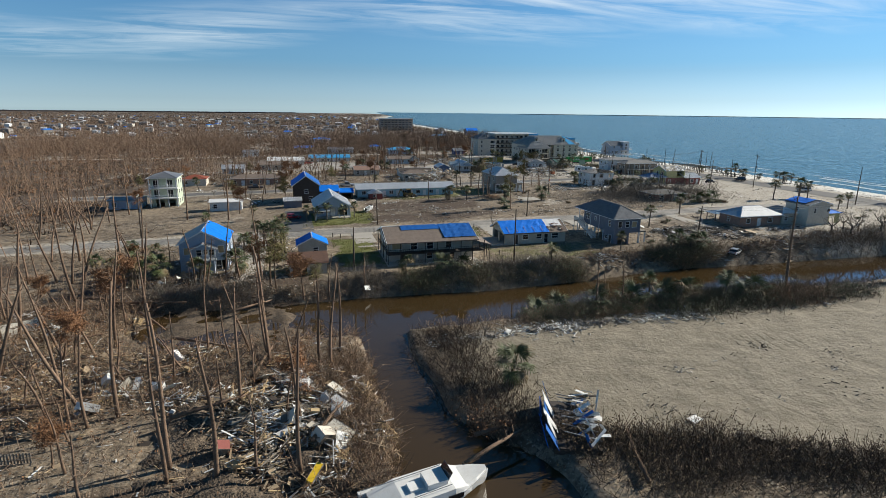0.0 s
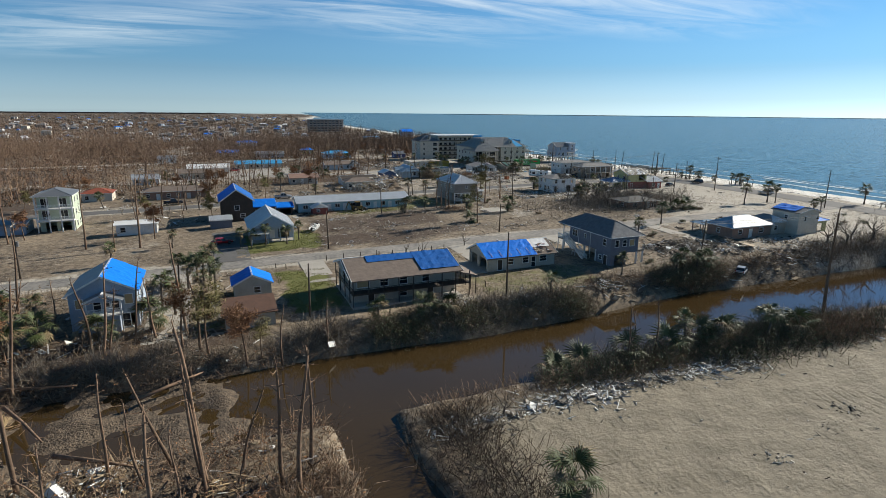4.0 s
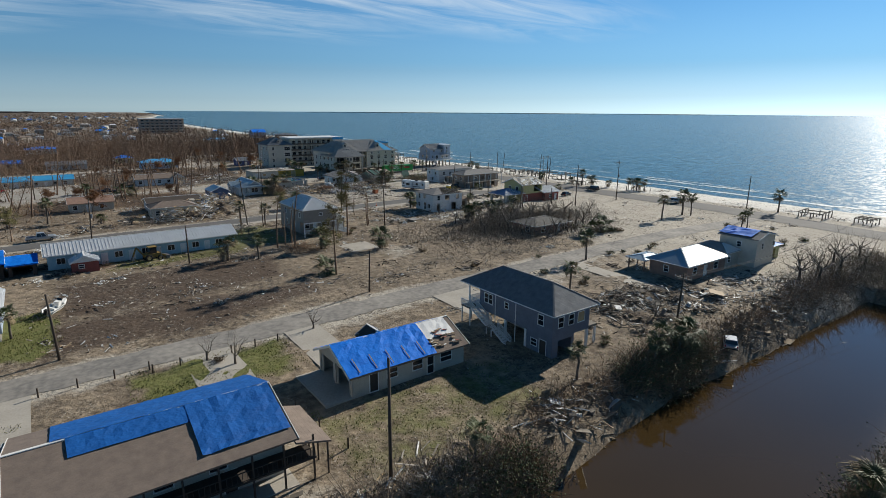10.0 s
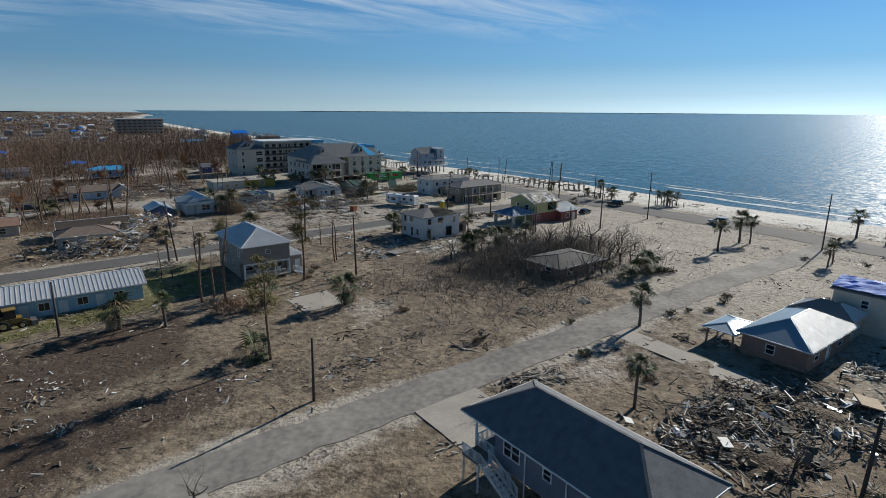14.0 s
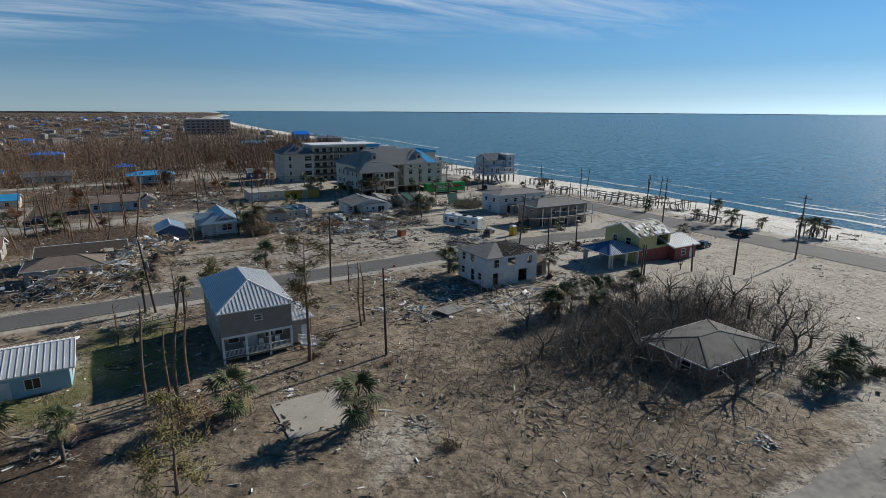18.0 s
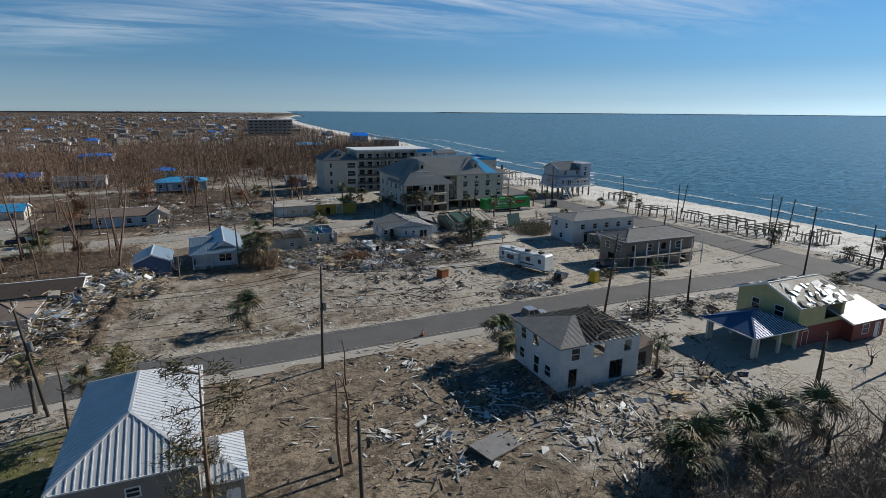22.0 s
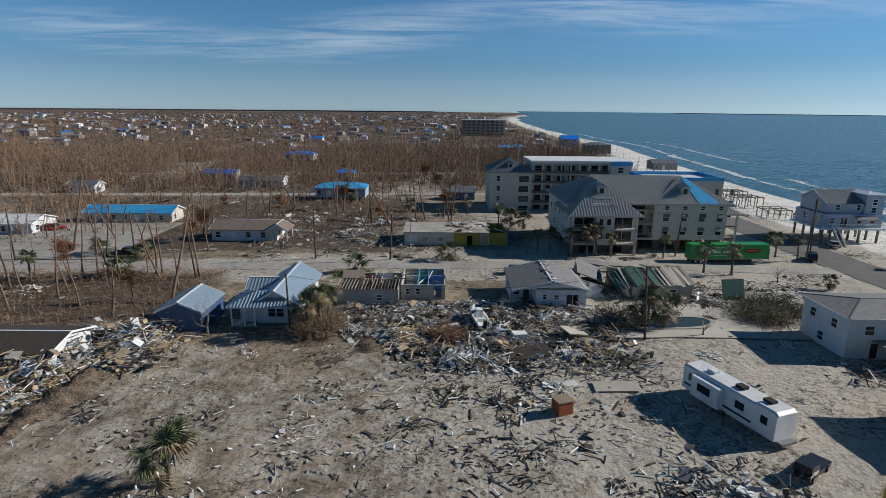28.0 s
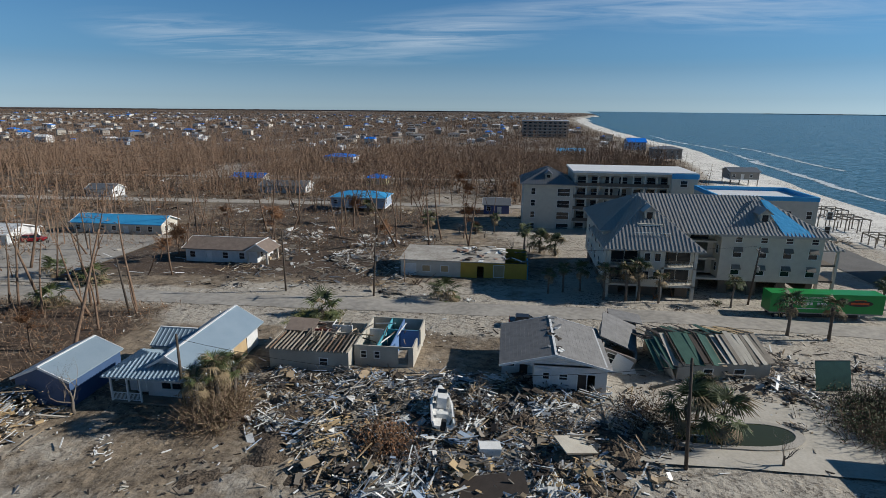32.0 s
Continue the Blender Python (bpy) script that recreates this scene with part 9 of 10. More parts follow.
car("dark car in the concrete court", 171.4, 197.2, height(171.4, 197.2) + 0.06, 10, CAR_DARK, "sedan")
car("black car by the junction", 184.6, 302.0, height(184.6, 302) + 0.08, 60, CAR_DARK, "suv")
car("silver pickup on the second street", 21.0, 223.8, 0.05, 0, CAR_SILVER, "pickup")
car("dark red pickup in front of the brick house", -14.0, 226.0, 0.05, 5, CAR_DARK, "pickup")
car("red car on the paved lot", 9.6, 326.4, 0.05, 20, CAR_RED, "suv")
car("mud-covered silver car sunk in the bank", 96.4, 100.6, height(96.4, 100.6) + 0.05, 30, CAR_SILVER, "sedan")
car("light car parked by the beach", 197.4, 314.0, height(197.4, 314) + 0.05, 75, CAR_SILVER, "sedan")

# long white travel trailer
T = thing("travel_trailer", "long white travel trailer parked on the cleared lot", "trailer", 134.8, 237.8, 0.05, 0)
T.matrix_basis = pose(134.8, 237.8, height(134.8, 237.8) + 0.05, 0, 0, -70)
L, hw = 5.4, 1.25
body = part("body", loft([[(x, -hw, 0.65), (x, hw, 0.65), (x, hw, z - 0.15), (x, hw - 0.2, z), (x, -hw + 0.2, z), (x, -hw, z - 0.15)] for x, z in ((-L, 3.2), (L - 2.2, 3.2), (L - 2.0, 3.35), (L - 0.3, 3.35), (L, 3.1))]), FIBREGLASS, T)
for x in (-2.8, 0.6, 3.6):
    ac = part("roof_unit", box(Geo(), x - 0.45, -0.38, 3.2 if x < 3 else 3.36, x + 0.45, 0.38, 3.5 if x < 3 else 3.6), RUBBER if x > -1 else WHITE, T)
for sgn in (-1, 1):
    for x, w_ in ((-4.2, 0.9), (-1.4, 1.6), (1.6, 1.0), (4.2, 0.7)):
        wd = part("window", box(Geo(), x - w_ / 2, sgn * hw - 0.02, 1.75, x + w_ / 2, sgn * hw + 0.02, 2.5), GLASS, T)
    part("stripe", box(Geo(), -L + 0.2, sgn * hw - 0.012, 1.1, L - 2.4, sgn * hw + 0.012, 1.32), CHAR, T)
    for x in (-0.4, -1.3):
        wheel(T, x, sgn * 1.05, 0.38, 0.25)
sl_ = part("slide_out", box(Geo(), -3.6, -hw - 0.7, 0.8, -0.2, -hw, 2.9), FIBREGLASS, T)
part("window", box(Geo(), -2.8, -hw - 0.73, 1.6, -1.2, -hw - 0.69, 2.4), GLASS, sl_)
part("rear_window", box(Geo(), -L - 0.02, -0.6, 1.8, -L + 0.01, 0.6, 2.4), GLASS, T)
part("rear_ladder", box(box(Geo(), -L - 0.1, 0.8, 0.8, -L - 0.06, 0.84, 3.2), -L - 0.1, 1.1, 0.8, -L - 0.06, 1.14, 3.2), STEEL, T)
part("chassis", box(Geo(), -L + 0.2, -0.9, 0.4, L + 0.6, 0.9, 0.65), STEEL, T)
part("landing_leg", box(Geo(), L - 1.0, -0.7, 0, L - 0.9, 0.7, 0.5), STEEL, T)

# green box trailer with its printed side
T = thing("box_trailer", "bright green box trailer with white lettering on the street", "trailer", 164.8, 298.8, height(164.8, 298.8), 3)
part("body", box(Geo(), -8.1, -1.28, 1.15, 8.1, 1.28, 4.05), GREEN_PAINT, T)
part("frame_rail", box(Geo(), -8.1, -1.2, 0.95, 8.1, 1.2, 1.14), STEEL, T)
for x in (-7.0, -5.8):
    for sgn in (-1, 1):
        wheel(T, x, sgn * 1.0, 0.5, 0.4)
part("landing_leg", box(Geo(), 5.0, -0.8, 0, 5.15, 0.8, 1.0), STEEL, T)
part("skirt", box(Geo(), -4.6, -1.25, 0.45, 4.6, -1.2, 0.95), RUBBER, T)


def lettering(parent, text, size, x, z, m, y=-1.295):
    cu = bpy.data.curves.new("lettering", "FONT")
    cu.body, cu.size, cu.extrude, cu.align_x = text, size, 0.004, "CENTER"
    tmp = bpy.data.objects.new("tmp", cu)
    me_ = bpy.data.meshes.new_from_object(tmp)
    me_.materials.append(m)
    ob = new("lettering", me_)
    bpy.data.objects.remove(tmp)
    ob.parent = parent
    ob.matrix_basis = pose(x, y, z, 90, 0, 0)
    return ob


lettering(T, "LARGE LOSS RESPONSE TEAM", 0.46, -2.4, 3.3, WHITE)
for i in range(9):
    if i not in (1, 5):
        part("letter_bar", box(Geo(), -4.4 + i * 0.5, -1.3, 2.35, -4.06 + i * 0.5, -1.283, 2.75), WHITE, T)
for i, (w_, z0) in enumerate(((0.5, 2.95), (0.7, 1.75))):
    part("small_print", box(Geo(), -2.4 - w_ * 3, -1.298, z0, -2.4 + w_ * 3, -1.283, z0 + 0.08), WHITE, T)
g = Geo()
g.add([(4.6 + 1.9 * math.cos(2 * math.pi * i / 24), -1.3, 2.75 + 0.48 * math.sin(2 * math.pi * i / 24)) for i in range(24)] + [(4.6 + 1.9 * math.cos(2 * math.pi * i / 24), -1.282, 2.75 + 0.48 * math.sin(2 * math.pi * i / 24)) for i in range(24)], [tuple(range(24)), *((i, (i + 1) % 24, (i + 1) % 24 + 24, i + 24) for i in range(24))])
part("emblem", g, CHAR, T)
part("emblem_bar", box(Geo(), 3.3, -1.315, 2.62, 5.9, -1.302, 2.9), ORANGE, T)
part("emblem_roof", slab(Geo(), pose(4.6, -1.29, 3.22, 0, 0, 0), 1.6, 0.02, 0.14), ORANGE, T)

# portable toilet, cones, generator box
T = thing("portable_toilet", "bright yellow portable toilet with white roof", "toilet", 140.7, 225.2, height(140.7, 225.2), 12)
part("cabin", box(Geo(), -0.6, -0.6, 0.1, 0.6, 0.6, 2.15), YELLOW_PAINT, T)
part("roof", loft([[(x * s, y * s, z) for x, y in ((-0.64, -0.64), (0.64, -0.64), (0.64, 0.64), (-0.64, 0.64))] for s, z in ((1, 2.15), (1, 2.25), (0.7, 2.42))]), WHITE, T)
part("door", box(Geo(), -0.42, -0.64, 0.16, 0.42, -0.604, 1.98), YELLOW_PAINT, T)
part("skid", box(Geo(), -0.64, -0.6, 0, 0.64, 0.6, 0.1), RUBBER, T)
for x, y in ((105.7, 215.5), (117.4, 214.9)):
    T = thing("traffic_cone", "orange traffic cone at the street's edge", "cone", x, y, height(x, y) + 0.06, 0, "traffic cones")
    part("cone", tube(Geo(), [(0, 0, 0.04), (0, 0, 0.75)], [0.2, 0.04], 10), ORANGE, T)
    part("band", tube(Geo(), [(0, 0, 0.4), (0, 0, 0.54)], [0.135, 0.102], 10), WHITE, T)
    part("foot", box(Geo(), -0.24, -0.24, 0, 0.24, 0.24, 0.04), RUBBER, T)
T = thing("flatbed_wreck", "dark crushed machine frame on the verge", "wreck", 136.6, 229.0, height(136.6, 229), 35)
part("frame", box(box(Geo(), -2.0, -0.8, 0.35, 2.0, 0.8, 0.7), -1.6, -0.7, 0.7, -0.2, 0.6, 1.4), CAR_DARK, T)
for x in (-1.3, 1.3):
    for y in (-0.75, 0.75):
        wheel(T, x, y, 0.36, 0.24)
T = thing("wooden_crate", "small rust-red shed box lying in the wreckage", "box", 118.4, 238.6, height(118.4, 238.6) + 0.05, 20)
part("box", box(Geo(), -0.8, -0.7, 0, 0.8, 0.7, 1.4), mat("rust_red_box", (0.32, 0.09, 0.03), (0.24, 0.07, 0.03)), T)
part("lid", box(Geo(), -0.9, -0.8, 1.4, 0.9, 0.8, 1.5), WOOD, T)

DIRTY_YELLOW = mat("dirty_yellow_paint", (0.3, 0.19, 0.03), (0.12, 0.085, 0.04), rough=0.75, scale=1.5)
# yellow excavator by the aqua motel
T = thing("excavator", "yellow backhoe loader beside the aqua motel", "excavator", 38.8, 188.6, height(38.8, 188.6), 8)
part("body", box(Geo(), -1.6, -0.8, 0.7, 1.4, 0.8, 1.5), DIRTY_YELLOW, T)
cb = part("cab", box(Geo(), -0.6, -0.7, 1.5, 0.7, 0.7, 2.7), GLASS, T)
part("cab_roof", box(Geo(), -0.75, -0.8, 2.7, 0.85, 0.8, 2.82), DIRTY_YELLOW, cb)
for x, r in ((-0.9, 0.7), (1.2, 0.5)):
    for y in (-0.85, 0.85):
        wheel(T, x, y, r, 0.4)
part("boom", beam(Geo(), (-1.6, 0, 1.2), (-2.8, 0, 3.0), 0.25, 0.3), DIRTY_YELLOW, T)
part("stick", beam(Geo(), (-2.8, 0, 3.0), (-3.6, 0, 1.2), 0.2, 0.25), DIRTY_YELLOW, T)
part("bucket", loft([[(x, -0.35, z), (x, 0.35, z), (x + 0.25, 0.35, z + 0.5), (x + 0.25, -0.35, z + 0.5)] for x, z in ((-3.9, 0.7), (-3.4, 0.5))]), STEEL, T)
part("loader_arm", beam(Geo(), (1.0, -0.7, 1.4), (2.6, -0.7, 0.6), 0.15, 0.25), DIRTY_YELLOW, T)
part("loader_bucket", box(Geo(), 2.3, -1.1, 0.1, 3.0, 1.1, 0.8), STEEL, T)


# boats
def boat(label, x, y, z, rz, L, rx=0, ry=0, cabin=True, canopy=False):
    T = thing("boat", label, "boat", x, y, z, rz)
    T.matrix_basis = pose(x, y, z, rx, ry, rz)
    W = L * 0.17
    secs = []
    for u in (0, 0.25, 0.5, 0.72, 0.88, 0.97):
        w = W * (1 - max(0, (u - 0.45) / 0.56) ** 2)
        xx, kl = -L / 2 + L * u, 0.25 * max(0, (u - 0.5)) * L * 0.16
        top = L * 0.14 + L * 0.05 * u * u
        secs.append([(xx, -w * 0.1, kl), (xx, w * 0.1, kl), (xx, w * 0.85, top * 0.45 + kl * 0.5), (xx, w, top), (xx, w * 0.82, top + 0.02), (xx, w * 0.7, top * 0.55), (xx, -w * 0.7, top * 0.55), (xx, -w * 0.82, top + 0.02), (xx, -w, top), (xx, -w * 0.85, top * 0.45 + kl * 0.5)])
    part("hull", loft(secs), FIBREGLASS, T)
    part("foredeck", loft([[(xx, -w, z1), (xx, w, z1), (xx, w * 0.8, z1 + 0.1), (xx, -w * 0.8, z1 + 0.1)] for xx, w, z1 in ((L * 0.14, W * 0.8, L * 0.165), (L * 0.34, W * 0.5, L * 0.175), (L * 0.46, W * 0.1, L * 0.185))]), FIBREGLASS, T)
    if cabin:
        cb = part("console", box(Geo(), -L * 0.06, -W * 0.4, L * 0.1, L * 0.1, W * 0.4, L * 0.26), FIBREGLASS, T)
        part("windscreen", slab(Geo(), pose(L * 0.11, 0, L * 0.27, 0, 25, 0), 0.04, W * 0.8, L * 0.09), GLASS, cb)
        part("seat", box(Geo(), -L * 0.3, -W * 0.5, L * 0.08, -L * 0.22, W * 0.5, L * 0.15), WHITE, T)
    part("outboard", box(Geo(), -L / 2 - 0.5, -0.22, L * 0.05, -L / 2 - 0.05, 0.22, L * 0.2), RUBBER, T)
    part("rub_rail", beam(beam(Geo(), (-L / 2, -W, L * 0.14), (L * 0.1, -W, L * 0.145), 0.06, 0.08), (-L / 2, W, L * 0.14), (L * 0.1, W, L * 0.145), 0.06, 0.08), STEEL, T)
    return T


boat("white centre-console boat stranded upright in the wreckage", 111.6, 262.0, height(111.6, 262) + 0.6, 100, 6.6, rx=8)
boat("small white boat on the cottage lawn", 21.8, 165.0, height(21.8, 165) + 0.25, 60, 5.2, rx=12)
T = boat("large white cabin cruiser half sunk at the mouth of the inlet", 9.8, 41.0, SEA - 0.5, 12, 12.0, rx=10)
part("cabin_top", loft([[(x, -w_, 1.55), (x, w_, 1.55), (x, w_ * 0.86, z_), (x, -w_ * 0.86, z_)] for x, w_, z_ in ((-5.4, 1.7, 1.9), (-3.0, 1.85, 2.5), (1.6, 1.8, 2.6), (3.4, 1.4, 2.0))]), FIBREGLASS, T)
for x in (-3.6, -1.4, 0.8):
    part("cabin_window", box(Geo(), x, -1.86, 1.75, x + 1.5, -1.79, 2.25), GLASS, T)
part("roof_hatch", box(Geo(), -2.2, -0.5, 2.5, -1.0, 0.5, 2.75), WHITE, T)
part("roof_rail", beam(beam(Geo(), (-4.6, -1.2, 2.6), (1.4, -1.2, 2.85), 0.05, 0.05), (-4.6, 1.2, 2.6), (1.4, 1.2, 2.85), 0.05, 0.05), CHROME, T)

# wrecked camper split open along its length, lying on the bank
T = thing("wrecked_camper", "crushed white and blue camper split open on the bank", "camper", 26.0, 46.6, -4.1, 0)
T.matrix_basis = pose(26.6, 46.4, -3.0 + slope(26, 46), 0, 0, 70)
part("chassis", box(Geo(), -4.6, -2.2, -0.4, 4.6, 2.4, 0.25), CHAR, T)
q = random.Random(77)
g = Geo()
for i in range(7):
    slab(g, pose(-4.0 + i * 1.35, 2.5 + q.uniform(-0.15, 0.15), 1.2 + q.uniform(-0.2, 0.2), 62 + q.uniform(-9, 9), q.uniform(-7, 7), q.uniform(-5, 5)), 1.3, 2.6, 0.05, 0 if i % 3 else 1)
part("side_wall", g, [FIBREGLASS, TARP_DARK], T, "buckled white side wall with a blue band")
part("lower_skirt", slab(slab(Geo(), pose(-1.6, 3.2, 0.4, 70, 3, 2), 5.4, 0.9, 0.06), pose(2.8, 3.1, 0.4, 74, -5, -4), 3.0, 0.8, 0.06), TARP, T, "blue lower skirt")
for i in range(46):
    part("torn_panel", slab(Geo(), pose(q.uniform(-4.6, 4.8), q.gauss(-1.3, 0.7), q.uniform(0.3, 2.0), q.gauss(0, 34), q.gauss(0, 30), 90 + q.gauss(0, 26)), q.uniform(0.8, 2.6), q.uniform(0.14, 0.6), 0.04), q.choice((FIBREGLASS, WHITE, WHITE, TARP_DARK, CHAR, WOOD)), T)
for i in range(9):
    part("roof_rib", beam(Geo(), (-4.2 + i, -2.2, 0.8 + q.uniform(-0.3, 0.6)), (-4.0 + i + q.uniform(-0.4, 0.4), 1.4, 1.6 + q.uniform(-0.5, 0.5)), 0.06, 0.08), STEEL, T)


# ---- pier frames and piles along the beach ----
def pier(label, x, y, w, d, z, rz=0, broken=0.3, top=2.2):
    T = thing("pier_frame", label, "pier", x, y, z, rz, "storm-stripped pier frames")
    nx, ny = max(2, int(w / 2.6)), max(2, int(d / 2.6))
    for i in range(nx + 1):
        for j in range(ny + 1):
            h = top + R.uniform(-0.2, 0.2) if R.random() > broken else top * R.uniform(0.3, 1.5)
            xx, yy = blend(-w / 2, w / 2, i / nx), blend(-d / 2, d / 2, j / ny)
            part("timber_post", tube(Geo(), [(xx, yy, -1.2), (xx + R.gauss(0, 0.06), yy + R.gauss(0, 0.06), h)], [0.16, 0.14], 6), WOOD_GREY, T)
        if R.random() > broken * 0.6:
            xx = blend(-w / 2, w / 2, i / nx)
            part("beam", beam(Geo(), (xx, -d / 2 - 0.3, top), (xx, d / 2 + 0.3, top), 0.14, 0.28), WOOD_GREY, T)
    for j in range(ny + 1):
        if R.random() > broken:
            yy = blend(-d / 2, d / 2, j / ny)
            part("joist", beam(Geo(), (-w / 2, yy, top + 0.25), (w / 2, yy, top + 0.25), 0.1, 0.22), WOOD_GREY, T)


for x, y, w, d, br, tp in ((201, 275, 8, 6, 0.2, 2.0), (204, 264, 6, 7, 0.3, 2.0), (205, 253, 10, 8, 0.15, 1.9), (207, 243, 14, 5, 0.2, 1.9), (210, 233, 9, 5, 0.5, 2.2), (203, 190, 6, 6, 0.9, 2.6), (199, 217, 4, 8, 0.9, 1.2), (215, 306, 8, 8, 0.3, 2.2), (207, 371, 9, 7, 0.05, 3.4), (212, 392, 12, 6, 0.3, 2.6), (214, 345, 10, 5, 0.4, 2.2), (201, 130, 8, 6, 0.3, 1.6), (206, 352, 7, 6, 0.2, 2.4), (216, 420, 9, 6, 0.3, 2.6), (203, 118, 5, 4, 0.5, 1.5)):
    pier("grey timber deck frame still standing on piles", x, y, w, d, height(x, y), R.uniform(-6, 6), br, tp)

# broken surf along the beach
q = random.Random(17)
for (y0, y1, off, n) in ((120, 330, 9, 260), (330, 620, 12, 200), (170, 235, 24, 90), (360, 470, 30, 50), (600, 1000, 16, 140), (560, 800, 46, 70), (150, 320, 30, 50)):
    g = Geo()
    for _ in range(n):
        y = q.uniform(y0, y1)
        x = shore(y) + off + 3.0 * noise.noise(Vector((y * 0.05, off, 1))) + q.gauss(0, 0.7)
        L, w = q.uniform(1.0, 5.0) * (1 if y < 450 else 2.2), q.uniform(0.15, 0.6) * (1 if y < 450 else 2.2)
        z = SEA + 0.09
        g.add([(x - w, y - L, z), (x + w * 0.6, y - L * 0.6, z + 0.05), (x + w, y + L * 0.5, z + 0.02), (x - w * 0.5, y + L, z)], [(0, 1, 2, 3)])
    single("surf_foam", g, mat("sea_foam", (0.7, 0.74, 0.76), (0.5, 0.56, 0.6), rough=0.7), "thin white line of surf foam", "foam", "stuff")


# ---- storm wreckage ----
def wreckage(label, n, spot, pile=0.6, mix=(0, 0, 1, 1, 1, 2, 2, 2, 7, 3, 4, 4, 4, 6), size=0.72, seed=1, name="debris_pile", clusters=None):
    """Boards, sheets and lumps: most lie in clumps of one stuff and one lay, the rest loose."""
    q = random.Random(seed)
    g = Geo()
    heaps = [(spot(q), q.uniform(0.4, 2.0), q.choice(mix), q.uniform(0, 180)) for _ in range(clusters or max(6, n // 45))]
    for i in range(n):
        if q.random() < 0.68:
            (cx, cy), cr, k, w = q.choice(heaps)
            x, y = cx + q.gauss(0, cr), cy + q.gauss(0, cr)
            k, w = (k if q.random() < 0.65 else q.choice(mix)), w + q.gauss(0, 32)
            lift = math.exp(-((x - cx) ** 2 + (y - cy) ** 2) / (2 * cr * cr))
        else:
            x, y = spot(q)
            k, w, lift = q.choice(mix), q.uniform(0, 180), 0.15
        z0 = on_land(x, y)
        if z0 < SEA - 0.6 or road_gap(x, y) < 0.4:
            continue
        z = max(z0, SEA) + pile * lift * q.random() + 0.04
        t, u = q.random(), q.random() ** 2.2
        m = pose(x, y, z, q.gauss(0, 15), q.gauss(0, 15), w)
        if t < 0.76:
            slab(g, m, (0.3 + 3.4 * u) * size, q.uniform(0.05, 0.17), q.uniform(0.03, 0.08), k)
        elif t < 0.92:
            slab(g, m, (0.25 + 1.9 * u) * size, (0.2 + 1.1 * u) * size * q.uniform(0.6, 1.2), 0.03, k)
        else:
            s = (0.12 + 0.5 * u) * size
            slab(g, m, s * q.uniform(0.8, 1.8), s, s * q.uniform(0.5, 1), k)
    return single(name, g, MULTI, label, "debris", "stuff")


def rubble_mound(label, x0, y0, x1, y1, h, seed, gap=0.0, cell=0.55):
    """Low uneven heaps of splintered litter that lie under the larger pieces."""
    g, at_ = Geo(), {}
    nx, ny = int((x1 - x0) / cell), int((y1 - y0) / cell)
    for j in range(ny + 1):
        for i in range(nx + 1):
            x, y = x0 + i * cell, y0 + j * cell
            e = min(1.0, min(i, j, nx - i, ny - j) * cell / 4.0)
            v = noise.noise(Vector((x * 0.2, y * 0.2, seed))) + 0.5 * noise.noise(Vector((x * 0.55, y * 0.55, seed))) + 0.25 * noise.noise(Vector((x * 1.5, y * 1.5, seed))) - gap - (1 - e) * 0.9
            at_[i, j] = v
            g.v.append((x, y, max(on_land(x, y), SEA) + max(-0.25, h * v) + (0.12 * noise.noise(Vector((x * 2.3, y * 2.3, 1))) if v > 0 else 0)))
    for j in range(ny):
        for i in range(nx):
            if max(at_[i, j], at_[i + 1, j], at_[i, j + 1], at_[i + 1, j + 1]) > 0:
                k = j * (nx + 1) + i
                g.f.append((k, k + 1, k + nx + 2, k + nx + 1))
                g.m.append(0)
    return single("debris_mound", g, MULCH, label, "debris", "stuff", smooth=True)


def wreck_lot(q):
    x = min(max(q.gauss(111, 9.5), 90), 131)
    lo = max(248.5, 264.5 - 1.07 * (x - 90))
    return x, lo + (270.2 - lo) * q.random()


rubble_mound("low heaps of splintered litter between the ruined houses", 89, 247, 133, 272, 0.9, 3, 0.05)
rubble_mound("splintered litter heaped at the inlet", -18, 40, 11, 72, 1.1, 8, -0.12)
rubble_mound("dark litter under the lumber heap", 44, 225, 72, 266, 2.0, 5, -0.05)
rubble_mound("dark litter of the smashed house", 86, 106, 110, 124, 0.8, 9, 0.1)
rubble_mound("torn brush and litter behind the third street", 36, 324, 98, 372, 0.9, 14, 0.1, 0.9)
wreckage("splintered trunks and boards behind the third street", 1500, lambda q: (q.uniform(30, 100), q.uniform(304, 380)), 0.6, (0, 1, 1, 4, 4, 2, 2, 7), 1.1, seed=51)
rubble_mound("litter and roots among the wrecked pines", -56, 60, 2, 102, 0.8, 11, -0.05, 0.8)
BRIGHT = (0, 1, 1, 2, 2, 3, 4, 4, 7, 1)
wreckage("field of broken boards, siding and scrap between the ruined houses", 9500, wreck_lot, 1.2, (0, 0, 1, 1, 1, 2, 2, 7, 3, 4, 4, 4, 6, 5), 0.8, seed=1, clusters=170)
wreckage("white and blue siding thrown in drifts over the wreckage", 2200, wreck_lot, 0.9, (2, 2, 2, 5, 3, 3), 0.7, seed=41, clusters=26)
wreckage("light scatter of scrap over the cleared lot", 900, lambda q: (q.uniform(98, 132), q.uniform(232, 252)), 0.25, size=0.8, seed=2)
wreckage("long tall heap of splintered lumber and roofing", 6800, lambda q: (lambda v: (blend(51.5, 68, v) + q.gauss(0, 3.6), blend(230, 259, v) + q.gauss(0, 2.6)))(q.random()), 3.4, (0, 0, 0, 1, 1, 2, 2, 2, 7, 4, 3, 6, 6, 5), 1.0, seed=3)
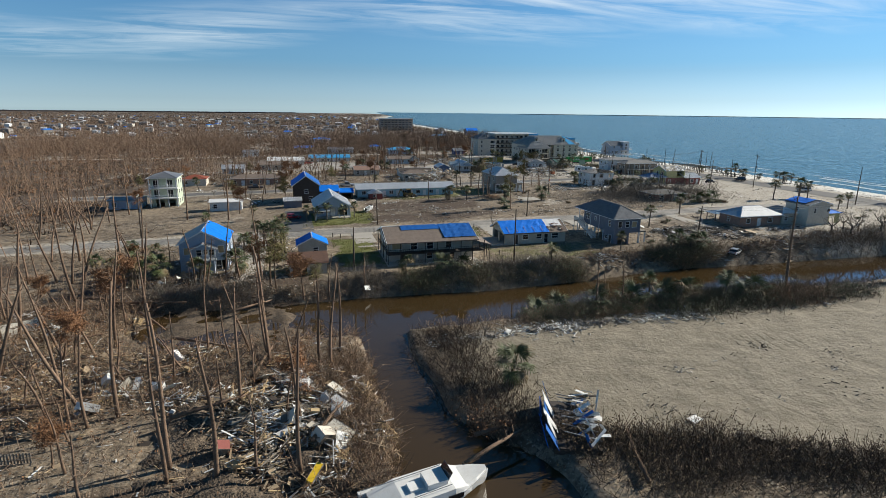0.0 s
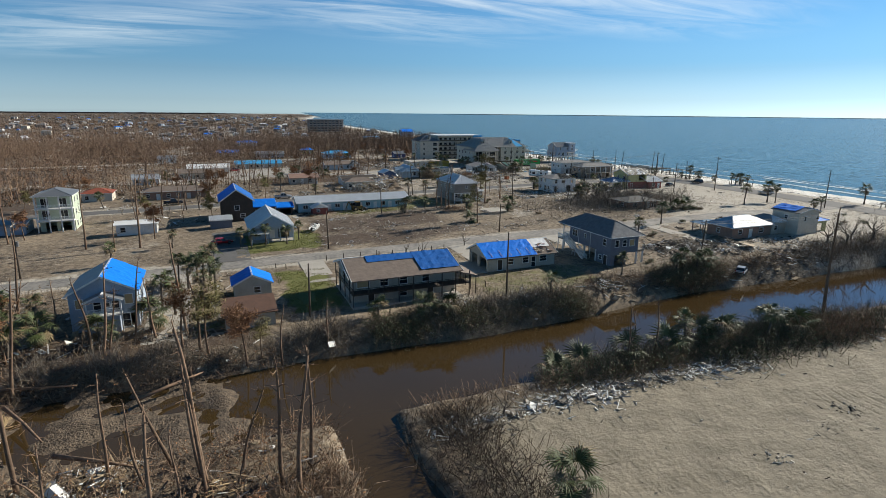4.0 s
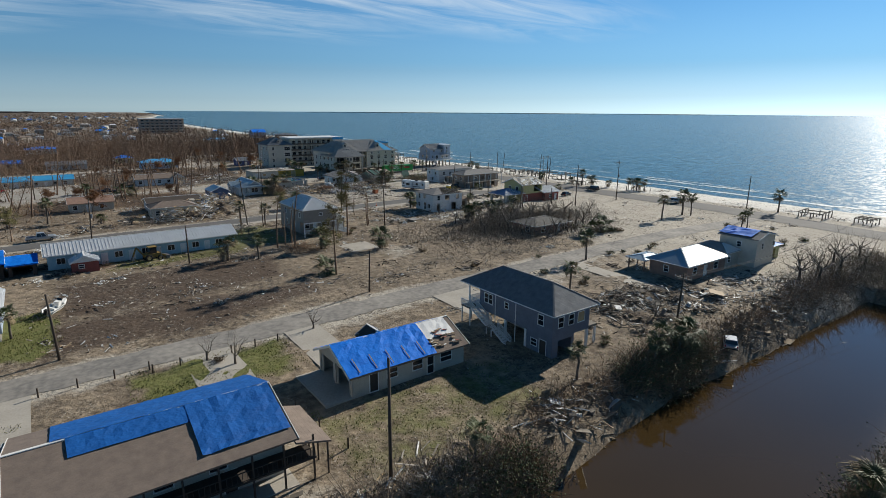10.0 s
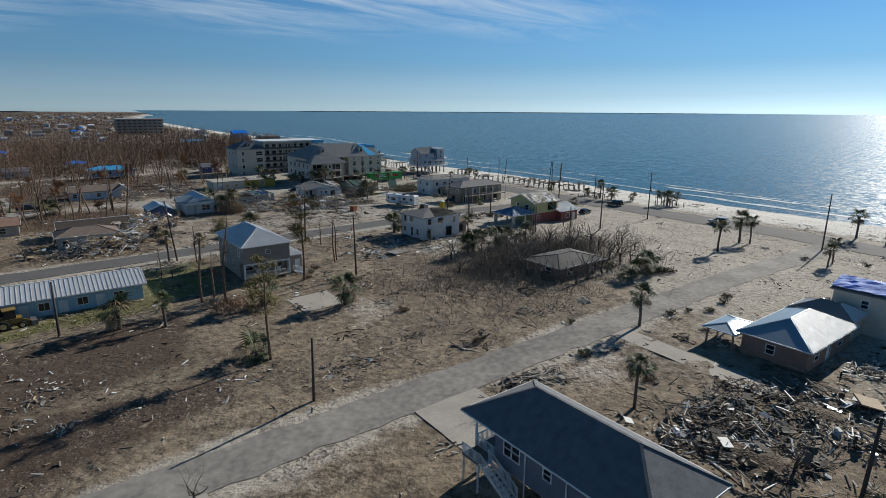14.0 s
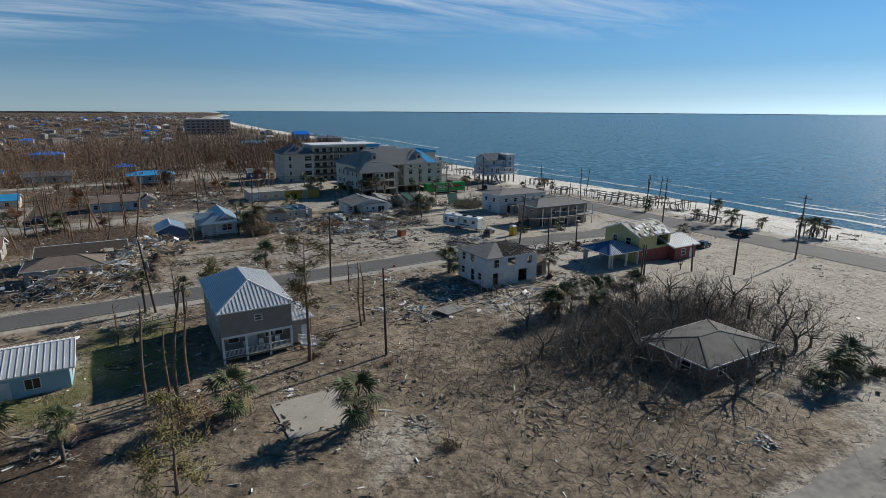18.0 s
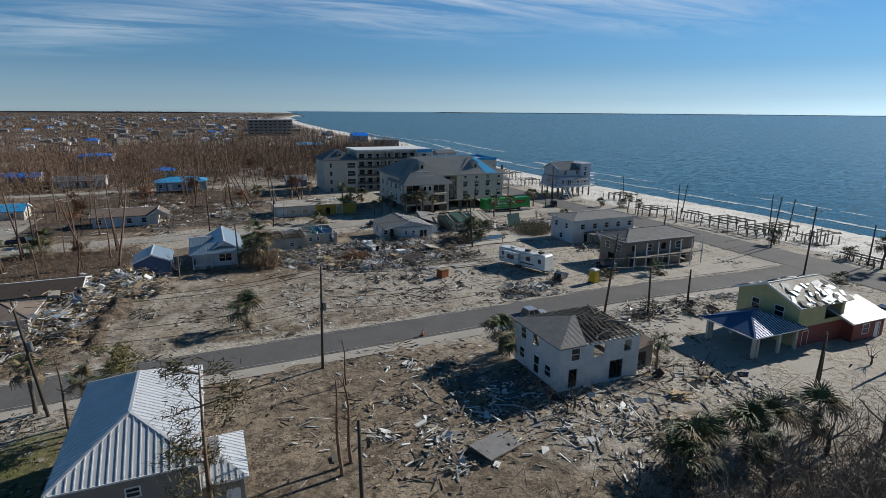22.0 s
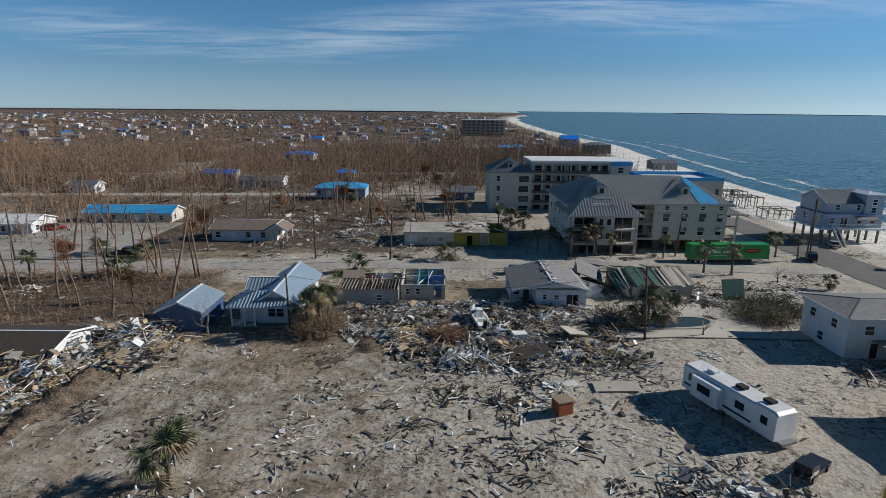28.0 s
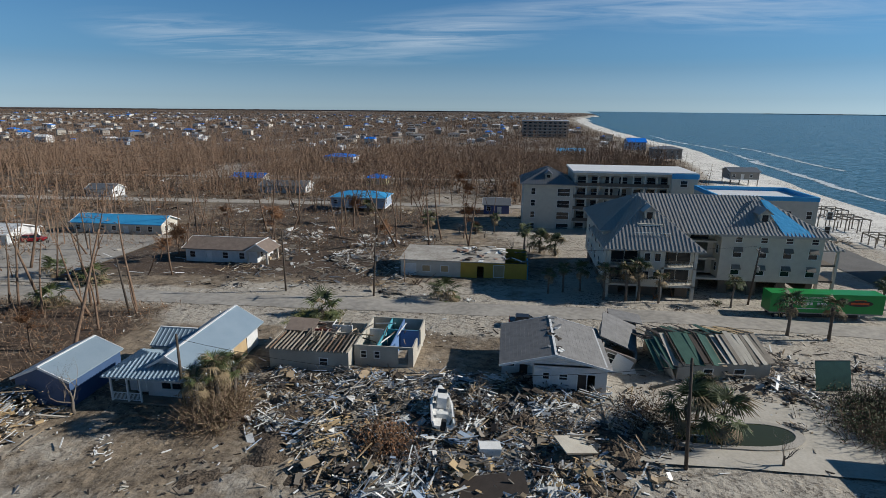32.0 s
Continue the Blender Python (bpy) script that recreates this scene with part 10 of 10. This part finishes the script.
wreckage("scattered boards round the gutted house", 1100, lambda q: (q.gauss(104, 6), q.gauss(197, 7)), 0.35, (0, 1, 1, 2, 2, 0, 4, 7), 0.6, seed=4)
wreckage("boards and scrap between the gutted and yellow houses", 700, lambda q: (q.uniform(108, 134), q.uniform(184, 197)), 0.5, seed=5)
wreckage("smashed house remains beside the concrete walk", 2200, lambda q: (q.gauss(97, 5.5), q.gauss(115.5, 4)), 0.9, (0, 1, 1, 1, 4, 4, 4, 2, 7), 0.7, seed=6)
wreckage("scrap thrown round the brick house", 800, lambda q: (q.uniform(106, 130), q.uniform(103, 114)), 0.5, BRIGHT, seed=7)
wreckage("splintered timber on the canal bank", 1000, lambda q: (q.uniform(26, 50), q.gauss(99.4, 1.6)), 0.9, seed=8)
wreckage("white rubble and scrap along the spit's edge", 1500, lambda q: (q.uniform(17, 66), q.gauss(72.2, 0.9)), 0.35, (2, 2, 3, 7, 7, 1), 0.6, seed=9)
wreckage("wrecked house parts heaped at the inlet", 3800, lambda q: (q.gauss(-1.5, 4.4), q.gauss(56, 6.5)), 1.9, (0, 0, 0, 1, 1, 2, 2, 2, 4, 4, 7, 6, 6), 0.9, seed=10)
wreckage("boards and siding among the left pines", 2600, lambda q: (q.uniform(-44, -10), q.gauss(76, 7)), 1.0, (0, 0, 0, 1, 6, 6, 2, 2, 4), 0.95, seed=11)
wreckage("splinters round the green-roofed wreck", 1500, lambda q: (q.gauss(150, 9), q.gauss(274, 7)), 0.8, (0, 1, 1, 3, 4, 4, 2), seed=12)
wreckage("low heap of rubble beside the street", 420, lambda q: (q.gauss(127, 2.2), q.gauss(226.5, 1.4)), 0.9, (1, 3, 4, 7, 4, 2), 0.7, seed=13)
wreckage("rubble along the far side of the second street", 700, lambda q: (q.uniform(134, 176), q.gauss(209, 2.0)), 0.5, (1, 4, 4, 7, 3), 0.8, seed=14)
wreckage("storm scrap over the third street lots", 1600, lambda q: (q.uniform(62, 100), q.uniform(299, 346)), 0.5, BRIGHT, 0.9, seed=15)
wreckage("broken decking in front of the white motel", 700, lambda q: (q.uniform(152, 182), q.gauss(246, 2.6)), 1.2, (1, 1, 0, 4, 2), seed=16)
wreckage("small heaps of swept scrap beside the lane", 260, lambda q: (q.choice((85.5, 83, 96, 88)) + q.gauss(0, 1.0), q.choice((145.4, 134.5, 135.2)) + q.gauss(0, 0.6)), 0.5, (3, 4, 4, 1, 7), 0.6, seed=17)
wreckage("scrap in the damaged blocks left of the streets", 2200, lambda q: (q.uniform(-60, 46), q.uniform(223, 290)), 0.5, BRIGHT, 0.9, seed=18)
wreckage("scrap and lumber behind the first houses", 900, lambda q: (q.uniform(-34, 0), q.uniform(104, 135)), 0.4, BRIGHT, 0.8, seed=19)
wreckage("white and grey scrap far over the blocks", 2600, lambda q: (q.uniform(-90, 125), q.uniform(340, 480)), 0.5, BRIGHT, 1.1, seed=20)
wreckage("white and grey scrap through the distant town", 1500, lambda q: (q.uniform(-300, 150), q.uniform(560, 1000)), 1.2, (2, 2, 3, 2, 1), 2.0, seed=21)
wreckage("roofing torn off beside the timber house", 600, lambda q: (q.uniform(-30, 28), q.uniform(182, 212)), 0.4, BRIGHT, 0.8, seed=22)
wreckage("drift lumber along the beach", 700, lambda q: (q.uniform(196, 228), q.uniform(120, 420)), 0.2, (1, 1, 4, 0), 0.9, seed=23)
wreckage("sticks and planks along the bank's edge", 900, lambda q: (q.uniform(50, 128), q.gauss(101.2, 1.4)), 0.5, (1, 1, 0, 2, 4), 0.9, seed=24)
wreckage("small scrap strewn over the sand lots", 5200, lambda q: (q.uniform(60, 206), q.uniform(104, 300)), 0.06, (1, 1, 4, 4, 2, 2, 7, 3), 0.42, seed=25, name="litter")
wreckage("clods and roots turned up on the cleared lot", 5200, lambda q: (q.uniform(18, 120), q.uniform(145, 212)), 0.08, (4, 4, 1, 1, 0, 7, 2), 0.36, seed=26, name="litter")
wreckage("clods and litter on the spit", 700, lambda q: (q.uniform(18, 130), q.uniform(34, 72)), 0.04, (4, 1, 1, 7), 0.22, seed=27, name="litter")
wreckage("clods and litter on the lot behind the street", 3000, lambda q: (q.uniform(50, 134), q.uniform(222, 262)), 0.06, (4, 4, 1, 7, 2), 0.32, seed=28, name="litter")
wreckage("litter under the left pines", 1800, lambda q: (q.uniform(-50, 8), q.uniform(38, 100)), 0.05, (1, 1, 4, 0, 2), 0.5, seed=29, name="litter")

# larger pieces that lie apart
for label, nm, x, y, z, rx, ry, rz, sx_, sy_, sz_, m in ((('white sheet snagged on the bank brush', 'metal_sheet', 11.9, 96.2, -2.0, 62, 14, 40, 1.5, 0.7, 0.05, WHITE), ('white chest freezer lying in the wreckage', 'freezer', 116.6, 256.2, 0.7, 6, 4, 12, 1.9, 1.0, 0.9, WHITE), ('white board leaning on the bank', 'board', 62.0, 97.4, -2.6, 30, 30, 60, 2.4, 0.6, 0.06, WHITE), ('brown section of torn floor lying in the wreckage', 'floor_section', 117.0, 251.4, 0.6, 8, -6, 10, 5.4, 2.4, 0.2, CHAR), ('tan roof panel lying on the heap', 'roof_panel', 124.0, 257.6, 0.8, 10, 14, 30, 3.4, 2.2, 0.1, STUCCO_DIRTY), ('fallen grey roof slab by the gutted house', 'roof_panel', 102.8, 189.8, 0.25, 3, 4, 20, 4.4, 2.6, 0.12, SHINGLE_GREY), ('cream wall panel tipped among the pines', 'wall_panel', -39.0, 88.0, -1.6, 48, 0, 30, 4.6, 3.4, 0.15, STUCCO), ('cream cabinet thrown on the heap', 'cabinet', 1.6, 50.0, -1.9, 20, 28, 40, 2.4, 1.4, 1.0, STUCCO),)
    + (('dark corrugated sheet standing in the wreck', 'metal_sheet', 152.6, 272.6, 1.5, 72, 0, 8, 3.8, 3.2, 0.08, METAL_GREEN), ('white door panel lying on the spit', 'door_panel', 39.9, 44.2, -3.1, 3, 2, 20, 1.6, 0.9, 0.06, WHITE), ('long timber lying on the spit', 'timber', 43.6, 39.4, -3.1, 0, 2, -40, 4.2, 0.25, 0.25, WOOD_GREY), ("long timber lying by the spit's brush", 'timber', 45.6, 34.8, -3.1, 0, 2, -30, 3.6, 0.25, 0.25, WOOD_GREY), ('white plank lying by the uprooted stump', 'plank', 86.6, 69.6, -3.1, 0, 6, 70, 3.0, 0.3, 0.1, WHITE), ('heavy timber beam on the spit', 'timber', 89.4, 71.4, -2.9, 0, 3, -20, 6.0, 0.4, 0.35, WOOD_GREY), ('red-lined white crate on its side', 'crate', -8.2, 50.6, -1.9, 30, 20, 20, 1.3, 1.0, 0.9, RED_WALL), ('yellow plastic slide on the heap', 'slide', 0.2, 44.6, -2.2, 15, -10, 60, 2.2, 0.6, 0.3, YELLOW_PAINT),)
    + (('white roof panel lying near the canal', 'roof_panel', 109.4, 109.8, -0.4, 8, 4, 30, 3.0, 2.2, 0.12, WOOD), ('rust-red sheet roof collapsed in the brush', 'roof_panel', 111.4, 71.4, -2.2, 10, 12, 15, 5.0, 3.4, 0.12, RED_WALL),)):
    g = Geo()
    slab(g, pose(0, 0, 0), sx_, sy_, sz_)
    ob = thing(nm, label, nm.replace("_", " "), x, y, z, rz)
    ob.matrix_basis = pose(x, y, z + slope(x, y), rx, ry, rz)
    part("panel", g, m, ob)
    part("edge_batten", box(box(Geo(), -sx_ / 2, -sy_ / 2 - 0.04, -sz_ / 2 - 0.02, sx_ / 2, -sy_ / 2 - 0.003, sz_ / 2 + 0.03), -sx_ / 2, sy_ / 2 + 0.003, -sz_ / 2 - 0.02, sx_ / 2, sy_ / 2 + 0.04, sz_ / 2 + 0.03), WOOD_GREY if m is not WHITE else TRIM, ob)
# white goods, wall sheets and crates thrown on the heap at the inlet
q = random.Random(91)
for i in range(26):
    x, y = (q.gauss(0.5, 2.8), q.gauss(57, 4.2)) if i < 19 else (q.uniform(-24, -14), q.gauss(66, 4))
    nm, lab, m_, sz = q.choice((("wall_panel", "torn white wall panel lying on the storm heap", WHITE, (2.2, 1.3, 0.06)), ("freezer", "dented white freezer tipped on the storm heap", FIBREGLASS, (1.7, 0.8, 0.8)),
                                ("door_panel", "loose white door lying on the storm heap", TRIM, (2.0, 0.8, 0.05)), ("wall_panel", "cream wall sheet lying on the storm heap", STUCCO, (2.4, 1.5, 0.07))))
    ob = thing(nm, lab, nm.replace("_", " "), x, y, 0)
    ob.matrix_basis = pose(x, y, max(height(x, y), SEA) + q.uniform(0.7, 1.5), q.gauss(0, 24), q.gauss(0, 24), q.uniform(0, 180))
    k = q.uniform(0.7, 1.25)
    part("panel", slab(Geo(), pose(0, 0, 0), sz[0] * k, sz[1] * k, sz[2]), m_, ob)
    part("edge_strip", box(Geo(), -sz[0] * k / 2, -sz[1] * k / 2 - 0.05, -sz[2] / 2 - 0.02, sz[0] * k / 2, -sz[1] * k / 2 - 0.003, sz[2] / 2 + 0.02), STEEL, ob)
# fallen trunks
for x, y, L, rz, z in (((20.8, 48.6, 9, 8, -3.3), (-30, 84, 10, 20, -2.0), (-24, 96, 12, -15, -1.4), (-36, 72, 9, 50, -2.6), (-8, 92, 8, 30, -2.2), (52, 318, 9, 10, 0.4), (80, 336, 10, -30, 0.4), (58, 330, 9, 70, 0.4), (-2, 62, 7, -50, -2.2), (30, 40, 8, 70, -2.8), (118, 168, 7, 30, 0.4), (-20, 70, 11, 12, -2.0), (-14, 78, 9, -35, -2.0), (-28, 64, 10, 5, -1.9), (-40, 92, 12, 60, -1.2), (-33, 100, 9, -25, -1.2),)
    + ((-5, 70, 9, 75, -2.2), (-10, 58, 8, 20, -1.5), (2, 52, 7, 60, -1.6), (-46, 80, 10, 35, -1.4), (-22, 88, 11, -60, -1.8), (17.5, 44.6, 9, 26, -2.6),)):
    T = thing("fallen_trunk", "stripped trunk lying on the ground", "fallen tree", x, y, z + slope(x, y), rz)
    part("trunk", tube(Geo(), [(-L / 2, 0, 0), (0, 0.2, 0.1), (L / 2, 0.1, 0.25)], [0.24, 0.19, 0.1], 8), BARK, T, smooth=True)
    g = Geo()
    for _ in range(12):
        u = R.uniform(-0.1, 0.5) * L
        tube(g, [(u, 0.1, 0.1), (u + R.uniform(0.2, 1.2), R.uniform(-1.4, 1.4), R.uniform(0, 1.4))], [0.05, 0.015], 3)
    part("dead_branchwork", g, BARK, T, kind="stuff")
# picket fence at the left edge
T = thing("fence", "low grey timber fence under the pines", "fence", -27.5, 54.5, height(-27.5, 54.5), -8)
for z in (0.35, 0.9):
    part("rail", box(Geo(), -2.2, -0.03, z, 2.2, 0.03, z + 0.1), WOOD_GREY, T)
for i in range(16):
    part("slat", box(Geo(), -2.1 + i * 0.28, -0.06, 0.02, -1.96 + i * 0.28, -0.032, 1.15), WOOD_GREY, T)
# low fence posts along the lawns
for x, y in [(19 + i * 3.6, 135.9) for i in range(4)] + [(30 + i * 3, 134.8) for i in range(6)] + [(8.6, 133.8), (10.4, 132.6), (40.6 + 0, 117.6), (41.2, 113.0), (42.0, 108.4)]:
    T = thing("fence_post", "short dark timber fence post", "post", x, y, height(x, y), 0, "fence posts")
    part("post", tube(Geo(), [(0, 0, -0.3), (0, 0, 1.1)], [0.09, 0.085], 7), POLE, T)
